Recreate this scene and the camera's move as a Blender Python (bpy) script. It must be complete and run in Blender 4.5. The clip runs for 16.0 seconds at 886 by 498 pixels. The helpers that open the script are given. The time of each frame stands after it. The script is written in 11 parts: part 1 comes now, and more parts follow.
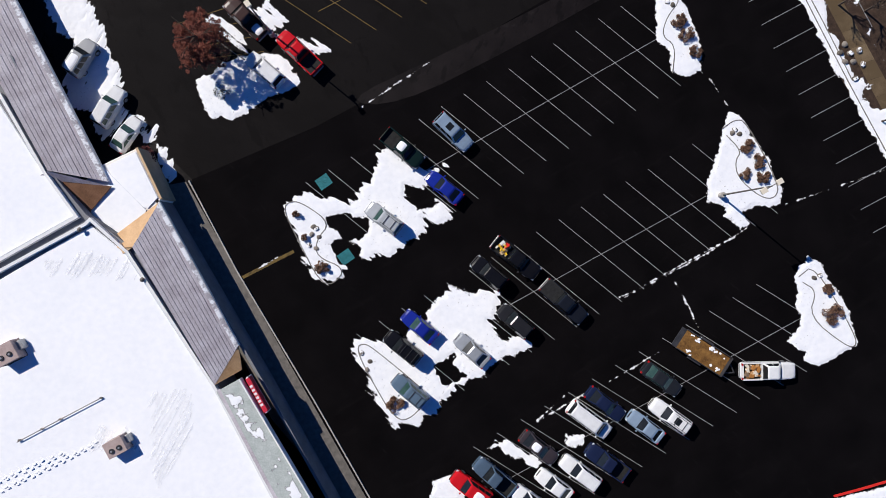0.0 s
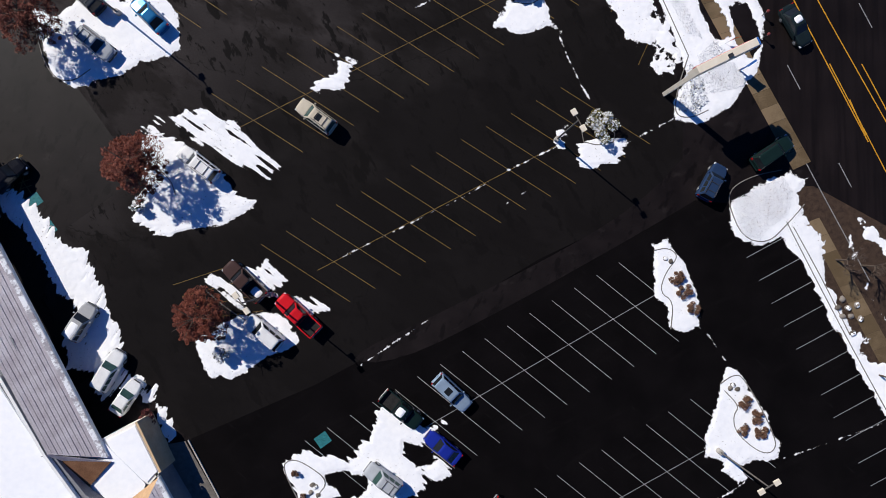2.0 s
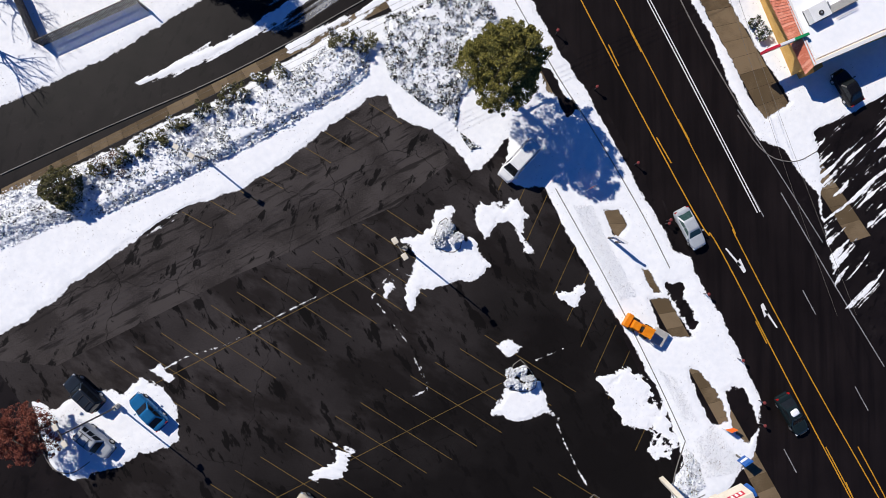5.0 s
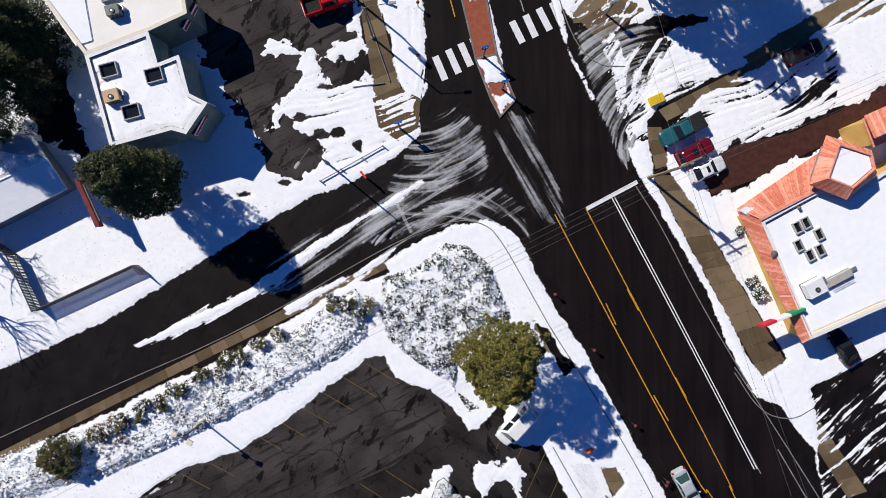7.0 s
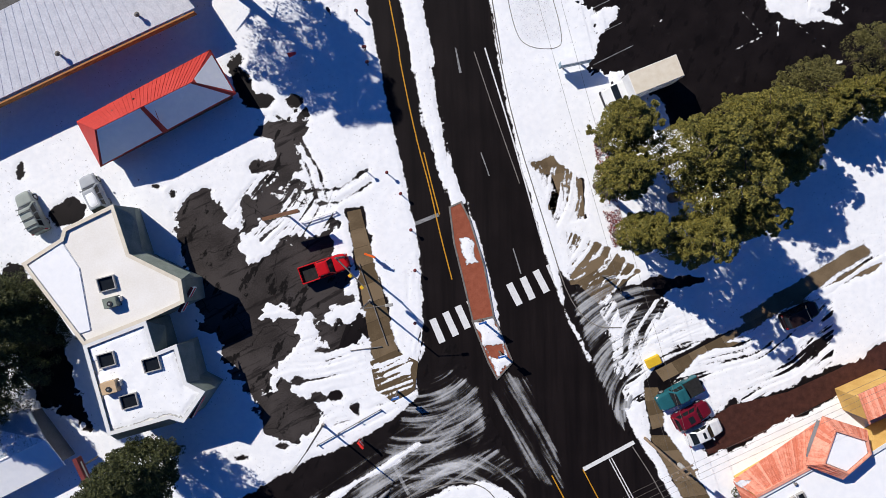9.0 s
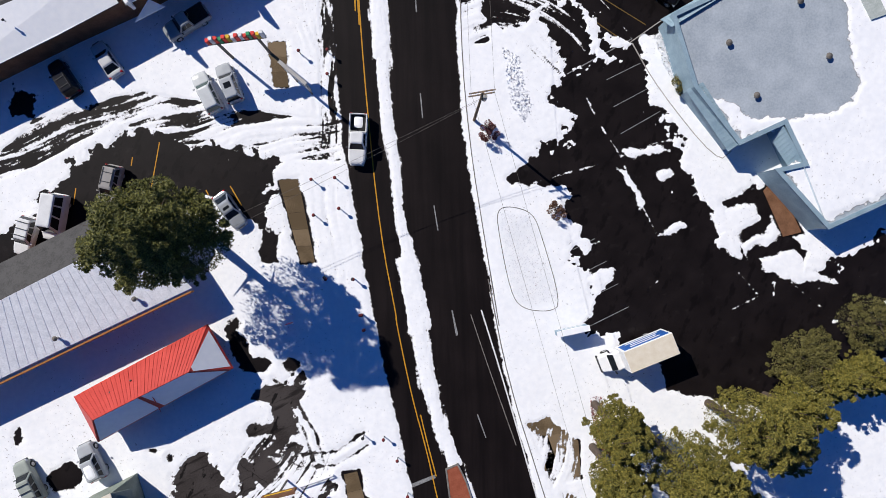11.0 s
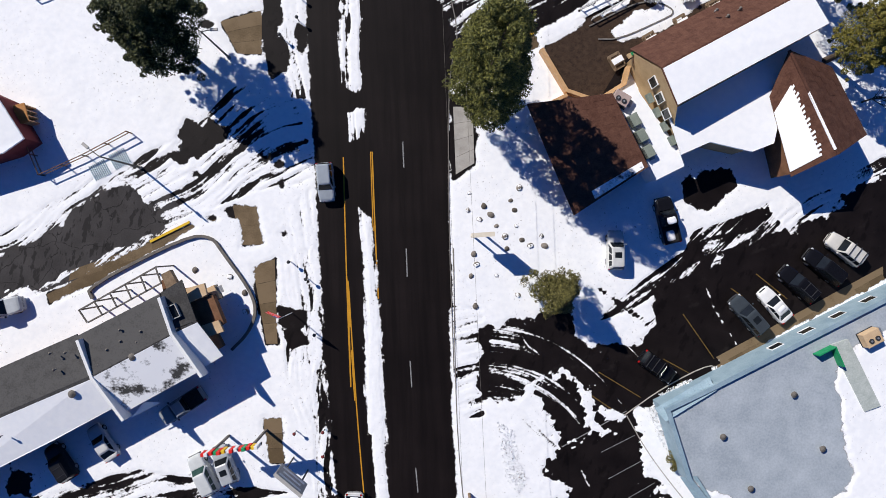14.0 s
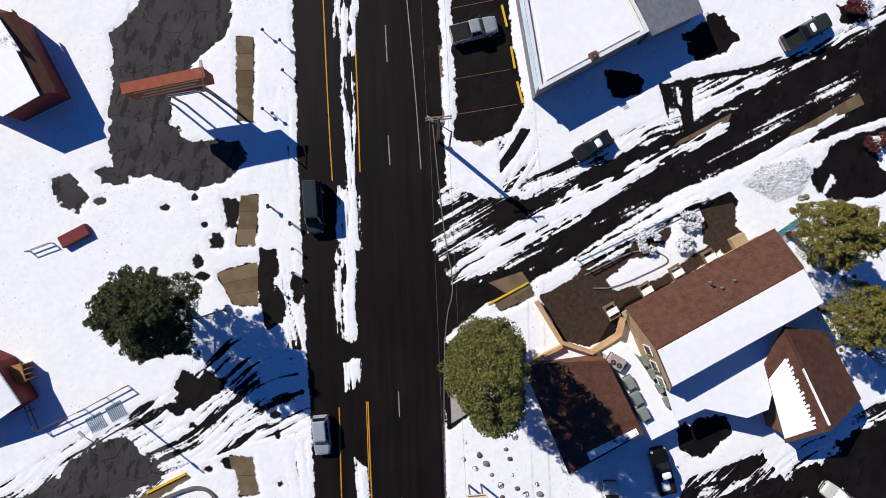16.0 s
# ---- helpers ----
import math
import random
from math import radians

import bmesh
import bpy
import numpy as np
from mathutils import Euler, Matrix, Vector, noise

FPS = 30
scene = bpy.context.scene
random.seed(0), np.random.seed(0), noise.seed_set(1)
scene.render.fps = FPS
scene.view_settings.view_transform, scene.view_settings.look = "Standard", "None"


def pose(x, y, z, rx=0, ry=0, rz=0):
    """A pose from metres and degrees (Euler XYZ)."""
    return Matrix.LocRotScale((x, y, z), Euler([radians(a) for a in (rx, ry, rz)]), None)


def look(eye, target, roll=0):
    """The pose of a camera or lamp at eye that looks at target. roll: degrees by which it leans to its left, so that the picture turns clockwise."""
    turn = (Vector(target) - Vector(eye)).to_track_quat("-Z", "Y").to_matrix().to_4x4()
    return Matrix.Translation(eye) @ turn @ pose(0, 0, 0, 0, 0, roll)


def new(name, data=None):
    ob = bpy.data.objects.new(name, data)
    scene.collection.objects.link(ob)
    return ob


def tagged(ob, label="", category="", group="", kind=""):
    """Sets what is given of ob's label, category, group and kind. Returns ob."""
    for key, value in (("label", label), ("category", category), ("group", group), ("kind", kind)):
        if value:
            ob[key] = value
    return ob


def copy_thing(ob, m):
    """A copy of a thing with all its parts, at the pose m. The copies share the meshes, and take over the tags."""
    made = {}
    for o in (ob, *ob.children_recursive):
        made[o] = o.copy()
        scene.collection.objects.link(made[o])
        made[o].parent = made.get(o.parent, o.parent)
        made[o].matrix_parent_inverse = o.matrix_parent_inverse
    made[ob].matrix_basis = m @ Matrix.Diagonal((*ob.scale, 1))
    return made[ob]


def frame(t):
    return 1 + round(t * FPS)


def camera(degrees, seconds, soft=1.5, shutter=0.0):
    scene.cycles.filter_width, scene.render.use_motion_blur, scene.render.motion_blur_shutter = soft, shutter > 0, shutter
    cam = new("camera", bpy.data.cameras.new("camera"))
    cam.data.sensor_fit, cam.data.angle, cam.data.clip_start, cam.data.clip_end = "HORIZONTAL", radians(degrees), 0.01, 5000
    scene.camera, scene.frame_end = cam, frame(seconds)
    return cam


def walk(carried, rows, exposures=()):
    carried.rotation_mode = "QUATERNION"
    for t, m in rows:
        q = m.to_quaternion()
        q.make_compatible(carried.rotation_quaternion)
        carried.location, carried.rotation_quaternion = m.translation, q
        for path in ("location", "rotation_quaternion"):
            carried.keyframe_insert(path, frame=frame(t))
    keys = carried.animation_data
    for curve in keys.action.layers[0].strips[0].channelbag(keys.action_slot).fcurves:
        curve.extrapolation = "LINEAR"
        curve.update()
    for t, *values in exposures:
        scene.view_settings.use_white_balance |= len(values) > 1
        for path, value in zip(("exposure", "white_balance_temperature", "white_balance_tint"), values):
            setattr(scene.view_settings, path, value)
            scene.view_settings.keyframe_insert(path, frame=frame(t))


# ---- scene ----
cam = camera(80.0, 16.0, soft=0.75)
PATH = [
    (0.0, 0.0, 0.0),
    (0.5, 0.03, 6.95),
    (1.0, 0.07, 13.9),
    (1.5, 0.1, 20.86),
    (2.0, 0.14, 27.84),
    (2.5, 0.2, 34.83),
    (3.0, 0.24, 41.8),
    (3.5, 0.27, 48.78),
    (4.0, 0.3, 55.78),
    (6.5, 0.55, 90.88),
    (7.0, 0.62, 97.91),
    (7.5, 0.7, 104.97),
    (8.0, 0.78, 112.05),
    (8.5, 0.85, 119.16),
    (9.0, 0.92, 126.28),
    (11.5, 1.38, 161.56),
    (12.0, 1.47, 168.34),
    (12.5, 1.56, 175.0),
    (13.0, 1.62, 181.66),
    (13.5, 1.7, 188.39),
    (14.0, 1.8, 195.15),
    (14.5, 1.9, 201.92),
    (15.0, 2.01, 208.67),
    (15.5, 2.12, 215.42),
    (16.0, 2.27, 222.13),
]
walk(cam, [(t, pose(x, y, 57.1, -0.32, -0.964, 0)) for t, x, y in PATH])

# light: a clear winter day, low sun
SUN_ELEVATION, SUN_FROM = 37.0, 140.8  # degrees; the side that the sun stands on, from +x towards +y
world = bpy.data.worlds.new("sky")
scene.world = world
world.use_nodes = True
sky = world.node_tree.nodes.new("ShaderNodeTexSky")
sky.sky_type, sky.sun_disc = "NISHITA", False
sky.sun_elevation = radians(SUN_ELEVATION)
sky.sun_rotation = radians(90.0 - SUN_FROM)
sky.altitude, sky.air_density, sky.dust_density, sky.ozone_density = 1800.0, 1.0, 0.3, 2.0
background = world.node_tree.nodes["Background"]
background.inputs["Strength"].default_value = 0.055
deep = world.node_tree.nodes.new("ShaderNodeHueSaturation")  # the deep blue of thin mountain air
deep.inputs["Saturation"].default_value = 1.3
world.node_tree.links.new(sky.outputs["Color"], deep.inputs["Color"])
tint = world.node_tree.nodes.new("ShaderNodeMix")
tint.data_type, tint.blend_type = "RGBA", "MULTIPLY"
tint.inputs[0].default_value = 1.0
tint.inputs[7].default_value = (0.55, 0.84, 1.34, 1.0)
world.node_tree.links.new(deep.outputs["Color"], tint.inputs[6])
world.node_tree.links.new(tint.outputs[2], background.inputs["Color"])
sun = new("sun", bpy.data.lights.new("sun", "SUN"))
sun.data.energy, sun.data.angle, sun.data.color = 5.0, radians(0.53), (1.0, 0.955, 0.89)
_e, _a = radians(SUN_ELEVATION), radians(SUN_FROM)
SUN_WAY = Vector((math.cos(_e) * math.cos(_a), math.cos(_e) * math.sin(_a), math.sin(_e)))
sun.matrix_world = look(SUN_WAY * 400 + Vector((0, 110, 0)), (0, 110, 0))
scene.view_settings.exposure = 0.02

# materials


def surface(name, a, b, size=1.0, rough=0.7, bump=0.3, metal=0.0, fine=12.0, grit=0.35, contrast=(0.35, 0.65), relief=0.02, island=0.0, spec=0.25):
    """Two colours mixed by a broad and a fine noise, with a bump of its own grain. size: metres of the broad pattern."""
    m = bpy.data.materials.new(name)
    m.use_nodes = True
    n, l = m.node_tree.nodes, m.node_tree.links
    bsdf = n["Principled BSDF"]
    where = n.new("ShaderNodeNewGeometry")
    broad, grain = n.new("ShaderNodeTexNoise"), n.new("ShaderNodeTexNoise")
    broad.inputs["Scale"].default_value, broad.inputs["Detail"].default_value = 1.0 / size, 5.0
    grain.inputs["Scale"].default_value, grain.inputs["Detail"].default_value = fine, 3.0
    for t in (broad, grain):
        l.new(where.outputs["Position"], t.inputs["Vector"])
    both = n.new("ShaderNodeMix")
    both.inputs[0].default_value = grit
    l.new(broad.outputs["Fac"], both.inputs[2])
    l.new(grain.outputs["Fac"], both.inputs[3])
    last = both.outputs[0]
    if island:
        more = n.new("ShaderNodeMath")
        more.operation = "MULTIPLY_ADD"
        info = n.new("ShaderNodeObjectInfo")
        shift = n.new("ShaderNodeMath")
        shift.operation = "SUBTRACT"
        l.new(info.outputs["Random"], shift.inputs[0])
        shift.inputs[1].default_value = 0.5
        l.new(shift.outputs[0], more.inputs[0])
        more.inputs[1].default_value = island
        l.new(last, more.inputs[2])
        last = more.outputs[0]
    ramp = n.new("ShaderNodeValToRGB")
    ramp.color_ramp.elements[0].position, ramp.color_ramp.elements[1].position = contrast
    ramp.color_ramp.elements[0].color, ramp.color_ramp.elements[1].color = (*a, 1), (*b, 1)
    l.new(last, ramp.inputs["Fac"])
    l.new(ramp.outputs["Color"], bsdf.inputs["Base Color"])
    bsdf.inputs["Roughness"].default_value, bsdf.inputs["Metallic"].default_value = rough, metal
    bsdf.inputs["Specular IOR Level"].default_value = spec
    if bump:
        bmp = n.new("ShaderNodeBump")
        bmp.inputs["Strength"].default_value, bmp.inputs["Distance"].default_value = bump, relief
        l.new(grain.outputs["Fac"], bmp.inputs["Height"])
        l.new(bmp.outputs["Normal"], bsdf.inputs["Normal"])
    return m


def stained(m, dark, turn, wide, long, edges=(0.47, 0.56), amount=0.75, seed=0.0):
    """Adds damp, drawn-out stains to a surface: darker, and running along one direction."""
    n, l = m.node_tree.nodes, m.node_tree.links
    bsdf = n["Principled BSDF"]
    old = bsdf.inputs["Base Color"].links[0].from_socket
    where, place, tex = n.new("ShaderNodeNewGeometry"), n.new("ShaderNodeMapping"), n.new("ShaderNodeTexNoise")
    place.vector_type = "TEXTURE"
    place.inputs["Rotation"].default_value[2] = radians(turn)
    place.inputs["Location"].default_value[0] = seed
    place.inputs["Scale"].default_value = (long, wide, 1.0)
    tex.inputs["Scale"].default_value, tex.inputs["Detail"].default_value, tex.inputs["Roughness"].default_value = 1.0, 7.0, 0.62
    l.new(where.outputs["Position"], place.inputs["Vector"])
    l.new(place.outputs["Vector"], tex.inputs["Vector"])
    ramp = n.new("ShaderNodeValToRGB")
    ramp.color_ramp.elements[0].position, ramp.color_ramp.elements[1].position = edges
    ramp.color_ramp.elements[1].color = (amount, amount, amount, 1)
    l.new(tex.outputs["Fac"], ramp.inputs["Fac"])
    mix = n.new("ShaderNodeMix")
    mix.data_type = "RGBA"
    l.new(ramp.outputs["Color"], mix.inputs[0])
    l.new(old, mix.inputs[6])
    mix.inputs[7].default_value = (*dark, 1)
    l.new(mix.outputs[2], bsdf.inputs["Base Color"])
    return m


def paint(name, c, rough=0.3, metal=0.0, coat=0.5):
    """Car paint or another smooth coat, a little dusty."""
    m = surface(name, tuple(v * 0.86 for v in c), c, 0.8, rough, 0.0, metal, 9.0, 0.3)
    m.node_tree.nodes["Principled BSDF"].inputs["Coat Weight"].default_value = coat
    return m


def leaf_mat(name, dark, light, rough=0.6):
    """Leaves or needles: every piece takes its own tone."""
    m = bpy.data.materials.new(name)
    m.use_nodes = True
    n, l = m.node_tree.nodes, m.node_tree.links
    info, ramp = n.new("ShaderNodeNewGeometry"), n.new("ShaderNodeValToRGB")
    ramp.color_ramp.elements[0].color, ramp.color_ramp.elements[1].color = (*dark, 1), (*light, 1)
    l.new(info.outputs["Random Per Island"], ramp.inputs["Fac"])
    l.new(ramp.outputs["Color"], n["Principled BSDF"].inputs["Base Color"])
    n["Principled BSDF"].inputs["Roughness"].default_value = rough
    n["Principled BSDF"].inputs["Specular IOR Level"].default_value = 0.25
    return m


SNOW = surface("snow", (0.86, 0.87, 0.89), (0.93, 0.93, 0.93), 3.0, 0.8, 0.22, 0, 1.6, 0.6, relief=0.08, spec=0.1)


def lying_snow(name, lo=-0.02, hi=0.06, most=1.0, crumb=0.62):
    """Snow on the ground: its edge melts away in crumbs, thin snow is grey slush, and specks of grit lie on it."""
    m = surface(name, (0.84, 0.85, 0.87), (0.93, 0.93, 0.93), 2.5, 0.8, 0.25, 0, 1.8, 0.6, relief=0.06, spec=0.1)
    n, l = m.node_tree.nodes, m.node_tree.links
    bsdf, out = n["Principled BSDF"], n["Material Output"]
    white = bsdf.inputs["Base Color"].links[0].from_socket
    where, cover = n.new("ShaderNodeNewGeometry"), n.new("ShaderNodeAttribute")
    cover.attribute_name = "cover"

    def grain(size, detail, rough):
        t = n.new("ShaderNodeTexNoise")
        t.inputs["Scale"].default_value, t.inputs["Detail"].default_value, t.inputs["Roughness"].default_value = 1.0 / size, detail, rough
        l.new(where.outputs["Position"], t.inputs["Vector"])
        return t.outputs["Fac"]

    def ramp(x, lo, hi, a, b):
        t = n.new("ShaderNodeMapRange")
        t.interpolation_type = "SMOOTHSTEP"
        for i, v in enumerate((lo, hi, a, b)):
            t.inputs[i + 1].default_value = v
        l.new(x, t.inputs[0])
        return t.outputs[0]

    def calc(kind, a, b, c=None):
        t = n.new("ShaderNodeMath")
        t.operation = kind
        for i, v in enumerate((a, b) if c is None else (a, b, c)):
            if isinstance(v, float):
                t.inputs[i].default_value = v
            else:
                l.new(v, t.inputs[i])
        return t.outputs[0]

    crumbs = calc("MULTIPLY_ADD", calc("SUBTRACT", grain(0.5, 5.0, 0.62), 0.5), crumb, cover.outputs["Fac"])
    slush = n.new("ShaderNodeMix")
    slush.data_type = "RGBA"
    l.new(ramp(crumbs, -0.02, 0.16, 0.0, 1.0), slush.inputs[0])
    slush.inputs[6].default_value = (0.30, 0.285, 0.275, 1)
    l.new(white, slush.inputs[7])
    specks = calc("MULTIPLY", ramp(grain(0.22, 4.0, 0.65), 0.63, 0.71, 0.0, 1.0), ramp(grain(5.0, 4.0, 0.6), 0.43, 0.58, 0.0, 1.0))
    dirt = n.new("ShaderNodeMix")
    dirt.data_type = "RGBA"
    l.new(specks, dirt.inputs[0])
    l.new(slush.outputs[2], dirt.inputs[6])
    dirt.inputs[7].default_value = (0.16, 0.13, 0.11, 1)
    l.new(dirt.outputs[2], bsdf.inputs["Base Color"])
    gone, mix = n.new("ShaderNodeBsdfTransparent"), n.new("ShaderNodeMixShader")
    l.new(ramp(crumbs, lo, hi, 0.0, most), mix.inputs[0])
    l.new(gone.outputs[0], mix.inputs[1])
    l.new(bsdf.outputs[0], mix.inputs[2])
    l.new(mix.outputs[0], out.inputs["Surface"])
    return m


SNOW_GROUND = lying_snow("ground_snow")
SLUSH = lying_snow("smeared_slush", -0.12, 0.5, 0.5, 0.3)
SNOW_THIN = surface("thin_snow", (0.42, 0.41, 0.40), (0.9, 0.9, 0.9), 0.45, 0.8, 0.5, 0, 5.0, 0.55, (0.36, 0.5), relief=0.06, spec=0.2)
def cracked(m, size, dark, wide=0.012, seed=0.0):
    """Adds a wandering net of thin cracks to a paved surface. size: metres between cracks."""
    n, l = m.node_tree.nodes, m.node_tree.links
    bsdf = n["Principled BSDF"]
    old = bsdf.inputs["Base Color"].links[0].from_socket
    where, wander, shift, cells = n.new("ShaderNodeNewGeometry"), n.new("ShaderNodeTexNoise"), n.new("ShaderNodeVectorMath"), n.new("ShaderNodeTexVoronoi")
    wander.inputs["Scale"].default_value, wander.inputs["Detail"].default_value = 0.45, 6.0
    shift.operation = "MULTIPLY_ADD"
    shift.inputs[1].default_value = (3.0, 3.0, 0.0)
    l.new(where.outputs["Position"], wander.inputs["Vector"])
    l.new(wander.outputs["Color"], shift.inputs[0])
    l.new(where.outputs["Position"], shift.inputs[2])
    cells.feature, cells.voronoi_dimensions = "DISTANCE_TO_EDGE", "2D"
    cells.inputs["Scale"].default_value = 1.0 / size
    l.new(shift.outputs[0], cells.inputs["Vector"])
    ramp = n.new("ShaderNodeValToRGB")
    ramp.color_ramp.elements[0].position, ramp.color_ramp.elements[1].position = wide * 0.35, wide
    ramp.color_ramp.elements[0].color, ramp.color_ramp.elements[1].color = (0.85, 0.85, 0.85, 1), (0, 0, 0, 1)
    l.new(cells.outputs["Distance"], ramp.inputs["Fac"])
    mix = n.new("ShaderNodeMix")
    mix.data_type = "RGBA"
    l.new(ramp.outputs["Color"], mix.inputs[0])
    l.new(old, mix.inputs[6])
    mix.inputs[7].default_value = (*dark, 1)
    l.new(mix.outputs[2], bsdf.inputs["Base Color"])
    return m


def tone_towards(m, tone, way, start, end, most):
    """Lets a paved surface pass over to another tone along a direction of the plan, in broad uneven patches."""
    n, l = m.node_tree.nodes, m.node_tree.links
    bsdf = n["Principled BSDF"]
    old = bsdf.inputs["Base Color"].links[0].from_socket
    where, along, patchy, add, span, mix = n.new("ShaderNodeNewGeometry"), n.new("ShaderNodeVectorMath"), n.new("ShaderNodeTexNoise"), n.new("ShaderNodeMath"), n.new("ShaderNodeMapRange"), n.new("ShaderNodeMix")
    along.operation, add.operation, mix.data_type = "DOT_PRODUCT", "MULTIPLY_ADD", "RGBA"
    along.inputs[1].default_value = (*way, 0.0)
    patchy.inputs["Scale"].default_value, patchy.inputs["Detail"].default_value = 0.09, 6.0
    l.new(where.outputs["Position"], along.inputs[0])
    l.new(where.outputs["Position"], patchy.inputs["Vector"])
    l.new(patchy.outputs["Fac"], add.inputs[0])
    add.inputs[1].default_value = 44.0
    l.new(along.outputs["Value"], add.inputs[2])
    for i, v in enumerate((start + 22.0, end + 22.0, 0.0, most)):
        span.inputs[i + 1].default_value = v
    l.new(add.outputs[0], span.inputs[0])
    l.new(span.outputs[0], mix.inputs[0])
    l.new(old, mix.inputs[6])
    mix.inputs[7].default_value = (*tone, 1)
    l.new(mix.outputs[2], bsdf.inputs["Base Color"])
    return m


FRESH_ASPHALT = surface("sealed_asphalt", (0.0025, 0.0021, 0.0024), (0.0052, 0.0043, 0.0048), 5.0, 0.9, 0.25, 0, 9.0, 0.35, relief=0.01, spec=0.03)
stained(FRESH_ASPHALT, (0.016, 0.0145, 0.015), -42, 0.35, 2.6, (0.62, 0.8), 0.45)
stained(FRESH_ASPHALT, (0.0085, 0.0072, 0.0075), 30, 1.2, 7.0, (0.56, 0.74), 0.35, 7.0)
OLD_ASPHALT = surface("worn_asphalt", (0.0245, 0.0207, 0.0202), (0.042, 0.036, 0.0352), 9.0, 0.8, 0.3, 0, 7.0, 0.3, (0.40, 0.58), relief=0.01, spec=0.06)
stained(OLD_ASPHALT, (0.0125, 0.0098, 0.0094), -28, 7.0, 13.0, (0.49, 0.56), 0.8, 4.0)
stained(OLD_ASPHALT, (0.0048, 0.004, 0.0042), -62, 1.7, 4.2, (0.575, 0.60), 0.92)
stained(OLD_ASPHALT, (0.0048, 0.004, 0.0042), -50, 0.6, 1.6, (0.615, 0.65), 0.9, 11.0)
tone_towards(OLD_ASPHALT, (0.0056, 0.0047, 0.0047), (0.55, -0.835), -64.0, -36.0, 0.92)
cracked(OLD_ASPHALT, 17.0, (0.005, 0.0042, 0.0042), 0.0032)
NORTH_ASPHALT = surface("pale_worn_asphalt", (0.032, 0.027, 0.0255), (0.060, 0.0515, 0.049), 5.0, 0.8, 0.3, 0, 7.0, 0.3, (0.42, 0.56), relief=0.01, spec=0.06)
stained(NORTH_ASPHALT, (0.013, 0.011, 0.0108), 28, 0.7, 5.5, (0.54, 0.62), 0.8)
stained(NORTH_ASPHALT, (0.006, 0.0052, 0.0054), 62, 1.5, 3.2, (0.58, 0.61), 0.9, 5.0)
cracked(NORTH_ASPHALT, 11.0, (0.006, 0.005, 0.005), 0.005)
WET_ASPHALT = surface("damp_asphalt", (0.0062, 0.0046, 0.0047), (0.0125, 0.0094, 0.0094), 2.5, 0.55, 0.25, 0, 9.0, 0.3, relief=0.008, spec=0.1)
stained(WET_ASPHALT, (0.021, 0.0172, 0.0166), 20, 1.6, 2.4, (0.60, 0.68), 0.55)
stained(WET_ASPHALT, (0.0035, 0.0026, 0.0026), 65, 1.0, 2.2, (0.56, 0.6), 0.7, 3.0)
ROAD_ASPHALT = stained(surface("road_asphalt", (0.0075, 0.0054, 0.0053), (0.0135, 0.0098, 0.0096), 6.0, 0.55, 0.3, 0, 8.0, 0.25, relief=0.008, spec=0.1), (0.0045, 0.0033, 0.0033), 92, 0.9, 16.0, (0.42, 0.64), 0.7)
TILT_GREY = surface("grey_drive", (0.032, 0.029, 0.029), (0.058, 0.053, 0.053), 3.0, 0.9, 0.3, 0, 7.0, 0.3)
stained(TILT_GREY, (0.014, 0.0125, 0.0125), 75, 0.9, 2.2, (0.53, 0.57), 0.8)
cracked(TILT_GREY, 4.5, (0.008, 0.007, 0.007), 0.012)
BRICK_PATH = surface("tan_concrete", (0.10, 0.068, 0.035), (0.19, 0.135, 0.078), 1.6, 0.85, 0.3, 0, 9.0, 0.4, island=0.4)
CONCRETE = surface("concrete", (0.30, 0.28, 0.25), (0.46, 0.43, 0.39), 1.2, 0.85, 0.3, 0, 14.0, 0.4)
KERB_GREY = surface("kerb_concrete", (0.12, 0.11, 0.10), (0.24, 0.22, 0.2), 0.8, 0.85, 0.3, 0, 14.0, 0.4)
LINE_WHITE = surface("white_line_paint", (0.10, 0.10, 0.10), (0.34, 0.34, 0.34), 0.7, 0.7, 0.2, 0, 11.0, 0.6)
LINE_BRIGHT = surface("bright_line_paint", (0.62, 0.62, 0.61), (0.82, 0.82, 0.81), 0.7, 0.7, 0.2, 0, 11.0, 0.6)
LINE_YELLOW = surface("faded_yellow_paint", (0.05, 0.034, 0.012), (0.20, 0.125, 0.03), 0.8, 0.7, 0.2, 0, 11.0, 0.6)
LINE_ORANGE = surface("yellow_line_paint", (0.42, 0.19, 0.01), (0.62, 0.30, 0.02), 0.8, 0.7, 0.2, 0, 11.0, 0.5)
SAFETY_YELLOW = surface("safety_yellow", (0.62, 0.38, 0.02), (0.75, 0.48, 0.03), 0.5, 0.6, 0.2)
TEAL_PAINT = surface("teal_paint", (0.01, 0.09, 0.10), (0.03, 0.2, 0.22), 0.4, 0.7, 0.2, 0, 9.0, 0.6)
ROOF_LILAC = surface("mauve_metal_roof", (0.38, 0.33, 0.35), (0.60, 0.56, 0.58), 1.4, 0.5, 0.15, 0.0, 6.0, 0.4)
ROOF_RUST = surface("sunlit_tan_metal", (0.46, 0.27, 0.13), (0.60, 0.38, 0.20), 1.0, 0.55, 0.15, 0.0, 6.0, 0.4)
ROOF_TAN = surface("tan_stucco_cap", (0.50, 0.34, 0.20), (0.62, 0.45, 0.28), 1.0, 0.8, 0.2, 0.0, 9.0, 0.4)
ROOF_GREEN = surface("grey_green_membrane", (0.36, 0.40, 0.37), (0.52, 0.55, 0.52), 0.8, 0.6, 0.2, 0, 6.0, 0.5)
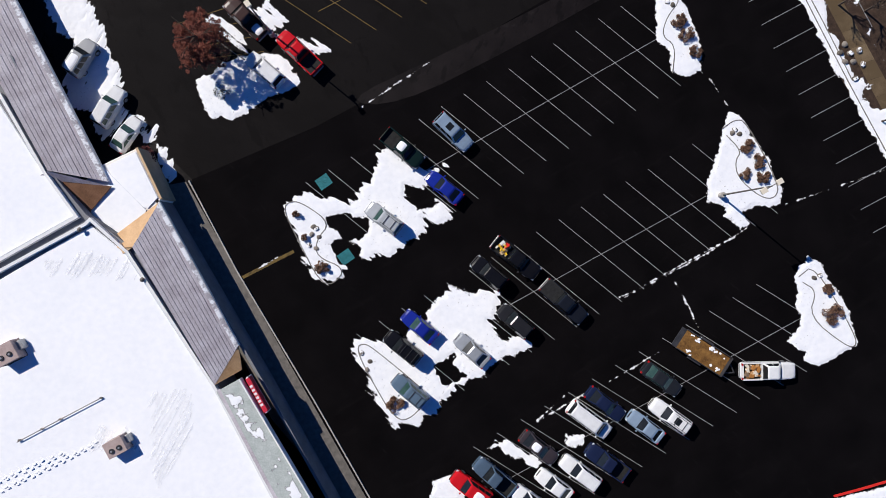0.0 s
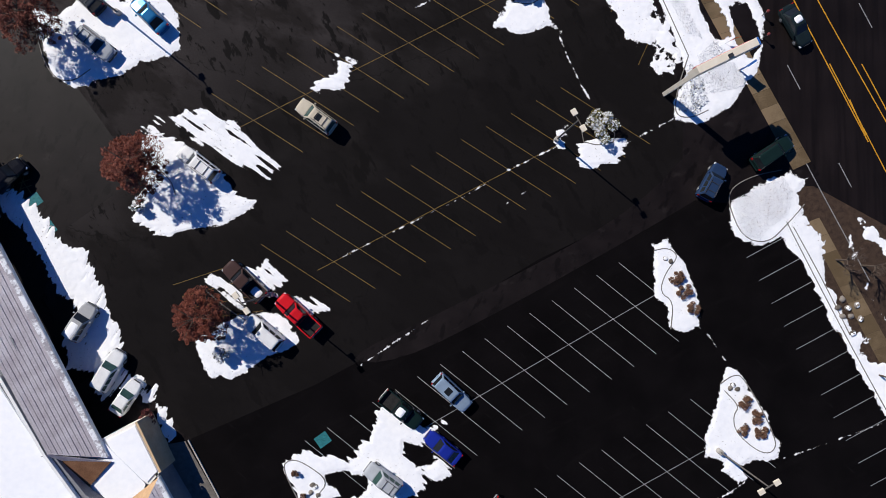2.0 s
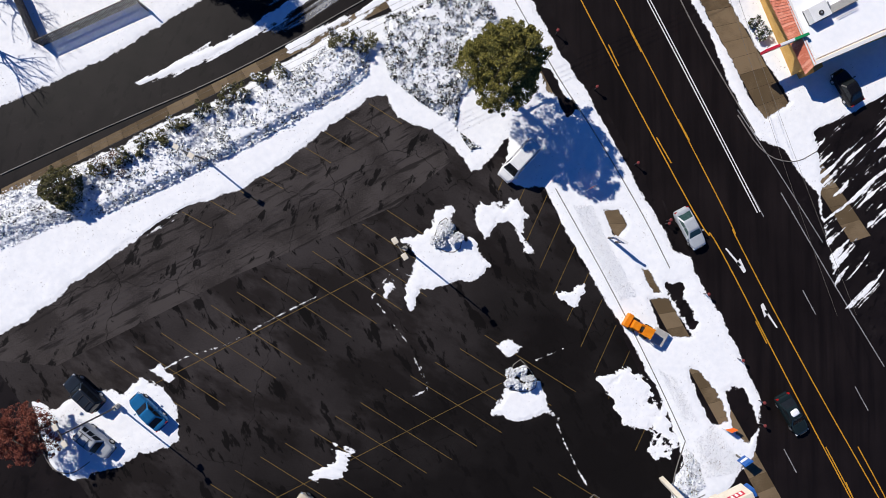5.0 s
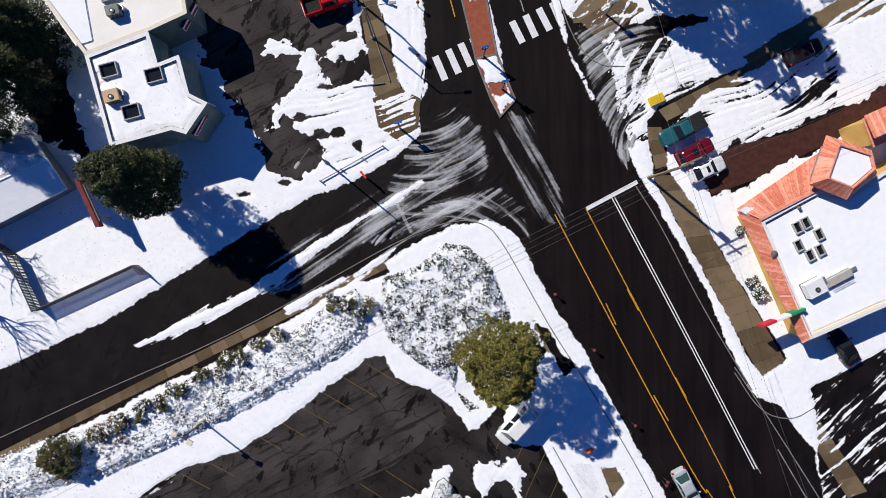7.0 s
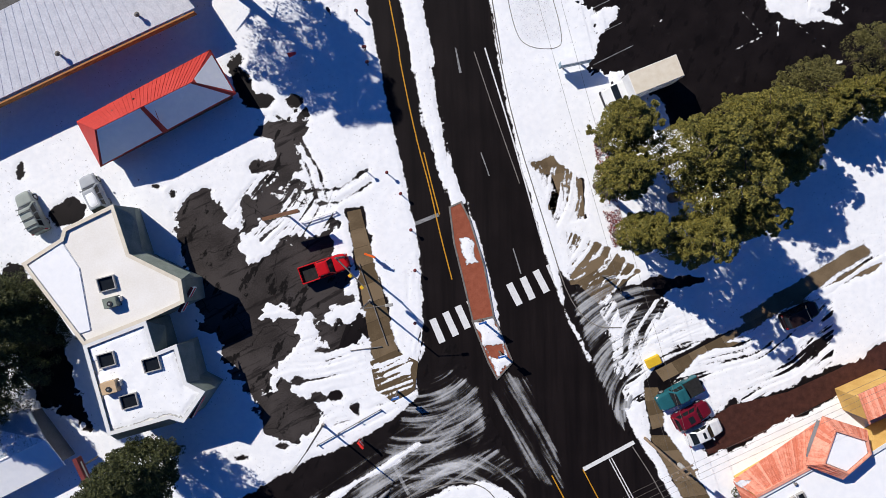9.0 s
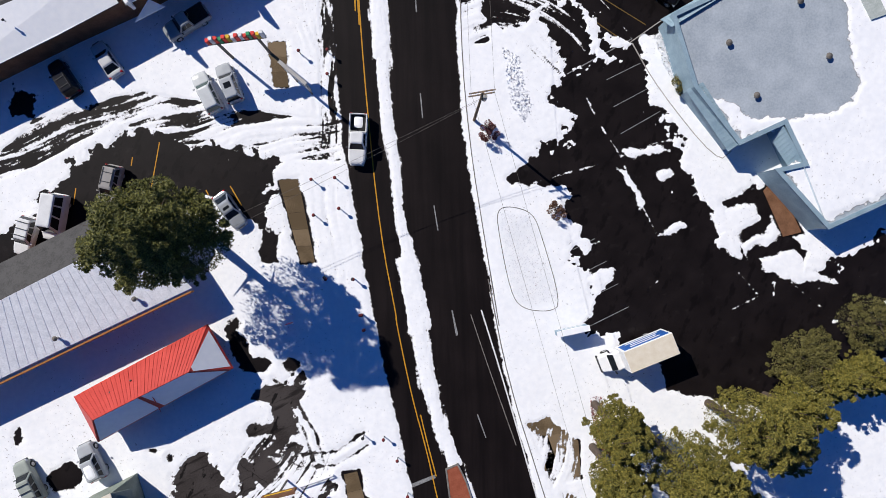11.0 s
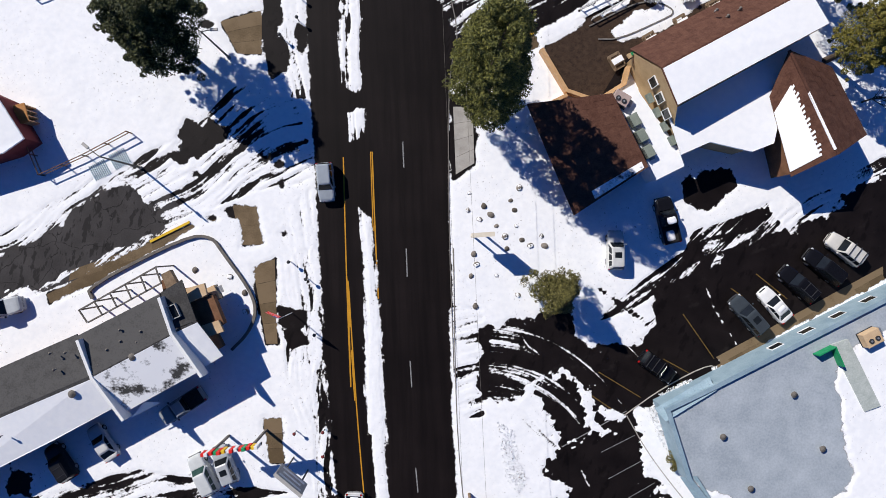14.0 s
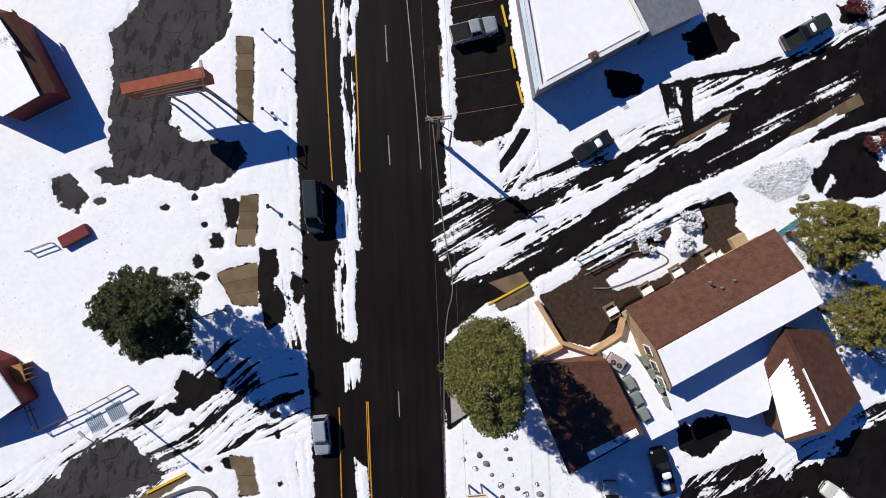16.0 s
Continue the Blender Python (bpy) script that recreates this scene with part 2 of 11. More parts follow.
ROOF_CREAM = surface("cream_membrane", (0.80, 0.76, 0.69), (0.88, 0.85, 0.80), 2.0, 0.7, 0.2, 0, 6.0, 0.4)
ROOF_GREY = surface("grey_membrane", (0.30, 0.34, 0.38), (0.43, 0.47, 0.51), 2.2, 0.75, 0.2, 0, 5.0, 0.45)
ROOF_SHINGLE = surface("charcoal_shingle", (0.045, 0.043, 0.042), (0.085, 0.082, 0.08), 0.8, 0.9, 0.5, 0, 6.0, 0.5, island=0.3)
ROOF_BROWN = surface("brown_shingle", (0.07, 0.029, 0.019), (0.12, 0.055, 0.037), 0.6, 0.9, 0.5, 0, 6.0, 0.5, island=0.12)
SNOWY_SHINGLE = surface("snow_patched_shingle", (0.06, 0.058, 0.056), (0.92, 0.92, 0.92), 1.9, 0.85, 0.4, 0, 4.0, 0.25, (0.36, 0.46))
SNOWY_PANS = surface("snow_streaked_metal", (0.40, 0.37, 0.39), (0.93, 0.93, 0.93), 1.2, 0.75, 0.2, 0, 4.0, 0.35, (0.44, 0.55))
ROOF_RED = surface("red_metal_roof", (0.42, 0.035, 0.025), (0.52, 0.055, 0.04), 1.5, 0.5, 0.15, 0, 6.0, 0.4)
TILE_ORANGE = surface("orange_clay_tile", (0.58, 0.17, 0.10), (0.80, 0.36, 0.25), 0.5, 0.8, 0.3, 0, 7.0, 0.5, island=0.35)
STUCCO_YELLOW = surface("ochre_stucco", (0.55, 0.32, 0.09), (0.66, 0.42, 0.14), 1.0, 0.85, 0.3, 0, 9.0, 0.4)
STUCCO_TAN = surface("tan_siding", (0.40, 0.28, 0.15), (0.50, 0.36, 0.21), 1.0, 0.85, 0.3, 0, 9.0, 0.4)
WALL_GREY = surface("grey_wall", (0.16, 0.16, 0.17), (0.24, 0.24, 0.25), 1.2, 0.8, 0.3, 0, 9.0, 0.4)
WALL_BLUE = surface("blue_grey_metal", (0.20, 0.29, 0.35), (0.30, 0.40, 0.46), 1.2, 0.55, 0.2, 0, 9.0, 0.4)
WALL_GREEN = surface("sage_wall", (0.16, 0.19, 0.16), (0.25, 0.28, 0.24), 1.0, 0.8, 0.3, 0, 9.0, 0.4)
WALL_RED = surface("barn_red_wall", (0.13, 0.025, 0.025), (0.2, 0.04, 0.04), 1.0, 0.8, 0.3, 0, 9.0, 0.4)
WALL_BROWN = surface("brown_wood_wall", (0.13, 0.06, 0.03), (0.22, 0.11, 0.06), 0.8, 0.8, 0.3, 0, 9.0, 0.4)
WOOD_ORANGE = surface("orange_wood_fascia", (0.34, 0.14, 0.03), (0.45, 0.2, 0.06), 0.8, 0.7, 0.3, 0, 9.0, 0.4)
WOOD = surface("weathered_wood", (0.16, 0.11, 0.07), (0.28, 0.2, 0.13), 0.5, 0.85, 0.3, 0, 9.0, 0.4)
TRIM_WHITE = surface("white_trim", (0.70, 0.70, 0.69), (0.80, 0.80, 0.79), 0.8, 0.6, 0.2, 0, 9.0, 0.4)
TRIM_DARK = surface("dark_metal_trim", (0.025, 0.025, 0.028), (0.05, 0.05, 0.055), 0.6, 0.5, 0.2, 0.0, 9.0, 0.4)
SIGN_RED = surface("sign_red", (0.5, 0.02, 0.04), (0.6, 0.03, 0.06), 0.6, 0.5, 0.1)
SIGN_CREAM = surface("sign_cream", (0.68, 0.60, 0.47), (0.76, 0.69, 0.57), 0.6, 0.6, 0.1)
ORANGE = surface("machine_orange", (0.65, 0.17, 0.005), (0.8, 0.26, 0.01), 0.5, 0.45, 0.1)
FLAG_ORANGE = surface("flag_orange", (0.75, 0.10, 0.01), (0.85, 0.16, 0.02), 0.5, 0.7, 0.1)
BRIGHT_RED = surface("bright_red", (0.62, 0.02, 0.015), (0.75, 0.04, 0.03), 0.5, 0.5, 0.1)
GREEN_SIGN = surface("green_sign", (0.01, 0.22, 0.08), (0.02, 0.3, 0.12), 0.5, 0.5, 0.1)
BLUE_SIGN = surface("blue_decal", (0.015, 0.08, 0.3), (0.03, 0.13, 0.42), 0.5, 0.5, 0.1)
BRICK_RED = surface("red_median_brick", (0.24, 0.06, 0.03), (0.34, 0.10, 0.055), 0.6, 0.85, 0.3, 0, 10.0, 0.5)
STEEL = surface("galvanised_steel", (0.36, 0.36, 0.36), (0.5, 0.5, 0.5), 0.5, 0.45, 0.1, 0.7)
POLE_GREY = surface("weathered_pole", (0.10, 0.09, 0.08), (0.18, 0.16, 0.14), 0.5, 0.7, 0.2)
HVAC_GREY = surface("unit_enamel", (0.34, 0.33, 0.31), (0.46, 0.44, 0.41), 0.5, 0.6, 0.2)
HVAC_PINK = surface("sun_bleached_unit", (0.36, 0.27, 0.25), (0.46, 0.36, 0.33), 0.5, 0.6, 0.2)
RUBBER = surface("rubber", (0.012, 0.012, 0.012), (0.025, 0.025, 0.025), 0.3, 0.9, 0.2)
GLASS_DARK = surface("tinted_glass", (0.010, 0.012, 0.014), (0.016, 0.019, 0.022), 0.6, 0.1, 0.0, spec=0.32)
GLASS_GREEN = surface("green_tinted_glass", (0.02, 0.05, 0.045), (0.045, 0.085, 0.075), 0.6, 0.1, 0.0, spec=0.4)
LAMP_RED = paint("tail_lens", (0.4, 0.01, 0.01), 0.2)
LAMP_CLEAR = paint("head_lens", (0.6, 0.62, 0.65), 0.1)
ROCK = surface("river_boulder", (0.10, 0.085, 0.07), (0.24, 0.21, 0.18), 0.4, 0.9, 0.5, 0, 9.0, 0.5, island=0.4)
SOIL = surface("mulch_soil", (0.022, 0.013, 0.009), (0.07, 0.043, 0.028), 0.5, 0.95, 0.5, 0, 12.0, 0.5)
BARK = surface("bark", (0.055, 0.04, 0.03), (0.12, 0.09, 0.07), 0.25, 0.95, 0.6, 0, 14.0, 0.5)
TWIG = surface("twig", (0.05, 0.035, 0.028), (0.11, 0.08, 0.06), 0.3, 0.95, 0.0)
RUSSET = leaf_mat("russet_leaves", (0.09, 0.022, 0.012), (0.30, 0.085, 0.05))
PINE = leaf_mat("pine_needles", (0.055, 0.06, 0.012), (0.27, 0.225, 0.048))
PINE_DARK = leaf_mat("dark_pine_needles", (0.035, 0.045, 0.012), (0.20, 0.19, 0.045))
SPRUCE = leaf_mat("spruce_needles", (0.014, 0.022, 0.009), (0.10, 0.105, 0.032))
JUNIPER = leaf_mat("juniper_needles", (0.04, 0.04, 0.012), (0.20, 0.175, 0.055))
BROWN_BRUSH = leaf_mat("dry_brush", (0.06, 0.03, 0.018), (0.22, 0.12, 0.075))
BERRY_BRUSH = leaf_mat("red_stems", (0.12, 0.02, 0.016), (0.34, 0.08, 0.06))
MAROON_BRUSH = leaf_mat("maroon_brush", (0.05, 0.012, 0.012), (0.17, 0.045, 0.04))
SNOW_TUFT = leaf_mat("snow_tufts", (0.62, 0.63, 0.66), (0.92, 0.92, 0.92), 0.8)
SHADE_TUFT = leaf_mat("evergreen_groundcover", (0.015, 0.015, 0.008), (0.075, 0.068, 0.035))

# builders


def part(name, bm, material, parent, label="", smooth=False):
    me = bpy.data.meshes.new(name)
    bm.to_mesh(me)
    bm.free()
    me.materials.append(material)
    if smooth:
        me.polygons.foreach_set("use_smooth", [True] * len(me.polygons))
    ob = new(name, me)
    ob.parent = parent
    if label:
        tagged(ob, label)
    return ob


def quad_mesh(name, verts, faces, smooth=False):
    """A mesh of four-cornered faces from arrays."""
    me = bpy.data.meshes.new(name)
    verts, faces = np.asarray(verts, np.float32), np.asarray(faces, np.int32)
    me.vertices.add(len(verts))
    me.vertices.foreach_set("co", verts.ravel())
    me.loops.add(faces.size)
    me.loops.foreach_set("vertex_index", faces.ravel())
    me.polygons.add(len(faces))
    me.polygons.foreach_set("loop_start", np.arange(0, faces.size, 4, dtype=np.int32))
    if not smooth:
        me.shade_flat()
    me.update(calc_edges=True)
    return me


def raw(name, verts, faces, material, parent=None, smooth=False):
    """A mesh object from computed points."""
    if len(faces) and len(faces[0]) == 4 and len(set(map(len, faces[:50]))) == 1 and isinstance(faces, np.ndarray):
        me = quad_mesh(name, verts, faces, smooth)
    else:
        me = bpy.data.meshes.new(name)
        me.from_pydata(verts, [], faces)
        if smooth:
            me.polygons.foreach_set("use_smooth", [True] * len(me.polygons))
    me.materials.append(material)
    ob = new(name, me)
    ob.parent = parent
    return ob


def thing(name, label, category, x=0.0, y=0.0, z=0.0, turn=0.0, group="", kind=""):
    ob = new(name)
    ob.matrix_basis = pose(x, y, z, 0, 0, turn)
    return tagged(ob, label, category, group, kind)


def box(bm, x, y, z, sx, sy, sz, turn=0.0, bevel=0.0):
    """A box that stands with the middle of its base at x, y, z."""
    m = pose(x, y, z + sz / 2, 0, 0, turn) @ Matrix.Diagonal((sx, sy, sz, 1))
    made = bmesh.ops.create_cube(bm, size=1.0, matrix=m)["verts"]
    if bevel:
        edges = list({e for v in made for e in v.link_edges})
        bmesh.ops.bevel(bm, geom=edges, offset=bevel, segments=2, affect="EDGES", profile=0.5)
    return bm


def boxed(*a, **k):
    return box(bmesh.new(), *a, **k)


def rod(bm, p, q, r0, r1=None, sides=8):
    p, q = Vector(p), Vector(q)
    d = q - p
    m = Matrix.Translation((p + q) / 2) @ d.to_track_quat("Z", "Y").to_matrix().to_4x4()
    bmesh.ops.create_cone(bm, cap_ends=True, segments=sides, radius1=r0, radius2=r0 if r1 is None else r1, depth=d.length, matrix=m)
    return bm


def prism(bm, outline, z0, z1):
    """A solid over a plan outline; z0 and z1 may be lists, a height for each corner."""
    n = len(outline)
    lo = [z0] * n if not isinstance(z0, (list, tuple)) else z0
    hi = [z1] * n if not isinstance(z1, (list, tuple)) else z1
    a = [bm.verts.new((x, y, h)) for (x, y), h in zip(outline, lo)]
    b = [bm.verts.new((x, y, h)) for (x, y), h in zip(outline, hi)]
    bm.faces.new(a[::-1])
    bm.faces.new(b)
    for i in range(n):
        bm.faces.new((a[i], a[(i + 1) % n], b[(i + 1) % n], b[i]))
    bmesh.ops.recalc_face_normals(bm, faces=bm.faces[:])
    return bm


def ring(bm, outline, width, z0, z1):
    """A wall of that thickness along the inside of a closed outline."""
    inner = inset(outline, width)
    n = len(outline)
    rows = [[bm.verts.new((x, y, z)) for x, y in o] for o, z in ((outline, z0), (outline, z1), (inner, z1), (inner, z0))]
    for r in range(4):
        for i in range(n):
            j = (i + 1) % n
            bm.faces.new((rows[r][i], rows[r][j], rows[(r + 1) % 4][j], rows[(r + 1) % 4][i]))
    bmesh.ops.recalc_face_normals(bm, faces=bm.faces[:])
    return bm


def area_of(o):
    return sum(o[i - 1][0] * o[i][1] - o[i][0] * o[i - 1][1] for i in range(len(o))) / 2


def inset(outline, d):
    """The outline moved inwards by d (outwards where d is negative)."""
    o = [Vector(p) for p in outline]
    s = 1.0 if area_of(outline) > 0 else -1.0
    out = []
    for i in range(len(o)):
        a, b, c = o[i - 1], o[i], o[(i + 1) % len(o)]
        u, v = (b - a).normalized(), (c - b).normalized()
        nu, nv = Vector((-u.y, u.x)) * s, Vector((-v.y, v.x)) * s
        k = nu + nv
        if k.length < 1e-3:
            k = nu
        k = k / max(0.35, k.length_squared / 2)
        out.append(tuple(b + k * d))
    return out


def sheet(bm, corners, thick):
    """A plane of 3D corners with a thickness downwards."""
    a = [bm.verts.new(c) for c in corners]
    b = [bm.verts.new((c[0], c[1], c[2] - thick)) for c in corners]
    n = len(a)
    bm.faces.new(a)
    bm.faces.new(b[::-1])
    for i in range(n):
        bm.faces.new((a[i], b[i], b[(i + 1) % n], a[(i + 1) % n]))
    bmesh.ops.recalc_face_normals(bm, faces=bm.faces[:])
    return bm


def band(path, width, z0, z1, closed=False):
    """A low solid strip along a plan path, its middle on the path."""
    bm = bmesh.new()
    p = [Vector(q) for q in path]
    n = len(p)
    rows = []
    for i in range(n):
        a = p[i - 1] if (i or closed) else p[i]
        c = p[(i + 1) % n] if (i < n - 1 or closed) else p[i]
        d = (c - a).normalized()
        k = Vector((-d.y, d.x)) * width / 2
        rows.append([bm.verts.new((q.x, q.y, z)) for q, z in ((p[i] + k, z0), (p[i] + k, z1), (p[i] - k, z1), (p[i] - k, z0))])
    for i in range(n if closed else n - 1):
        r, s = rows[i], rows[(i + 1) % n]
        for j in range(4):
            bm.faces.new((r[j], r[(j + 1) % 4], s[(j + 1) % 4], s[j]))
    if not closed:
        bm.faces.new(rows[0])
        bm.faces.new(rows[-1])
    bmesh.ops.recalc_face_normals(bm, faces=bm.faces[:])
    return bm


def smooth_path(p, times=2, closed=False):
    """Rounds the corners of a plan path."""
    p = [Vector(q) for q in p]
    for _ in range(times):
        q = [] if closed else [p[0]]
        for i in range(len(p) if closed else len(p) - 1):
            a, b = p[i], p[(i + 1) % len(p)]
            q += [a * 0.75 + b * 0.25, a * 0.25 + b * 0.75]
        p = q if closed else q + [p[-1]]
    return [tuple(v) for v in p]


# fields of noise for snow, banks and brush
LATTICE = np.random.RandomState(5).uniform(size=512 * 512).astype(np.float32)


def value_noise(x, y, seed):
    """Smooth noise from 0 to 1 on a lattice of one metre."""
    x, y = np.asarray(x, np.float32), np.asarray(y, np.float32)
    fx, fy = np.floor(x), np.floor(y)
    ix, iy = fx.astype(np.int32), fy.astype(np.int32)
    fx, fy = x - fx, y - fy
    fx, fy = fx * fx * (3 - 2 * fx), fy * fy * (3 - 2 * fy)
    ox, oy = (seed * 71) % 512, (seed * 193) % 512
    x0, x1 = (ix + ox) & 511, (ix + ox + 1) & 511
    y0, y1 = ((iy + oy) & 511) << 9, ((iy + oy + 1) & 511) << 9
    a, b, c, d = LATTICE[x0 | y0], LATTICE[x1 | y0], LATTICE[x0 | y1], LATTICE[x1 | y1]
    a += (b - a) * fx
    c += (d - c) * fx
    return a + (c - a) * fy


def fbm(x, y, seed, octaves=4):
    total, amount, out = 0.0, 1.0, 0.0
    for o in range(octaves):
        out = out + amount * value_noise(x * 2**o + 17.3 * o, y * 2**o - 9.1 * o, seed + o)
        total, amount = total + amount, amount * 0.55
    return out / total * 2 - 1


def streaks(x, y, angle, seed, wide=0.8, long=9.0):
    """Noise drawn out along an angle, as wheels and meltwater leave it."""
    c, s = math.cos(radians(angle)), math.sin(radians(angle))
    u, v = x * c + y * s, -x * s + y * c
    return fbm(u / long, v / wide, seed, 3)


def depth_in(outline, x, y):
    """Metres inside an outline (negative outside)."""
    best, inside = np.full(x.shape, 1e9), np.zeros(x.shape, bool)
    for i in range(len(outline)):
        (ax, ay), (bx, by) = outline[i - 1], outline[i]
        dx, dy = bx - ax, by - ay
        t = np.clip(((x - ax) * dx + (y - ay) * dy) / max(dx * dx + dy * dy, 1e-9), 0, 1)
        best = np.minimum(best, (x - ax - t * dx) ** 2 + (y - ay - t * dy) ** 2)
        if ay != by:
            inside ^= ((ay > y) != (by > y)) & (x < (bx - ax) * (y - ay) / (by - ay) + ax)
    return np.where(inside, 1, -1) * np.sqrt(best)


def spot(x, y, rx, ry=None, turn=0.0):
    """An uneven rounded outline for a melted spot."""
    ry = ry or rx
    c, k = math.cos(radians(turn)), math.sin(radians(turn))
    out = []
    for i in range(9):
        a = i * 2 * math.pi / 9
        u, v = rx * math.cos(a) * (1 + 0.2 * math.sin(2.3 * i + x)), ry * math.sin(a) * (1 + 0.2 * math.sin(3.1 * i + y))
        out.append((x + u * c - v * k, y + u * k + v * c))
    return out


SNOW_SEED = [10]


def snow_sheet(name, label, outlines, bare=(), tracks=(), paths=(), depth=0.07, ragged=0.7, grain=1.6, streak=None, holes=0.0, step=0.15, base=0.0, material=None, soft=0.6, parent=None, swirl=None, film=None):
    """Lying snow. bare: (outline, raggedness) cleared of it; tracks: (outline, angle, cover) driven over, cover -1 (little left) to 1;
    paths: (path, half width) scraped or walked; holes: share of melted spots; swirl: middle of the turn that wheels drew it round;
    film: how much is left at most where it is only a thin smear."""
    SNOW_SEED[0] += 7
    seed = SNOW_SEED[0]
    xs, ys = [p[0] for o in outlines for p in o], [p[1] for o in outlines for p in o]
    if (max(xs) - min(xs)) * (max(ys) - min(ys)) < 450.0:
        step = min(step, 0.1)
    gx, gy = np.arange(min(xs) - 1.5, max(xs) + 1.5, step), np.arange(min(ys) - 1.5, max(ys) + 1.5, step)
    x, y = np.meshgrid(gx, gy, indexing="ij")
    f = np.full(x.shape, -1e9)
    for o in outlines:
        f = np.maximum(f, depth_in(o, x, y))
    near = f > -2.5
    edge = fbm(x / grain, y / grain, seed, 5)
    if streak is not None:
        edge = 0.45 * edge + 0.9 * streaks(x, y, streak, seed + 3, 0.55, 6.0)
    if film is not None and streak is not None:
        edge = 0.8 * streaks(x, y, streak, seed + 3, 0.35, 10.0) + 0.3 * streaks(x, y, streak, seed + 4, 0.15, 5.0)
    if swirl:
        dx, dy = x - swirl[0], y - swirl[1]
        far = np.hypot(dx, dy)
        edge = 0.75 * fbm(np.arctan2(dy, dx) * 1.3, far / 0.42, seed + 3, 4) + 0.4 * fbm(np.arctan2(dy, dx) * 2.6, far / 0.17, seed + 8, 2)
    # fine fringe: melt fingers and crumbs along the edge
    fringe = 0.75 * streaks(x, y, -38 if streak is None else streak, seed + 7, 0.24, 2.2) + 0.4 * fbm(x / 0.6, y / 0.6, seed + 9, 3)
    f = f + ragged * edge * 1.6 + (0.05 + 0.55 * ragged) * fringe
    if holes:
        gap = fbm(x / 2.2, y / 2.2, seed + 40, 5) if streak is None else 0.5 * fbm(x / 2.2, y / 2.2, seed + 40, 4) + 1.1 * streaks(x, y, streak, seed + 41, 0.4, 5.0)
        f = np.minimum(f, (gap + 0.75 - holes) * 1.6)
    whole = (x, y, f)

    def window(o, margin):
        """The part of the field round an outline."""
        i0, i1 = np.searchsorted(gx, (min(p[0] for p in o) - margin, max(p[0] for p in o) + margin))
        j0, j1 = np.searchsorted(gy, (min(p[1] for p in o) - margin, max(p[1] for p in o) + margin))
        return tuple(a[i0:i1, j0:j1] for a in whole)

    for k, (o, r) in enumerate(bare):
        x, y, f = window(o, 1.0 + 2.2 * r)
        f[...] = np.minimum(f, -depth_in(o, x, y) + r * 1.6 * fbm(x / grain, y / grain, seed + 60 + k, 5) + 0.35 * r * fbm(x / 0.4, y / 0.4, seed + 61, 3))
    for k, (o, angle, cover) in enumerate(tracks):
        x, y, f = window(o, 1.2)
        d = depth_in(o, x, y)
        wx, wy = x + 1.6 * fbm(x / 9, y / 9, seed + 200 + k, 2), y + 1.6 * fbm(x / 9, y / 9, seed + 210 + k, 2)
        g = 0.62 * streaks(wx, wy, angle, seed + 90 + k, 0.42, 9.0) + 0.34 * streaks(wx, wy, angle + 5, seed + 95 + k, 0.16, 4.5) + 0.5 * fbm(x / 3.6, y / 3.6, seed + 120 + k, 3) + cover * 0.5
        f[...] = np.where(d > -1.0, np.minimum(f, g + np.clip(-d, 0, 1) * 2.0), f)
    x, y, f = whole
    for k, (p, w) in enumerate(paths):
        d = np.full(x.shape, 1e9)
        for i in range(len(p) - 1):
            (ax, ay), (bx, by) = p[i], p[i + 1]
            dx, dy = bx - ax, by - ay
            t = np.clip(((x - ax) * dx + (y - ay) * dy) / (dx * dx + dy * dy), 0, 1)
            d = np.minimum(d, np.hypot(x - ax - t * dx, y - ay - t * dy))
        f = np.minimum(f, d - w + 0.25 * fbm(x / 0.8, y / 0.8, seed + 150 + k, 3))
    if film is not None:
        f = np.minimum(f, film + 0.1 + 0.62 * edge + 0.3 * fbm(x / 5, y / 5, seed + 77, 3))
    g = np.clip(f / soft, 0, 1)
    z = base + 0.016 + (depth - 0.016) * g * g * (3 - 2 * g) + np.where(f > 0.4, 0.02 * fbm(x / 1.1, y / 1.1, seed + 5, 3), 0)
    ok = (f > -0.55) & near
    cell = ok[:-1, :-1] & ok[1:, :-1] & ok[:-1, 1:] & ok[1:, 1:]
    n, m = x.shape
    index = np.arange(n * m).reshape(n, m)
    faces = np.stack([index[:-1, :-1][cell], index[1:, :-1][cell], index[1:, 1:][cell], index[:-1, 1:][cell]], 1)
    used, back = np.unique(faces, return_inverse=True)
    verts = np.stack([x.ravel()[used], y.ravel()[used], z.ravel()[used]], 1)
    me = quad_mesh(name, verts, back.reshape(-1, 4), True)
    me.attributes.new("cover", "FLOAT", "POINT").data.foreach_set("value", np.ascontiguousarray(f.ravel()[used], dtype=np.float32))
    me.materials.append(material or (SNOW_GROUND if film is None else SLUSH))
    ob = new(name, me)
    ob.parent = parent
    return ob if parent else tagged(ob, label, "snow", "", "stuff")


def scatter(outline, count, rnd):
    """Points strewn evenly over an outline."""
    xs, ys = [p[0] for p in outline], [p[1] for p in outline]
    got = []
    while len(got) < count:
        r = np.random.RandomState(rnd.randint(0, 10**6))
        a = np.stack([r.uniform(min(xs), max(xs), count), r.uniform(min(ys), max(ys), count)], 1)
        keep = depth_in(outline, a[:, 0], a[:, 1]) > 0
        got += [tuple(p) for p in a[keep]]
    return got[:count]


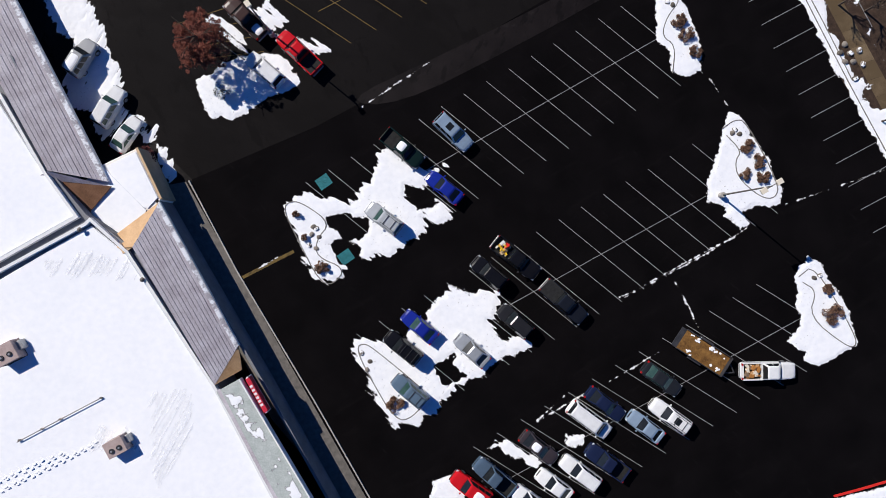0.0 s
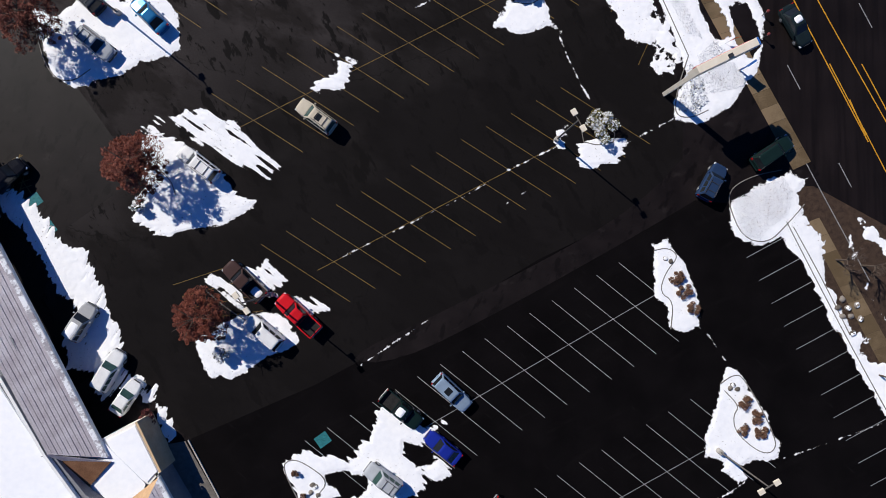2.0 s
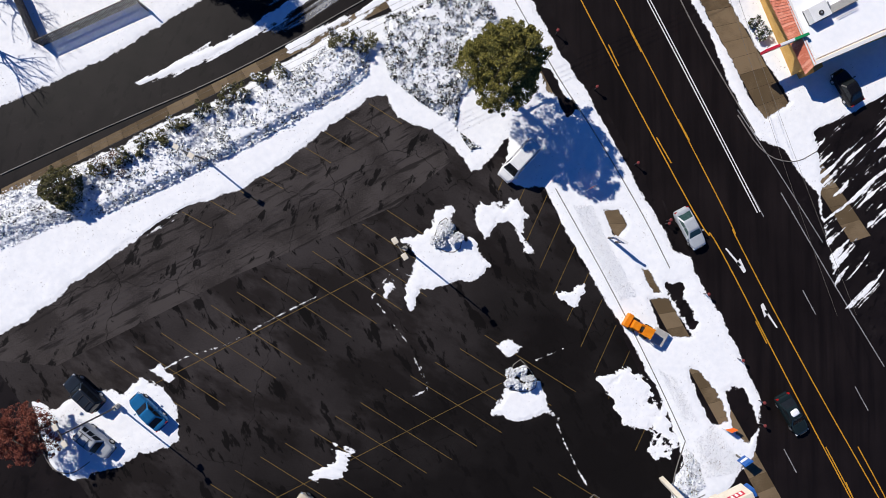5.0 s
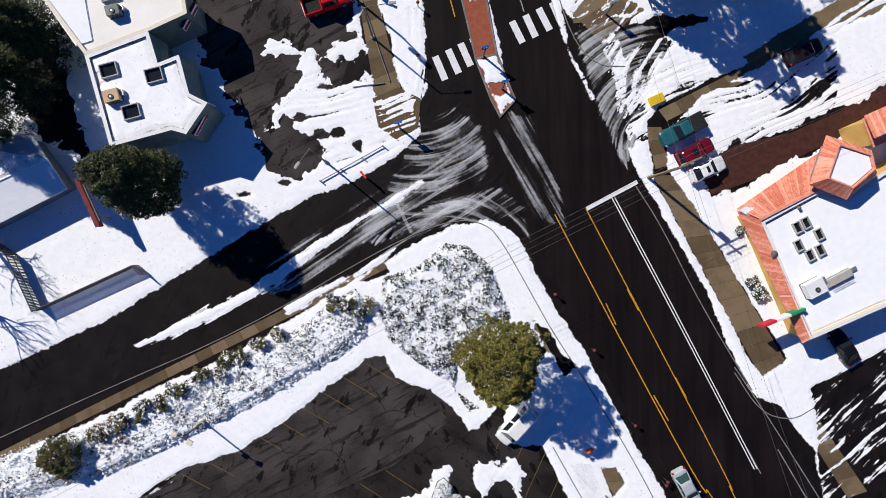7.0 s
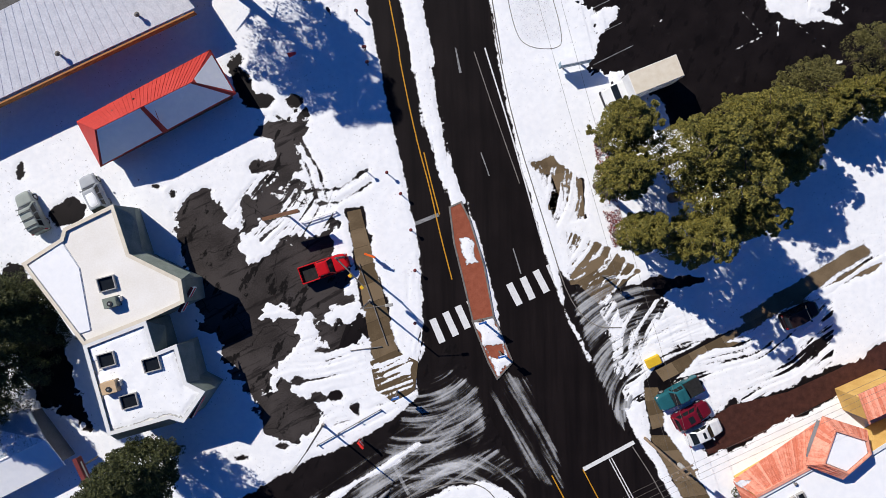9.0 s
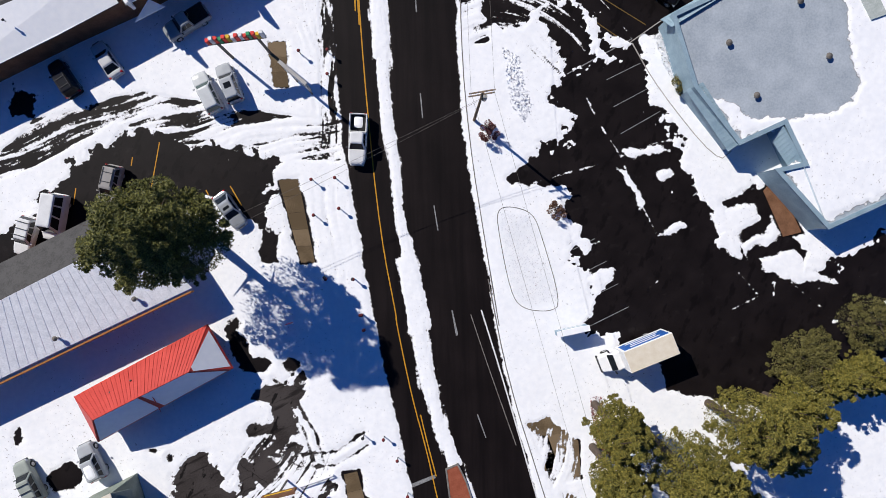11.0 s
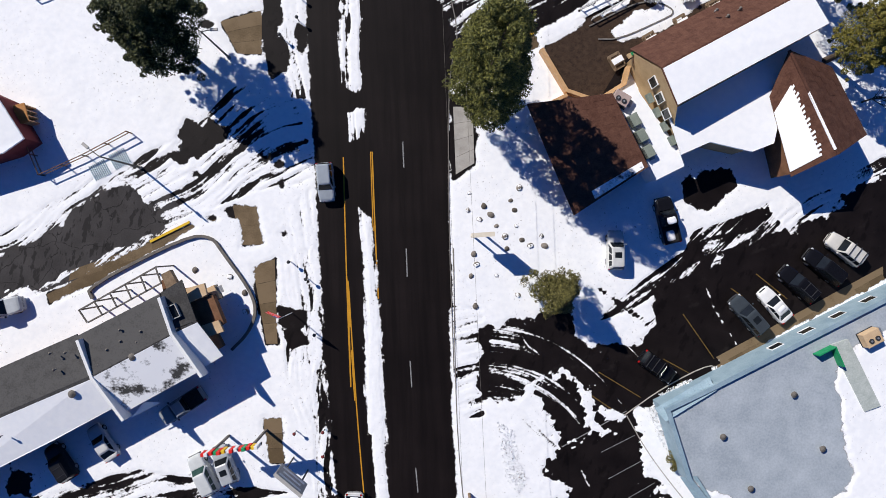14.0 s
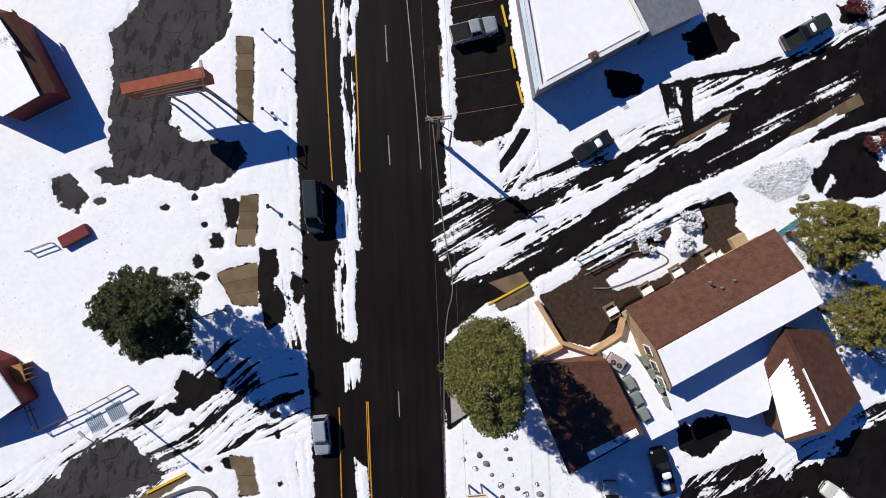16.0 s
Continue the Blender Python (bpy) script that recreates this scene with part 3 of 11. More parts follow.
def blades(points, size, rnd, flat=0.6, slim=0.5):
    """Verts and faces of small leaves or needle sprays, one four-cornered blade at each point."""
    p = np.asarray(points, float)
    n = len(p)
    r = np.random.RandomState(rnd.randint(0, 10**6))
    u = r.normal(size=(n, 3))
    u[:, 2] *= flat
    u /= np.linalg.norm(u, axis=1)[:, None]
    w = np.cross(u, r.normal(size=(n, 3)) * [flat, flat, 1.0] + [0, 0, 0.6])
    w /= np.maximum(np.linalg.norm(w, axis=1)[:, None], 1e-6)
    s = size * r.uniform(0.6, 1.4, (n, 1))
    a, b = p - u * s, p + u * s
    v = np.stack([a, p + w * s * slim, b, p - w * s * slim], 1).reshape(-1, 3)
    return v, np.arange(4 * n).reshape(-1, 4)

# ground, roads and pavements
def flat(name, outline, z, material, label="", category="road"):
    bm = prism(bmesh.new(), outline, z - 0.3, z)
    ob = part(name, bm, material, None)
    return tagged(ob, label, category, "", "structure")


bm = bmesh.new()
sheet(bm, [(-2500, -2400, -0.34), (2500, -2400, -0.34), (2500, 2600, -0.34), (-2500, 2600, -0.34)], 1.0)
ground = tagged(part("ground", bm, SNOW, None), "open snow-covered ground round the town", "ground", "", "structure")
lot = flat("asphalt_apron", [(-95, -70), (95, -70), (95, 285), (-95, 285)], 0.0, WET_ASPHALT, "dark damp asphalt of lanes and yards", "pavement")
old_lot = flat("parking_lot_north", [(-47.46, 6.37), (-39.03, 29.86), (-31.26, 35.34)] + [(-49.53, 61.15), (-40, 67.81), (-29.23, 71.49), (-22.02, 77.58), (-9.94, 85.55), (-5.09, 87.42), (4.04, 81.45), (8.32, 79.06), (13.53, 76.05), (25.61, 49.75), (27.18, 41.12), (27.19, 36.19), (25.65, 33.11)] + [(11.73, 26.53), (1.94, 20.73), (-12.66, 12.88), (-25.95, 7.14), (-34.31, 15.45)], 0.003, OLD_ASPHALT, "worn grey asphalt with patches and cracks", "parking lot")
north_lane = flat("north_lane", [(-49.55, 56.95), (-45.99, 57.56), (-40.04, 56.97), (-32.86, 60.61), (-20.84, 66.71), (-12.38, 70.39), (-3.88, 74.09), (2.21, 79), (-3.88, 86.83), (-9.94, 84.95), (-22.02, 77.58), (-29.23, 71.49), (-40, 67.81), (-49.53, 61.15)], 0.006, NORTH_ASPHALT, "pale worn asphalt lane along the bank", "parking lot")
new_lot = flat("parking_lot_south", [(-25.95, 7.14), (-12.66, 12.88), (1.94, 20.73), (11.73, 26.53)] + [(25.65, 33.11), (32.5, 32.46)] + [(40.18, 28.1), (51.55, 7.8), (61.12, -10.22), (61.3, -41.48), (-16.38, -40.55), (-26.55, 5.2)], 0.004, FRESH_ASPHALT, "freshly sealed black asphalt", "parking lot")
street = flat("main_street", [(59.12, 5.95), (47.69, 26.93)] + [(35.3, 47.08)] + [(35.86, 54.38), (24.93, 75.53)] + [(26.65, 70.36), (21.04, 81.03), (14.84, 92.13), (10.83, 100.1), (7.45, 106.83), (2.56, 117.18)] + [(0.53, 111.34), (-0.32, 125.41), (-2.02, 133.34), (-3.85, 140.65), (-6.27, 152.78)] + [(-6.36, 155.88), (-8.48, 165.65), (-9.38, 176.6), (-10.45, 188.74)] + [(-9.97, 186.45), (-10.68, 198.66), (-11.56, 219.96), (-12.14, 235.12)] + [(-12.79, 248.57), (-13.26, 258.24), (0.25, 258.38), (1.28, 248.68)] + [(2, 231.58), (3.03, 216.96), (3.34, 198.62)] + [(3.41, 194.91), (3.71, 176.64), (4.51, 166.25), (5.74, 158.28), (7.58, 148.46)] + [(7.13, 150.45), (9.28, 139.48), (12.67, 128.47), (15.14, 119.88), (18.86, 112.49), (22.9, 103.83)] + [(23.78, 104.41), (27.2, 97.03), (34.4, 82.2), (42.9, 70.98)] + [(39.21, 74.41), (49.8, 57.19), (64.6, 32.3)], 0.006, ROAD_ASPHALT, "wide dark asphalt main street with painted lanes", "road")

LINE_MESH = {}


def stripe(parent, a, b, width, material, name="line", z=0.012):
    """One painted line from a to b."""
    if material.name not in LINE_MESH:
        bm = bmesh.new()
        box(bm, 0, 0, -0.003, 1, 1, 0.004)
        me = bpy.data.meshes.new("line")
        bm.to_mesh(me)
        bm.free()
        me.materials.append(material)
        LINE_MESH[material.name] = me
    ob = new(name, LINE_MESH[material.name])
    d = Vector(b) - Vector(a)
    ob.matrix_basis = pose((a[0] + b[0]) / 2, (a[1] + b[1]) / 2, z, 0, 0, math.degrees(math.atan2(d.y, d.x))) @ Matrix.Diagonal((d.length, width, 1, 1))
    ob.parent = parent
    return ob


def stall_row(parent, first, last, far_first, far_last, count, material, spine=None, width=0.075):
    """A row of stall lines between two rows of ends, with the line along their middle."""
    for i in range(count):
        k = i / (count - 1)
        stripe(parent, Vector(first).lerp(Vector(last), k), Vector(far_first).lerp(Vector(far_last), k), width, material)
    if spine:
        stripe(parent, spine[0], spine[1], width, material)


stall_row(new_lot, (20.22, 26.04), (-13.82, 6.86), (29.26, 18.81), (-4.96, -0.38), 15, LINE_WHITE, ((24.55, 22.71), (-9.03, 3.52)))
stall_row(new_lot, (28.11, 11.13), (-8.37, -9.47), (37.53, 3.57), (0.84, -17.03), 16, LINE_WHITE, ((29.67, 5.47), (-4.17, -13.21)))
stall_row(new_lot, (35.18, -4.15), (4.27, -21.78), (46.04, -10.86), (14.93, -28.51), 13, LINE_WHITE, ((40.19, -7.87), (5.63, -26.64)))
stall_row(new_lot, (34.27, 26.58), (48.12, 1.47), (38.68, 28.95), (52.57, 3.83), 11, LINE_WHITE)
stall_row(old_lot, (-4.67, 73.66), (-34.31, 57.59), (5.02, 67.27), (-24.79, 51.19), 12, LINE_YELLOW, ((-1.33, 69.61), (-32.58, 53.48)))
stall_row(old_lot, (5.88, 60.14), (-23.72, 44.21), (15.83, 53.92), (-13.94, 37.92), 12, LINE_YELLOW, ((7.72, 54.95), (-20.89, 40.5)))
stall_row(old_lot, (13.87, 45.02), (-18.5, 28.06), (23.65, 38.91), (-8.91, 21.82), 13, LINE_YELLOW, ((13.57, 38.82), (-12.44, 25.22)))
stall_row(old_lot, (9.66, 81.02), (24.67, 52.7), (7.34, 75.88), (22.33, 47.54), 11, LINE_YELLOW)
stall_row(old_lot, (-6.6, 85.14), (-26.62, 73.47), (-3.07, 82.98), (-23.48, 71.74), 9, LINE_YELLOW)
stall_row(old_lot, (-27.9, 23.65), (-24.9, 20), (-22.47, 25.46), (-18.25, 20.88), 4, LINE_YELLOW)
stripe(new_lot, (-20.67, -3.42), (-15.1, -0.56), 0.35, LINE_YELLOW)

# lines of the main street
def lane(path, width, material, gap=0.0, dash=0.0):
    """A lane line along a smooth path, whole or dashed."""
    p = [Vector(q) for q in smooth_path(path, 2)]
    run = 0.0
    for a, b in zip(p, p[1:]):
        d = (b - a).length
        if not dash:
            stripe(street, a, b, width, material)
        else:
            s = -(run % (dash + gap))
            while s < d:
                lo, hi = max(0.0, s), min(d, s + dash)
                if hi - lo > 0.15:
                    stripe(street, a.lerp(b, lo / d), a.lerp(b, hi / d), width, material)
                s += dash + gap
        run += d


lane([(43.35, 47.76), (47.83, 39.46), (54.17, 27.42)], 0.12, LINE_ORANGE)
lane([(46.91, 47.78), (49.57, 42.99), (55.41, 31.76)], 0.12, LINE_ORANGE)
lane([(13.72, 101.33), (21.03, 87.5), (30.39, 70.33)] + [(30.39, 71.89), (38.66, 55.93), (47.69, 39.22)], 0.13, LINE_ORANGE)
lane([(19.29, 91.69), (20.41, 89.35)], 0.13, LINE_ORANGE)
lane([(24.57, 81.63), (26.19, 78.84)], 0.13, LINE_ORANGE)
lane([(35.52, 61.59), (36.77, 59.13)], 0.13, LINE_ORANGE)
lane([(45.59, 43.87), (47.37, 39.96)], 0.13, LINE_ORANGE)
lane([(17.11, 101.95), (26.62, 84.09), (33.82, 70.3)] + [(32.37, 72.52), (40.53, 57.17), (49.88, 41.07)], 0.12, LINE_ORANGE)
lane([(21.64, 93.22), (22.88, 90.88)], 0.13, LINE_ORANGE)
lane([(26.93, 83.59), (28.18, 81.3)], 0.13, LINE_ORANGE)
lane([(20.26, 103.18), (27.22, 90.25), (35.99, 73.51)], 0.11, LINE_BRIGHT)
lane([(19.95, 103.12), (26.91, 90.19), (35.68, 73.45)], 0.11, LINE_BRIGHT)
lane([(38.27, 75.64), (44.25, 65.51), (49.81, 56.57)], 0.12, LINE_WHITE)
lane([(35.43, 46.96), (41.58, 35.42), (47.9, 24.01)], 0.11, LINE_WHITE)
lane([(33.46, 84.68), (37.23, 79.09), (42.9, 70.23)], 0.1, LINE_WHITE)
lane([(34.97, 75.61), (41.75, 63.03), (49.84, 48.52)], 0.11, LINE_WHITE, 9.1, 3.0)
lane([(38.69, 47.59), (47.53, 31.14)], 0.11, LINE_WHITE, 9.1, 3.0)
lane([(2.86, 122.66), (1.64, 127.24), (0.42, 132.74), (-1.11, 138.22), (-2.93, 147.04)] + [(-2.71, 146.68), (-4.53, 155.87), (-6.04, 170.52), (-6.94, 182.69), (-7.66, 194.83)] + [(-7.04, 176), (-7.63, 190.68), (-7.98, 204.71)], 0.13, LINE_ORANGE)
lane([(1.51, 129.69), (0.54, 133.35), (-0.19, 136.4)], 0.13, LINE_ORANGE)
lane([(-7.12, 183.91), (-6.77, 178.44)], 0.13, LINE_ORANGE)
lane([(-7.63, 191.9), (-7.27, 186.41)], 0.13, LINE_ORANGE)
lane([(-4.88, 205.32), (-4.58, 196.78), (-4.22, 189.45)], 0.14, LINE_ORANGE)
lane([(-5.06, 205.32), (-4.77, 196.78)], 0.1, LINE_ORANGE)
lane([(-9.65, 248.59), (-9.18, 237.68), (-8.7, 229.18)], 0.13, LINE_ORANGE)
lane([(-6.44, 248.62), (-6.02, 239.52), (-5.72, 230.1)], 0.14, LINE_ORANGE)
lane([(-0.67, 248.67), (0.24, 238.94), (0.85, 230.42)], 0.11, LINE_WHITE)
lane([(6.4, 147.7), (8.98, 139.48), (12.98, 125.41)], 0.16, LINE_BRIGHT)
for a, b in (((3.22, 147.68), (3.71, 144.95)), ((5.98, 136.41), (6.9, 133.85)), ((9.48, 126.02), (10.34, 123.26)), ((3.23, 147.68), (3.84, 144.98)), ((1.27, 159.03), (1.7, 156.34)), ((-0.2, 171.14), (0.05, 168.45)), ((-0.8, 182.72), (-0.62, 179.85)), ((-1.22, 194.88), (-1.1, 191.84)), ((-1.59, 206.42), (-1.47, 203.62)), ((-2.98, 245.92), (-2.8, 241.97)), ((-2.68, 234.06), (-2.5, 230.9))):
    stripe(street, a, b, 0.13, LINE_WHITE)
stripe(street, (-1.23, 128.65), (1.39, 129.69), 0.4, LINE_WHITE)
stripe(street, (17.17, 101.95), (22.73, 104.9), 0.45, LINE_BRIGHT)
stripe(street, (-3.42, 102.53), (-1.84, 99.36), 0.35, LINE_WHITE)
for a, b in (((0.73, 118.39), (1.82, 115.84)), ((2.13, 119.13), (3.29, 116.57)), ((3.47, 119.8), (4.57, 117.37)), ((4.76, 120.42), (5.73, 118.05)), ((9.04, 122.22), (10.2, 119.91)), ((10.51, 122.9), (11.61, 120.53)), ((11.92, 123.64), (13.15, 121.27)), ((13.39, 124.32), (14.5, 121.83))):
    stripe(street, a, b, 0.75, LINE_BRIGHT, "crosswalk_bar")


def arrow(tail, tip, name="turn_arrow"):
    """A painted turn arrow: shaft, side head."""
    a, b = Vector(tail), Vector(tip)
    d = (b - a).normalized()
    k = Vector((-d.y, d.x))
    bm = bmesh.new()
    for o in ([a + k * 0.09, a - k * 0.09, a.lerp(b, 0.75) - k * 0.12, a.lerp(b, 0.75) + k * 0.12], [a.lerp(b, 0.55) + k * 0.5, a.lerp(b, 0.6) - k * 0.1, b - k * 0.25, b + k * 0.12]):
        prism(bm, [tuple(q) for q in o], 0.008, 0.0125)
    part(name, bm, LINE_BRIGHT, street)


arrow((32.2, 69.57), (34.38, 67))
arrow((37.89, 60.86), (36.14, 63.44))

# tan concrete walks, panel by panel
def walkway(name, outline_pairs, label, material=None, z=0.0145):
    """A walk of panels between two edges, each given as (one side, other side)."""
    top = thing(name, label, "sidewalk", kind="structure")
    for (a, b), (c, d) in zip(outline_pairs, outline_pairs[1:]):
        part("panel", prism(bmesh.new(), inset([a, b, d, c], 0.012), -0.25, z), material or BRICK_PATH, top)
    return top


def split(a0, a1, b0, b1, n):
    return [(tuple(Vector(a0).lerp(Vector(a1), i / n)), tuple(Vector(b0).lerp(Vector(b1), i / n))) for i in range(n + 1)]


TAN = "tan concrete sidewalk panels wet from melted snow"
walkway("sidewalk", split((17.53, 75.47), (39.36, 36.14), (19.37, 75.49), (41.36, 37.07), 24), TAN)
walkway("sidewalk", split((40.73, 30.36), (49.27, 14.54), (42.29, 30.98), (51.16, 15.16), 9), TAN)
walkway("sidewalk", split((15.47, 82.28), (22.3, 70.4), (17.02, 82.89), (23.85, 71.13), 6), TAN)
walkway("sidewalk", split((8.69, 91.52), (13.93, 82.29), (10.23, 92.13), (15.16, 82.9), 6), TAN)
walkway("sidewalk", split((-45.78, 74.82), (-3.55, 95.94), (-45.78, 75.91), (-4.46, 96.74), 26), TAN)
walkway("sidewalk", split((24.33, 105.64), (36.46, 83.3), (26.94, 105.65), (39.58, 84.53), 13), TAN)
walkway("sidewalk", split((23.58, 110.86), (24.7, 106.26), (25.31, 110.87), (26.87, 106.88), 3), TAN)
walkway("sidewalk", split((25, 112.71), (50.19, 125.47), (25.93, 111.48), (50.82, 124.12), 14), TAN)
walkway("sidewalk", split((38.78, 81.56), (46.04, 70.21), (40.97, 81.55), (48.24, 70.94), 6), TAN)
walkway("sidewalk", split((-8.48, 129.98), (-5.69, 113.81), (-7.02, 130.29), (-2.95, 115.02), 8), TAN)
walkway("sidewalk", split((-15.05, 152.71), (-9.32, 132.72), (-12.93, 152.73), (-7.8, 132.72), 8), TAN)
walkway("sidewalk", split((-15.46, 161.7), (-13.05, 152.85), (-13.34, 162), (-11.53, 152.84), 5), TAN)
walkway("sidewalk", split((-16.64, 176.59), (-16.05, 171.73), (-14.65, 176.59), (-14.35, 171.73), 3), TAN)
walkway("sidewalk", split((-17.75, 193.15), (-16.26, 184.62), (-15.33, 193.75), (-15.05, 184.61), 4), TAN)
walkway("sidewalk", split((-19.85, 199.54), (-18.96, 195.28), (-17.14, 199.54), (-16.54, 195.28), 2), TAN)
walkway("sidewalk", split((-21.13, 219.23), (-19.22, 215.73), (-16.67, 220.47), (-16.68, 215.74), 3), TAN)
walkway("sidewalk", split((-18.95, 244.59), (-18.97, 235.52), (-17.14, 244.61), (-17.16, 235.53), 5), TAN)
walkway("sidewalk", split((-18.56, 227.64), (-19, 222.18), (-16.57, 227.64), (-16.94, 222.18), 3), TAN)
walkway("sidewalk", split((10.51, 135.21), (14.52, 123.57), (12.97, 135.82), (16.99, 124.79), 6), TAN)
walkway("sidewalk", split((12.67, 133.99), (13.9, 128.47), (15.74, 134.3), (17.1, 129.7), 3), TAN)
walkway("sidewalk", split((15.14, 123.57), (18.85, 119.87), (18.84, 125.41), (23.17, 123.56), 3), TAN)
walkway("sidewalk", split((3.9, 175.05), (4.14, 172.36), (5.98, 175.05), (6.16, 172.97), 2), TAN)
walkway("sidewalk", split((2.68, 243.83), (3.17, 236.22), (4.02, 243.83), (4.21, 236.22), 5), TAN)
walkway("sidewalk", split((4.94, 233.17), (6.04, 231.65), (7.27, 233.61), (8.37, 232.27), 1), TAN)
walkway("sidewalk", split((-37.29, 191.39), (-21.07, 196.68), (-36.99, 192.6), (-21.67, 198.02), 9), TAN)
walkway("sidewalk", split((32.36, 181.94), (50.93, 192.08), (33.3, 180.89), (51.69, 190.97), 12), "tan concrete walk stained by meltwater along the wall")
walkway("walk", split((3.84, 210.21), (4.14, 202.88), (5.98, 210.22), (6.16, 204.11), 4), "pale concrete corner walk under the tree", CONCRETE)
walkway("walk", split((8.12, 218.16), (13.64, 214.83), (11.79, 219.4), (13.95, 216.36), 2), TAN)
walkway("walk", split((28.21, 232.82), (34.41, 235.73), (28.82, 233.56), (34.71, 236.65), 4), TAN)
walkway("sidewalk", split((41.26, 234.52), (48.75, 238.87), (40.64, 233.47), (49.38, 237.64), 5), TAN)
flat("red_drive", [(29.35, 106.27), (33.39, 108.87), (39.61, 110.3), (45.23, 112.79), (50.11, 115.6), (53.37, 116.85), (53.38, 114.38), (44.62, 109.7), (35.27, 105.05), (30.91, 103.5)], 0.02, surface("red_brick_drive", (0.035, 0.012, 0.008), (0.075, 0.026, 0.018), 0.6, 0.8, 0.3), "dark red brick drive partly under snow", "driveway")
flat("grey_drive", [(-26.9, 255.69), (-18.8, 255.77), (-19.73, 244.89), (-23.34, 241.85), (-24.25, 239.43), (-26.05, 238.51), (-26.06, 235.49), (-24.27, 233.68), (-18.85, 233.4), (-17.65, 231.58), (-20.07, 228.55), (-24.28, 227.63), (-32.67, 229.13), (-32.95, 234.56), (-32.04, 239.39), (-32.62, 244.8)], 0.012, TILT_GREY, "bare grey asphalt drive with cracks", "driveway")
flat("verge_soil", [(39.15, 34.37), (41.66, 34.38), (49.7, 30.06), (56.83, 17.63), (64.55, -1.14), (58.21, -3.59), (49.8, 9.26), (43.59, 19.84), (40.43, 26.96)], 0.012, SOIL, "brown soil and bark mulch on the verge", "soil")
flat("garden_soil", [(13.33, 216.36), (19.48, 220.54), (23.37, 216.4), (21.65, 214.24), (19.8, 211.17), (16.1, 211.47)], 0.012, SOIL, "dark damp soil of a garden yard", "soil")
flat("garden_soil", [(16.33, 217.92), (27.44, 224.39), (31.47, 226.12), (34.88, 226.87), (37.08, 221.95), (34.28, 221.02), (28.69, 218.55), (20.04, 214.55)], 0.013, SOIL, "dark damp soil of a garden strip", "soil")
flat("corner_pad", [(10.51, 139.79), (12.35, 139.8), (16.98, 133.38), (17.29, 129.09), (20.69, 126.64), (23.79, 123.25), (15.76, 122.03), (13.41, 128.47), (11.31, 135.21)], 0.01, BRICK_PATH, "tan concrete pad beside the sidewalk", "sidewalk")
flat("west_lot", smooth_path([(-28.05, 126.63), (-27.44, 131.48), (-20.21, 134.52), (-17.18, 141.8), (-12.65, 141.22), (-11.75, 132.72), (-9.33, 129.07), (-6.9, 121.14), (-9.34, 116.27), (-11.79, 104.67), (-19.06, 104.11), (-21.46, 113.87), (-25.67, 118.74)], 2, True), 0.008, NORTH_ASPHALT, "charcoal worn asphalt lot west of the street", "parking lot")
flat("side_yard", [(-47.84, 225.69), (-44.28, 227.52), (-37.14, 230.58), (-28.78, 231.85), (-28.79, 228.24), (-35.37, 225.78), (-44.31, 220.92), (-47.87, 219.1)], 0.01, TILT_GREY, "grey asphalt yard", "driveway")
for o in ([(-44.45, 189.6), (-40.86, 194.42), (-34.27, 198.64), (-27.67, 201.06), (-26.48, 196.81), (-32.5, 193.19), (-38.49, 190.79), (-44.46, 187.78)], [(-41.16, 192.16), (-36.98, 194), (-32.8, 195.83), (-28.02, 196.47), (-32.81, 192.82), (-37.59, 190.99)]):
    flat("worn_drive", o, 0.011, TILT_GREY, "cracked grey asphalt drive", "driveway")

flat("restaurant_walk", [(33.74, 118.24), (42.47, 123.67), (48.1, 126.76), (48.92, 125.52), (43.11, 121.75), (35.0, 116.88)], 0.013, BRICK_PATH, "tan concrete walk beside the snowy lot", "sidewalk")
flat("building_walk", [(32.6, 183.02), (38.33, 186.08), (51.05, 192.93), (51.06, 191.43), (39.15, 185.28), (33.51, 181.89)], 0.013, BRICK_PATH, "damp tan walk along the grey building", "sidewalk")
flat("worn_drive", [(-49.08, 190.46), (-49.07, 193.21), (-44.32, 194.91), (-39.22, 197.12), (-34.1, 201.76), (-30.69, 202.61), (-26.59, 200.7), (-23.86, 197.58), (-28.32, 195.52), (-35.84, 191.76), (-42.31, 189.04)], 0.0115, TILT_GREY, "cracked grey asphalt drive", "driveway")
flat("timber_deck", [(37.21, 160.64), (38.46, 162.25), (41.42, 156.16), (39.42, 155.67)], 0.09, WALL_BROWN, "dark brown timber deck beside the wall", "deck")
flat("terrace_walk", [(-39.59, 189.99), (-28.66, 195.63), (-24.2, 197.65), (-23.69, 197.16), (-27.98, 194.76), (-35.5, 190.65), (-39.25, 189.02)], 0.012, BRICK_PATH, "tan concrete walk along the drive", "sidewalk")
flat("exit_lane", smooth_path([(-10.04, 15.52), (-0.27, 20.11), (12.01, 26.19), (22.5, 32.31), (29.31, 39.69), (34.9, 44.93), (38.78, 42.16), (34.92, 39.69), (33.06, 35.37), (28.71, 32.91), (22.51, 29.22), (8.32, 21.29), (-3.94, 15.11)], 2, True), 0.0065, WET_ASPHALT, "smooth dark brown lane across the lot", "parking lot")

# kerbs
def kerb(path, label="pale concrete kerb", material=None, high=0.085, width=0.1, closed=False, rounds=2):
    ob = part("kerb", band(smooth_path(path, rounds, closed), width, -0.2, high, closed), material or KERB_GREY, None)
    return tagged(ob, label, "kerb", "", "structure")


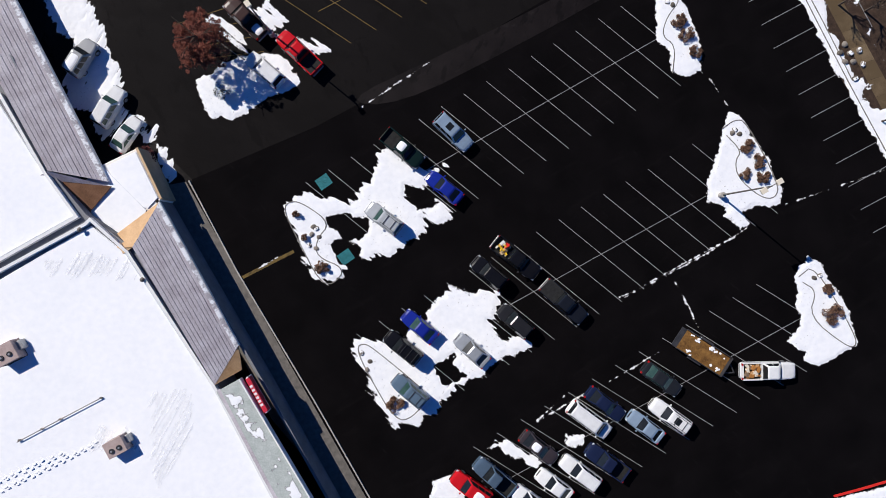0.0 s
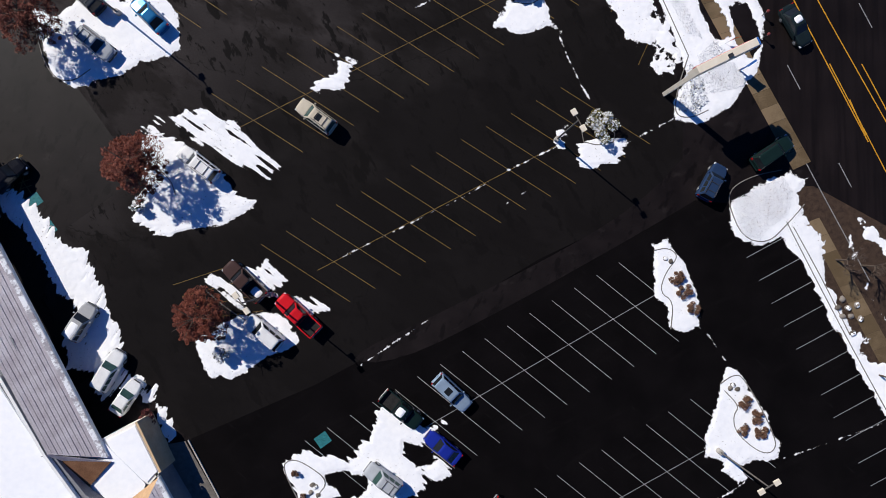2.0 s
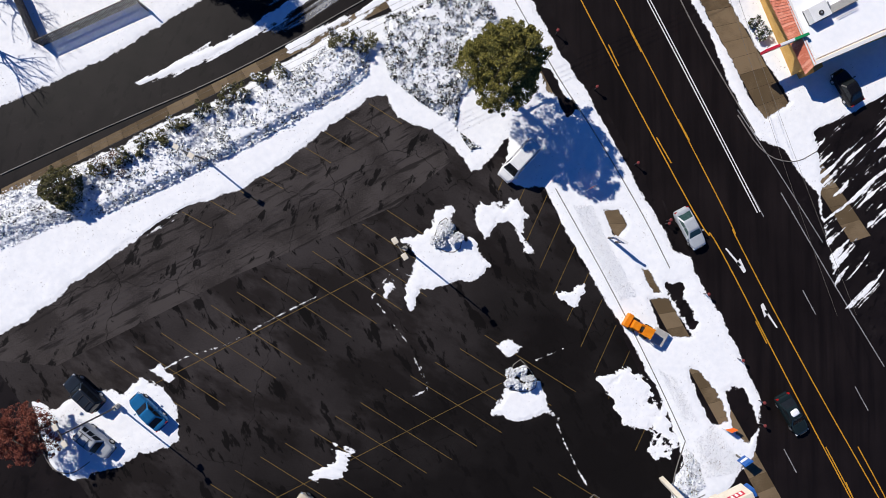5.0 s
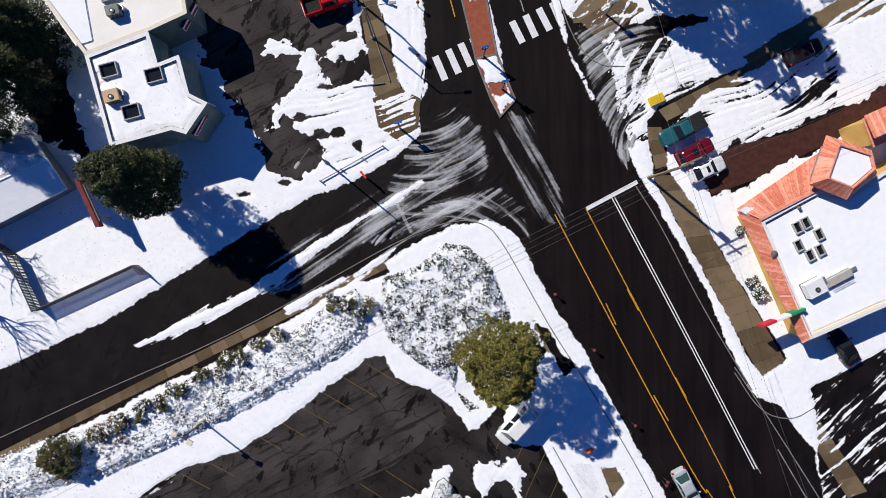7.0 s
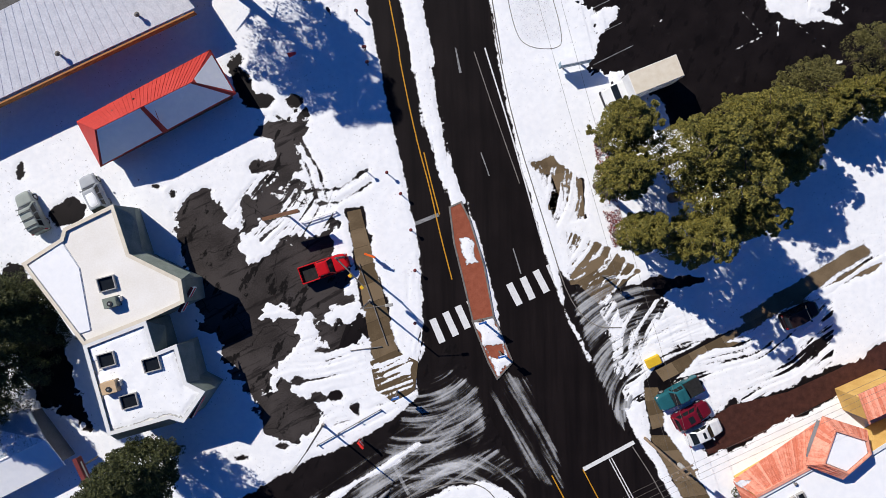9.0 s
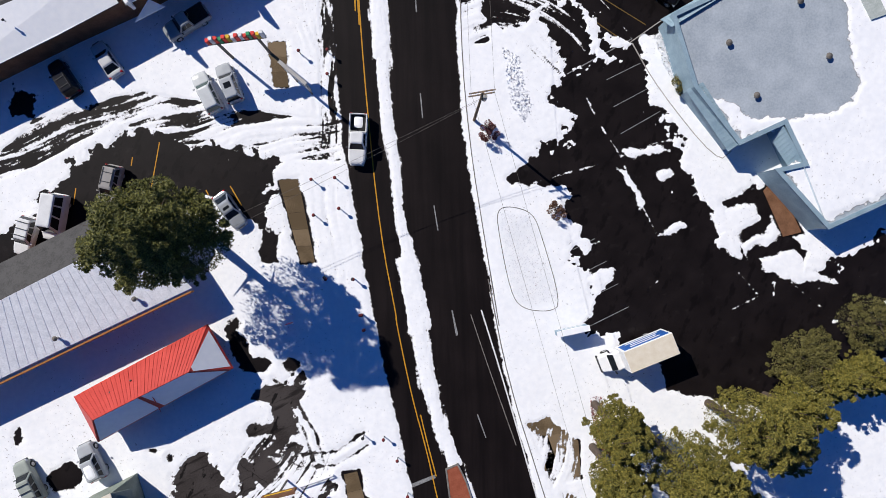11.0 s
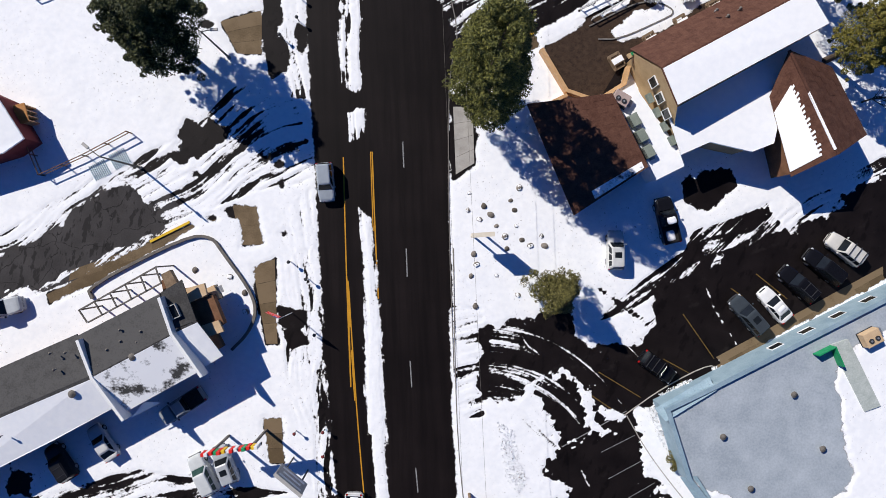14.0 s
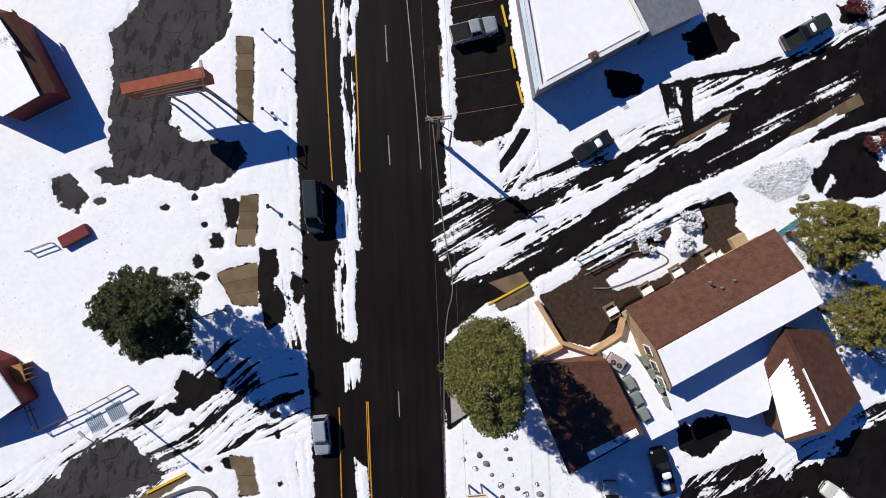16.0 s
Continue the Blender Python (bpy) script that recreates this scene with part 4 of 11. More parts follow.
kerb([(-16.3, 4), (-15.4, 4.91), (-13.88, 4.49), (-11.16, 2.48), (-12.68, 0.66), (-12.68, -1.17), (-9.52, -2.39), (-10.86, -4.22), (-12.38, -3.79), (-14.49, 0.35)], "dark kerb of a planted traffic island", closed=True)
kerb([(-8.44, -10.94), (-7.52, -10.45), (-6.31, -11.25), (-2.95, -14.01), (-0.51, -16.17), (-2.34, -18.61), (-4.18, -18.91), (-7.22, -13.69)], "dark kerb of a planted traffic island", closed=True)
kerb([(24.04, 27.36), (25.59, 27.68), (26.82, 26.77), (25.28, 24.92), (24.67, 22.77), (26.22, 21.86), (25.92, 18.79)], "dark kerb of a traffic island")
kerb([(31.39, 12.8), (32.76, 13.79), (34, 13.61), (37.64, 6.84), (37.27, 5.17), (35.59, 5.29), (33.09, 7.45), (32.77, 9.29), (33.51, 10.34), (31.83, 12.06)], "dark kerb of a traffic island")
kerb([(39.86, -3.35), (41.55, -1.99), (46.1, -9.56), (46.29, -11.11), (45.03, -10.92), (40.95, -7.69), (41.87, -4.9), (40.3, -3.97)], "dark kerb of a traffic island")
kerb([(38.61, 30.55), (40.5, 26.88), (45.22, 17.97), (49.52, 10.27), (54.1, 2.22)], "long kerb between parking stalls and verge")
kerb([(13.53, 76.05), (19.39, 65.7), (24.36, 55.9), (27.78, 48.52)], "long kerb between parking stalls and verge")
kerb([(27.78, 48.52), (26.55, 44.82), (26.25, 42.05), (28.11, 41.74), (29.98, 42.66)], "kerb round the sign bed")
kerb([(40.62, 32.42), (38.75, 30.26), (36.57, 28.1), (33.76, 28.74), (32.18, 32.46), (32.49, 34.19), (34.98, 35.54), (38.1, 36.15)], "kerb round the gravel corner")
kerb([(39.38, 29.94), (42.54, 24.33), (45.7, 18.09)], "long kerb between parking stalls and verge")
kerb([(0.07, 69.86), (1.29, 73.22), (2.7, 71.71), (3.55, 69.76), (2.21, 68.96)], "kerb of a small planted island", closed=True, rounds=1)
kerb([(7.9, 54.34), (9.37, 57.83), (10.79, 56.48), (11.71, 54.65), (10.48, 53.91)], "kerb of a small planted island", closed=True, rounds=1)
kerb([(15.73, 39.31), (17.46, 42.99), (18.82, 42.07), (20.06, 39.29), (18.2, 38.68)], "kerb of a small planted island", closed=True, rounds=1)
kerb([(-41.55, 52.45), (-42.44, 52.75), (-42.45, 51.24), (-40.98, 46.11), (-38.59, 45.2), (-36.5, 46.71)], "kerb of a tree island")
kerb([(-33.83, 38.23), (-31.44, 37.62), (-28.14, 35.18), (-27.54, 33.35)], "kerb of a tree island")
kerb([(-24.96, 23.64), (-22.25, 21.21), (-19.84, 19.69)], "kerb of a tree island")
kerb([(-45.77, 77.42), (-35, 82.4), (-19.94, 88.84), (-4.16, 98.14), (2.56, 100.83), (6.23, 100.41), (8.07, 98.26), (11.15, 92.75), (13.92, 87.83), (17.33, 82.89), (22.91, 73.61), (26.03, 67.4)], "kerb along the snowy bank and verge")
kerb([(33.46, 84.06), (36.29, 79.71), (39.73, 78.76), (42.23, 80.18)], "kerb return at the restaurant drive")
kerb([(22.54, 104.41), (25.34, 100.11), (29.7, 91.48), (35.34, 82.19)], "kerb along the restaurant walk")
kerb([(5.25, 147.24), (7.1, 141.7), (10.18, 133.04)], "kerb along the street")
kerb([(7.13, 151.06), (9.28, 140.09), (12.98, 128.47), (15.45, 120.5), (18.23, 117.42), (21.33, 117.41)], "kerb along the street and corner")
kerb([(3.89, 194.92), (4.14, 176.64), (5.12, 165.63), (6.78, 155.21), (8.32, 145.99)], "kerb along the street")
kerb([(2.12, 235.23), (3.34, 223.06), (4.56, 217.58), (3.34, 213.91), (3.34, 198.62), (3.95, 181.44)], "kerb along the street")
kerb([(22.77, 176.68), (25.56, 171.77), (32.1, 163.76), (33.66, 164.99)], "pale kerb round the planting bed", CONCRETE)
kerb([(22.46, 176.68), (26.78, 179.76), (32.36, 182.55), (32.68, 181.01), (28.03, 178.54)], "pale kerb round the planting bed", CONCRETE)
kerb([(8.01, 158.58), (9.54, 159.01), (12, 158.26), (12.93, 155.8), (15.09, 148.41), (13.86, 147.49), (10.78, 147.82), (9.55, 149.67), (8.32, 155.82)], "dark stone edge of a gravel bed", POLE_GREY, 0.09, 0.07, True, 2)
kerb([(-34.61, 189.56), (-35.2, 190.77), (-24.68, 196.2), (-21.97, 196.2), (-20.77, 194.38), (-18.06, 190.72), (-17.16, 188.28), (-18.07, 185.85), (-19.89, 184.03)], "low stone edge round a garden terrace", POLE_GREY, 0.35, 0.3)
for a, b in (((9.58, 248.14), (10.14, 245.82)), ((10.57, 243.69), (11, 241.32)), ((11.24, 239.91), (11.86, 237.6))):
    tagged(part("parking_block", band([a, b], 0.22, 0.0, 0.14), SAFETY_YELLOW, None), "yellow painted concrete parking block", "parking block", "yellow parking blocks")
stall_row(lot, (4.21, 247.79), (4.57, 236.34), (8.79, 248.74), (11.25, 237.47), 4, LINE_YELLOW)
kerb([(-28.59, 195.61), (-24.38, 197.72)], "yellow painted kerb at the drive", SAFETY_YELLOW, 0.15, 0.25)
kerb([(43.85, -27.44), (46.68, -26.72), (49.7, -25.87), (54.23, -24.53)], "red painted kerb at the lot corner", BRIGHT_RED, 0.15, 0.2)
stall_row(lot, (23.7, 174.53), (25.88, 169.31), (20, 172.69), (21.55, 166.85), 3, LINE_WHITE)
stall_row(lot, (18.79, 155.47), (22.52, 148.06), (16.32, 154.25), (18.19, 145.93), 4, LINE_WHITE)
stripe(lot, (15.68, 173.29), (22.77, 177.17), 0.12, LINE_WHITE)
for a, b in (((19.67, 181.46), (24.31, 178.65)), ((18.14, 179.43), (21.72, 176.99)), ((26.78, 182.83), (29.57, 181.31)), ((28.93, 187.75), (32.36, 182.86)), ((36.99, 192.1), (40.43, 189.36)), ((34.2, 190.55), (35.45, 189.64))):
    stripe(lot, a, b, 0.11, LINE_YELLOW)
for a, b in (((-28.11, 165.78), (-29.21, 159.72)), ((-30.99, 164.15), (-31.12, 163.24)), ((-36.99, 160.83), (-37.24, 159.02)), ((-25.84, 160.2), (-23.32, 155.33)), ((-23.19, 160.68), (-20.91, 155.93)), ((-20.6, 161.1), (-19.39, 158.97))):
    stripe(lot, a, b, 0.11, LINE_ORANGE)
for a, b in (((-44.89, 36.45), (-42.82, 33.42)), ((-43.99, 37.66), (-44.91, 33.43)), ((-43.41, 35.84), (-44.31, 32.82))):
    stripe(old_lot, a, b, 0.1, LINE_YELLOW)
for c in ((-42.53, 32.69), (-41.05, 29.66), (-38.37, 25.21), (-11.88, 6.92), (-9.52, -1.17)):
    tagged(part("parking_symbol", boxed(c[0], c[1], 0.008, 1.3, 1.5, 0.005, -55), TEAL_PAINT, None), "faded teal parking symbol panel on asphalt", "road marking", "teal parking symbols", "structure")

# lying snow
PATCH = "melting patch of snow on black asphalt"
snow_sheet("snow", "snow-covered planted island with melted edges", [[(-16.49, 4.48), (-14.79, 5.64), (-11.46, 5.22), (-8.73, 4.92), (-7.81, 6.44), (-6.11, 7.97), (-5.87, 9.98), (-4.16, 10.23), (-1.42, 8.29), (1.33, 8.78), (0.41, 7.68), (-1.42, 6.46), (-3.25, 5.23), (-2.03, 4.5), (0.41, 4.75), (2.24, 3.29), (1.94, 2.49), (0.11, 2.49), (-1.24, 3.53), (-0.69, 1.57), (-2.34, 0.35), (-4.78, -0.87), (-7.21, -1.48), (-8.55, -0.56), (-9.95, 0.66), (-11.16, 0.23), (-9.04, -1.48), (-9.77, -3.3), (-11.47, -4.52), (-12.98, -3.3), (-14.19, -1.17), (-15.1, 0.96), (-16, 2.78)]], bare=[(spot(-10.55, 2.36, 1.04, 0.79, -35), 0.25), (spot(-8.00, 1.88, 0.98, 1.34, -35), 0.25), (spot(-9.52, -0.56, 1.83, 1.22, -35), 0.25), (spot(-1.42, 5.11, 2.08, 1.04, -35), 0.25), (spot(-12.06, 6.92, 0.86, 0.61, -35), 0.25), ([(-11.16, 3.09), (-9.03, 3.4), (-7.51, 1.57), (-9.34, 0.66), (-10.85, 1.87)], 0.3)], ragged=0.55, streak=-38)
snow_sheet("snow", "snow-covered planted island with melted edges", [[(-9.04, -10.32), (-7.22, -9.53), (-4.78, -10.34), (-2.95, -9.42), (-0.81, -7.9), (-0.2, -6.37), (1.63, -4.23), (3.78, -5.15), (5, -4.54), (7.15, -4.85), (6.84, -6.69), (6.11, -8.22), (7.46, -10.07), (10.84, -10.38), (9.92, -11.3), (6.85, -12.52), (5.01, -14.35), (1.94, -15.57), (0.72, -17.71), (-0.51, -18.62), (-4.18, -19.64), (-5.4, -17.98), (-6.61, -16.14), (-7.83, -13.69), (-8.44, -11.85)]], bare=[([(0.1, -13.11), (1.94, -11.89), (2.86, -13.73), (0.72, -14.95)], 0.7), ([(1.94, -13.73), (3.47, -13.12), (3.78, -14.35), (2.25, -14.65)], 0.5)], ragged=0.55, streak=-38)
snow_sheet("snow", PATCH, [[(5.5, -22.03), (8.08, -20.63), (9.62, -21.75), (11.78, -23.49), (11.16, -24.22), (9.31, -23.29), (7.16, -22.04)], [(14.74, -20.67), (16.41, -20.68), (16.1, -21.48), (14.55, -21.47)]], ragged=0.6)
snow_sheet("snow", "narrow snow-covered traffic island", [[(23.79, 27.97), (25.58, 28.6), (27.01, 26.77), (28.38, 23.71), (29.32, 20.96), (29.01, 19.12), (27.47, 18.19), (25.92, 19.1), (25.29, 21.24), (24.17, 22.46), (23.92, 24.91)]], ragged=0.25)
snow_sheet("snow", "narrow snow-covered traffic island", [[(32.13, 14.52), (33.38, 14.53), (34.63, 12.07), (36.51, 9.61), (37.89, 6.53), (37.77, 4.68), (35.59, 4.18), (33.41, 3.75), (34.66, 2.33), (33.42, 1.9), (31.54, 3.32), (32.04, 4.36), (29.68, 4.67), (29.54, 6.82), (30.9, 10.83), (31.7, 12.98)]], ragged=0.3)
snow_sheet("snow", "narrow snow-covered traffic island", [[(40.92, -1.19), (42.49, -1.81), (44.07, -4.6), (45.65, -7.7), (46.6, -10.8), (44.1, -12.35), (42.22, -13.27), (40.34, -12.64), (40.65, -11.53), (38.14, -10.47), (39.7, -9.54), (40, -6.76), (39.55, -3.35)]], ragged=0.35)
snow_sheet("snow", PATCH, [[(-0.2, -25.37), (1.94, -24.77), (3.78, -26.63), (1.94, -28.46), (-0.51, -27.33)]], ragged=0.3)
snow_sheet("snow", PATCH, [[(44.04, -27.82), (46.68, -27.09), (49.7, -26.24), (54.24, -25.47), (54.26, -29.52), (44.05, -29.44)]], ragged=0.2)
snow_sheet("snow", "snow and shade on a tree island", [[(-25.27, 17.57), (-23.76, 18.78), (-22.25, 20), (-19.84, 20.3), (-17.42, 20.6), (-16.21, 20.6), (-14.4, 17.56), (-15.01, 16.95), (-18.04, 15.43), (-20.46, 13.92), (-22.27, 13.31), (-24.08, 14.23), (-24.98, 15.75)]], ragged=0.4)
snow_sheet("snow", PATCH, [[(-20.31, 25.34), (-18.02, 26.37), (-16.21, 24.25), (-16.51, 23.04), (-18.32, 23.52)], [(-16.81, 22.73), (-12.58, 21.94), (-10.76, 21.21), (-11.97, 20.48), (-14.4, 20.73)], [(-24.35, 24.24), (-22.85, 24.73), (-21.04, 23.34), (-19.84, 20.6), (-21.65, 21.82)]], ragged=0.6, streak=-40)
snow_sheet("snow", "snow and shade on a tree island", [[(-32.06, 30.64), (-31.45, 33.37), (-30.66, 36.4), (-31.73, 38.83), (-30.53, 40.34), (-28.13, 39.43), (-26.32, 38.81), (-25.43, 36.38), (-22.11, 35.15), (-21.21, 33.32), (-19.1, 32.7), (-20.31, 31.79), (-22.12, 30.4), (-25.14, 29.69), (-28.16, 28.79), (-30.26, 29.41)]], ragged=0.45, streak=15)
snow_sheet("snow", "streaky melting snow between parked cars", [[(-31.14, 40.64), (-28.13, 42.03), (-25.12, 42.88), (-20.91, 41.24), (-16.08, 36.37), (-17.9, 34.85), (-21.22, 36.38), (-23.93, 38.02), (-26.94, 39.24), (-29.34, 39.12)]], ragged=0.5, streak=-36, holes=0.5)
snow_sheet("snow", "snow and shade on a tree island", [[(-42.44, 53.05), (-40.06, 52.27), (-38.26, 53.96), (-36.47, 54.87), (-32.88, 53.97), (-31.08, 55.78), (-28.68, 54.58), (-27.19, 52.77), (-27.2, 49.13), (-29.3, 47.62), (-31.11, 47.31), (-34.11, 45.8), (-38.3, 44.6), (-40.68, 46.11), (-41.86, 49.73)], [(-30.18, 56.51), (-28.98, 57), (-27.36, 55.49), (-28.08, 55.06)]], ragged=0.35)
snow_sheet("snow", PATCH, [[(-10.59, 48.83), (-8.16, 47.61), (-8.77, 46.08), (-11.68, 44.38), (-12.9, 44.87), (-10.47, 46.39)]], ragged=0.7, streak=-20)
snow_sheet("snow", PATCH, [[(-2.67, 70.45), (-0.23, 71.99), (0.38, 73.82), (2.21, 74.14), (2.21, 71.7), (4.65, 70.5), (6.49, 67.77), (4.65, 66.23), (1.6, 65.61), (-1.45, 65.29), (-2.06, 62.85), (-2.98, 64.37), (-1.76, 66.81), (-1.45, 68.64)], [(-5.41, 65.88), (-4.19, 66.31), (-3.71, 65.28), (-4.8, 64.36)], [(5.26, 74.77), (8.01, 74.18), (9.54, 75.41), (10.46, 72.98), (10.16, 71.15), (10.9, 69.32), (10.16, 69.32), (8.63, 72.05), (7.1, 72.35), (5.87, 70.81), (4.96, 72.63)]], ragged=0.5)
snow_sheet("snow", PATCH, [[(13.85, 64.45), (16.62, 65.38), (15.7, 63.23)]], ragged=0.6)
snow_sheet("snow", PATCH, [[(6.98, 58.92), (8.33, 59.96), (10.17, 58.93), (8.33, 57.58)], [(6.62, 51.7), (8.03, 54.34), (9.56, 54.65), (12.02, 55.26), (12.94, 52.2), (13.87, 50.97), (12.33, 51.71), (10.79, 50.85), (8.34, 50.97)]], ragged=0.3)
snow_sheet("snow", PATCH, [[(12.96, 40.54), (14.5, 40.85), (14.5, 39.92), (13.57, 39.31), (14.81, 37.96), (13.57, 38.39)], [(15.73, 38.69), (18.2, 39.79), (20.99, 38.98), (20.37, 37.14), (16.97, 36.04), (15.61, 36.23)]], ragged=0.4, streak=-5)
snow_sheet("snow", "ragged melting snow beside the verge", [[(18.18, 55.27), (21.88, 56.51), (23.43, 55.9), (24.98, 52.83), (27.78, 48.52), (26.24, 46.67), (24.38, 46.06), (23.44, 47.91), (24.68, 49.14), (20.66, 50.36), (19.72, 53.43)]], ragged=0.8, holes=0.2)
snow_sheet("snow", "trodden snow along the shop front", [[(-44.91, 33.13), (-43.71, 33.55), (-40.15, 29.47), (-36.58, 24.9), (-35.69, 22.46), (-37.79, 21.26), (-40.17, 24.2), (-43.14, 29.06)], [(-39.93, 28.05), (-37.25, 27.47), (-35.48, 23.27), (-34.3, 19.06), (-33.41, 17.26), (-34.91, 16.35), (-36.09, 19.05), (-37.87, 22.65)], [(-37.29, 17.24), (-34.91, 16.05), (-31.33, 13.35), (-29.83, 12.93), (-27.63, 7.5), (-28.65, 7.13), (-30.02, 10.51), (-32.83, 12.74), (-35.52, 11.22)]], ragged=0.6, streak=58, holes=0.15)
snow_sheet("snow", "snow on the walk before the shops with trodden gaps", [[(-46.42, 34.78), (-44.62, 33.78), (-42.99, 30.45), (-41.53, 28.11), (-39.23, 27.6), (-36.27, 24.92), (-35.13, 22.41), (-33.65, 18.05), (-34.82, 15.71), (-36.31, 14.72), (-39.11, 14.75), (-39.76, 17.76), (-37.94, 20.75), (-39.9, 23.1), (-42.19, 26.78), (-43.82, 29.45), (-46.43, 32.12)]], bare=[([(-42.2, 24.11), (-41.21, 24.11), (-40.4, 22.1), (-41.55, 22.44)], 0.5), ([(-39.4, 25.43), (-37.92, 25.76), (-37.26, 24.42), (-38.75, 24.1)], 0.5)], ragged=0.4, streak=60, holes=0.12)
stripe(old_lot, (-44.83, 37.04), (-43.72, 37.5), 0.09, LINE_YELLOW)
stripe(old_lot, (-44.67, 36.41), (-43.52, 36.87), 0.09, LINE_YELLOW)
stripe(old_lot, (-44.51, 35.78), (-43.33, 36.24), 0.09, LINE_YELLOW)
stripe(old_lot, (-44.35, 35.14), (-43.14, 35.61), 0.09, LINE_YELLOW)
stripe(old_lot, (-44.19, 34.51), (-42.94, 34.97), 0.09, LINE_YELLOW)
stripe(old_lot, (-44.03, 33.88), (-42.75, 34.34), 0.09, LINE_YELLOW)
# verge and planted bank between the lot, the cross street and the main street
snow_sheet("snow", "deep snow on the verge and planted bank", [[(-52.98, 70.95), (-45.83, 74.54), (-35.06, 80.25), (-20.01, 86.9), (-9.71, 93.29), (-3.63, 96.96), (2.47, 100.15), (6.14, 100.77), (9.51, 99.44), (12.28, 93.94), (17.22, 85.97), (20.93, 79.51), (26.54, 69.31)] + [(28.3, 68.58), (29.99, 64.91), (32.36, 60.93), (34.36, 56.95), (36.12, 53.26), (35.94, 49.56), (35.33, 46.48)] + [ (33.91, 45.35), (32.54, 42.88), (28.81, 41.05), (26.32, 41.55), (26.01, 43.53), (27.68, 45.99), (25.05, 53.4), (21.94, 58.94), (17.61, 66.31), (14.52, 71.81), (12.36, 76.08), (10.21, 76.07), (8.07, 76.79), (8.37, 81.55)] + [(5.53, 78.01), (4.31, 77.71), (2.47, 80.47), (0.02, 82.31), (-3.64, 83.54), (-4.86, 86.11), (-6.68, 85.68), (-9.72, 83.55), (-13.37, 80.51), (-17.01, 78.08), (-20.04, 75.96), (-23.66, 74.76), (-27.89, 72.04), (-32.1, 69.93), (-36.91, 66.62), (-39.91, 64.22), (-42.91, 61.81), (-45.9, 60.32), (-53.05, 56.45)]], bare=[([(24.6, 63.96), (25.84, 63.96), (28.51, 59.99), (26.78, 59.86)], 0.15), ([(28.15, 56.3), (29.89, 55.57), (32.51, 50.78), (31.02, 50.41)], 0.40), ([(32.38, 53.86), (34.12, 54.11), (35.82, 50.18), (34.39, 48.32), (33.01, 50.17)], 0.40), ([(26.45, 65.5), (27.51, 65.51), (28.51, 61.83), (27.7, 61.21)], 0.50), ([(23.05, 67.31), (23.79, 67.32), (24.91, 64.88), (24.29, 64.75)], 0.20), ([(-45.82, 75.63), (-36.86, 80.26), (-30.86, 83.27), (-30.86, 82.06), (-36.86, 78.74), (-42.25, 76.64), (-45.83, 74.84)], 0.35), ([(-7.28, 94.21), (-4.85, 96.35), (-4.24, 95.13), (-6.68, 94.03)], 0.1), ([(10.74, 90.57), (12.9, 89.04), (15.68, 84.74), (14.75, 84.13), (12.59, 87.2)], 0.6), ([(23.91, 63.86), (25.03, 64.17), (26.9, 60.79), (26.59, 59.87), (25.04, 60.79)], 0.1), ([(25.64, 65.71), (26.89, 65.1), (29.07, 61.41), (28.45, 61.1), (26.58, 63.87)], 0.5), ([(28.47, 54.63), (29.4, 54.63), (31.27, 50.92), (30.78, 50.55)], 0.3), ([(18.83, 73.67), (20.37, 73.67), (21.3, 72.14), (20.07, 70.61)], 0.1)], tracks=[([(-33.9, 69.34), (-26.07, 73.97), (-20.04, 75.65), (-24.87, 72.63), (-32.1, 68.41)], 30, 0.1)], ragged=0.2, holes=0.0)
snow_sheet("snow", "snow on the verge beside the street", [[(31.99, 32.51), (35.1, 34.06), (39.15, 35.92), (40.71, 35.12), (40.1, 32.52), (41.99, 29.43), (45.44, 27.58), (46.68, 30.98), (49.71, 28.82), (56.83, 17.63), (64.55, -1.14), (56.95, -4.83), (49.8, 9.07), (46.12, 15.18), (43.59, 19.53), (41.7, 23.87), (39.81, 26.65), (37.93, 28.81), (35.75, 27.58), (32.94, 28.81)]], bare=[([(40.72, 33.14), (43.55, 30.98), (51.79, 15.16), (48.01, 15.17), (44.21, 22.62)], 0.9), ([(45.43, 31.29), (49.21, 28.2), (53.03, 20.13), (49.25, 20.13), (45.45, 25.72)], 1.1)], ragged=0.4, holes=0.12)
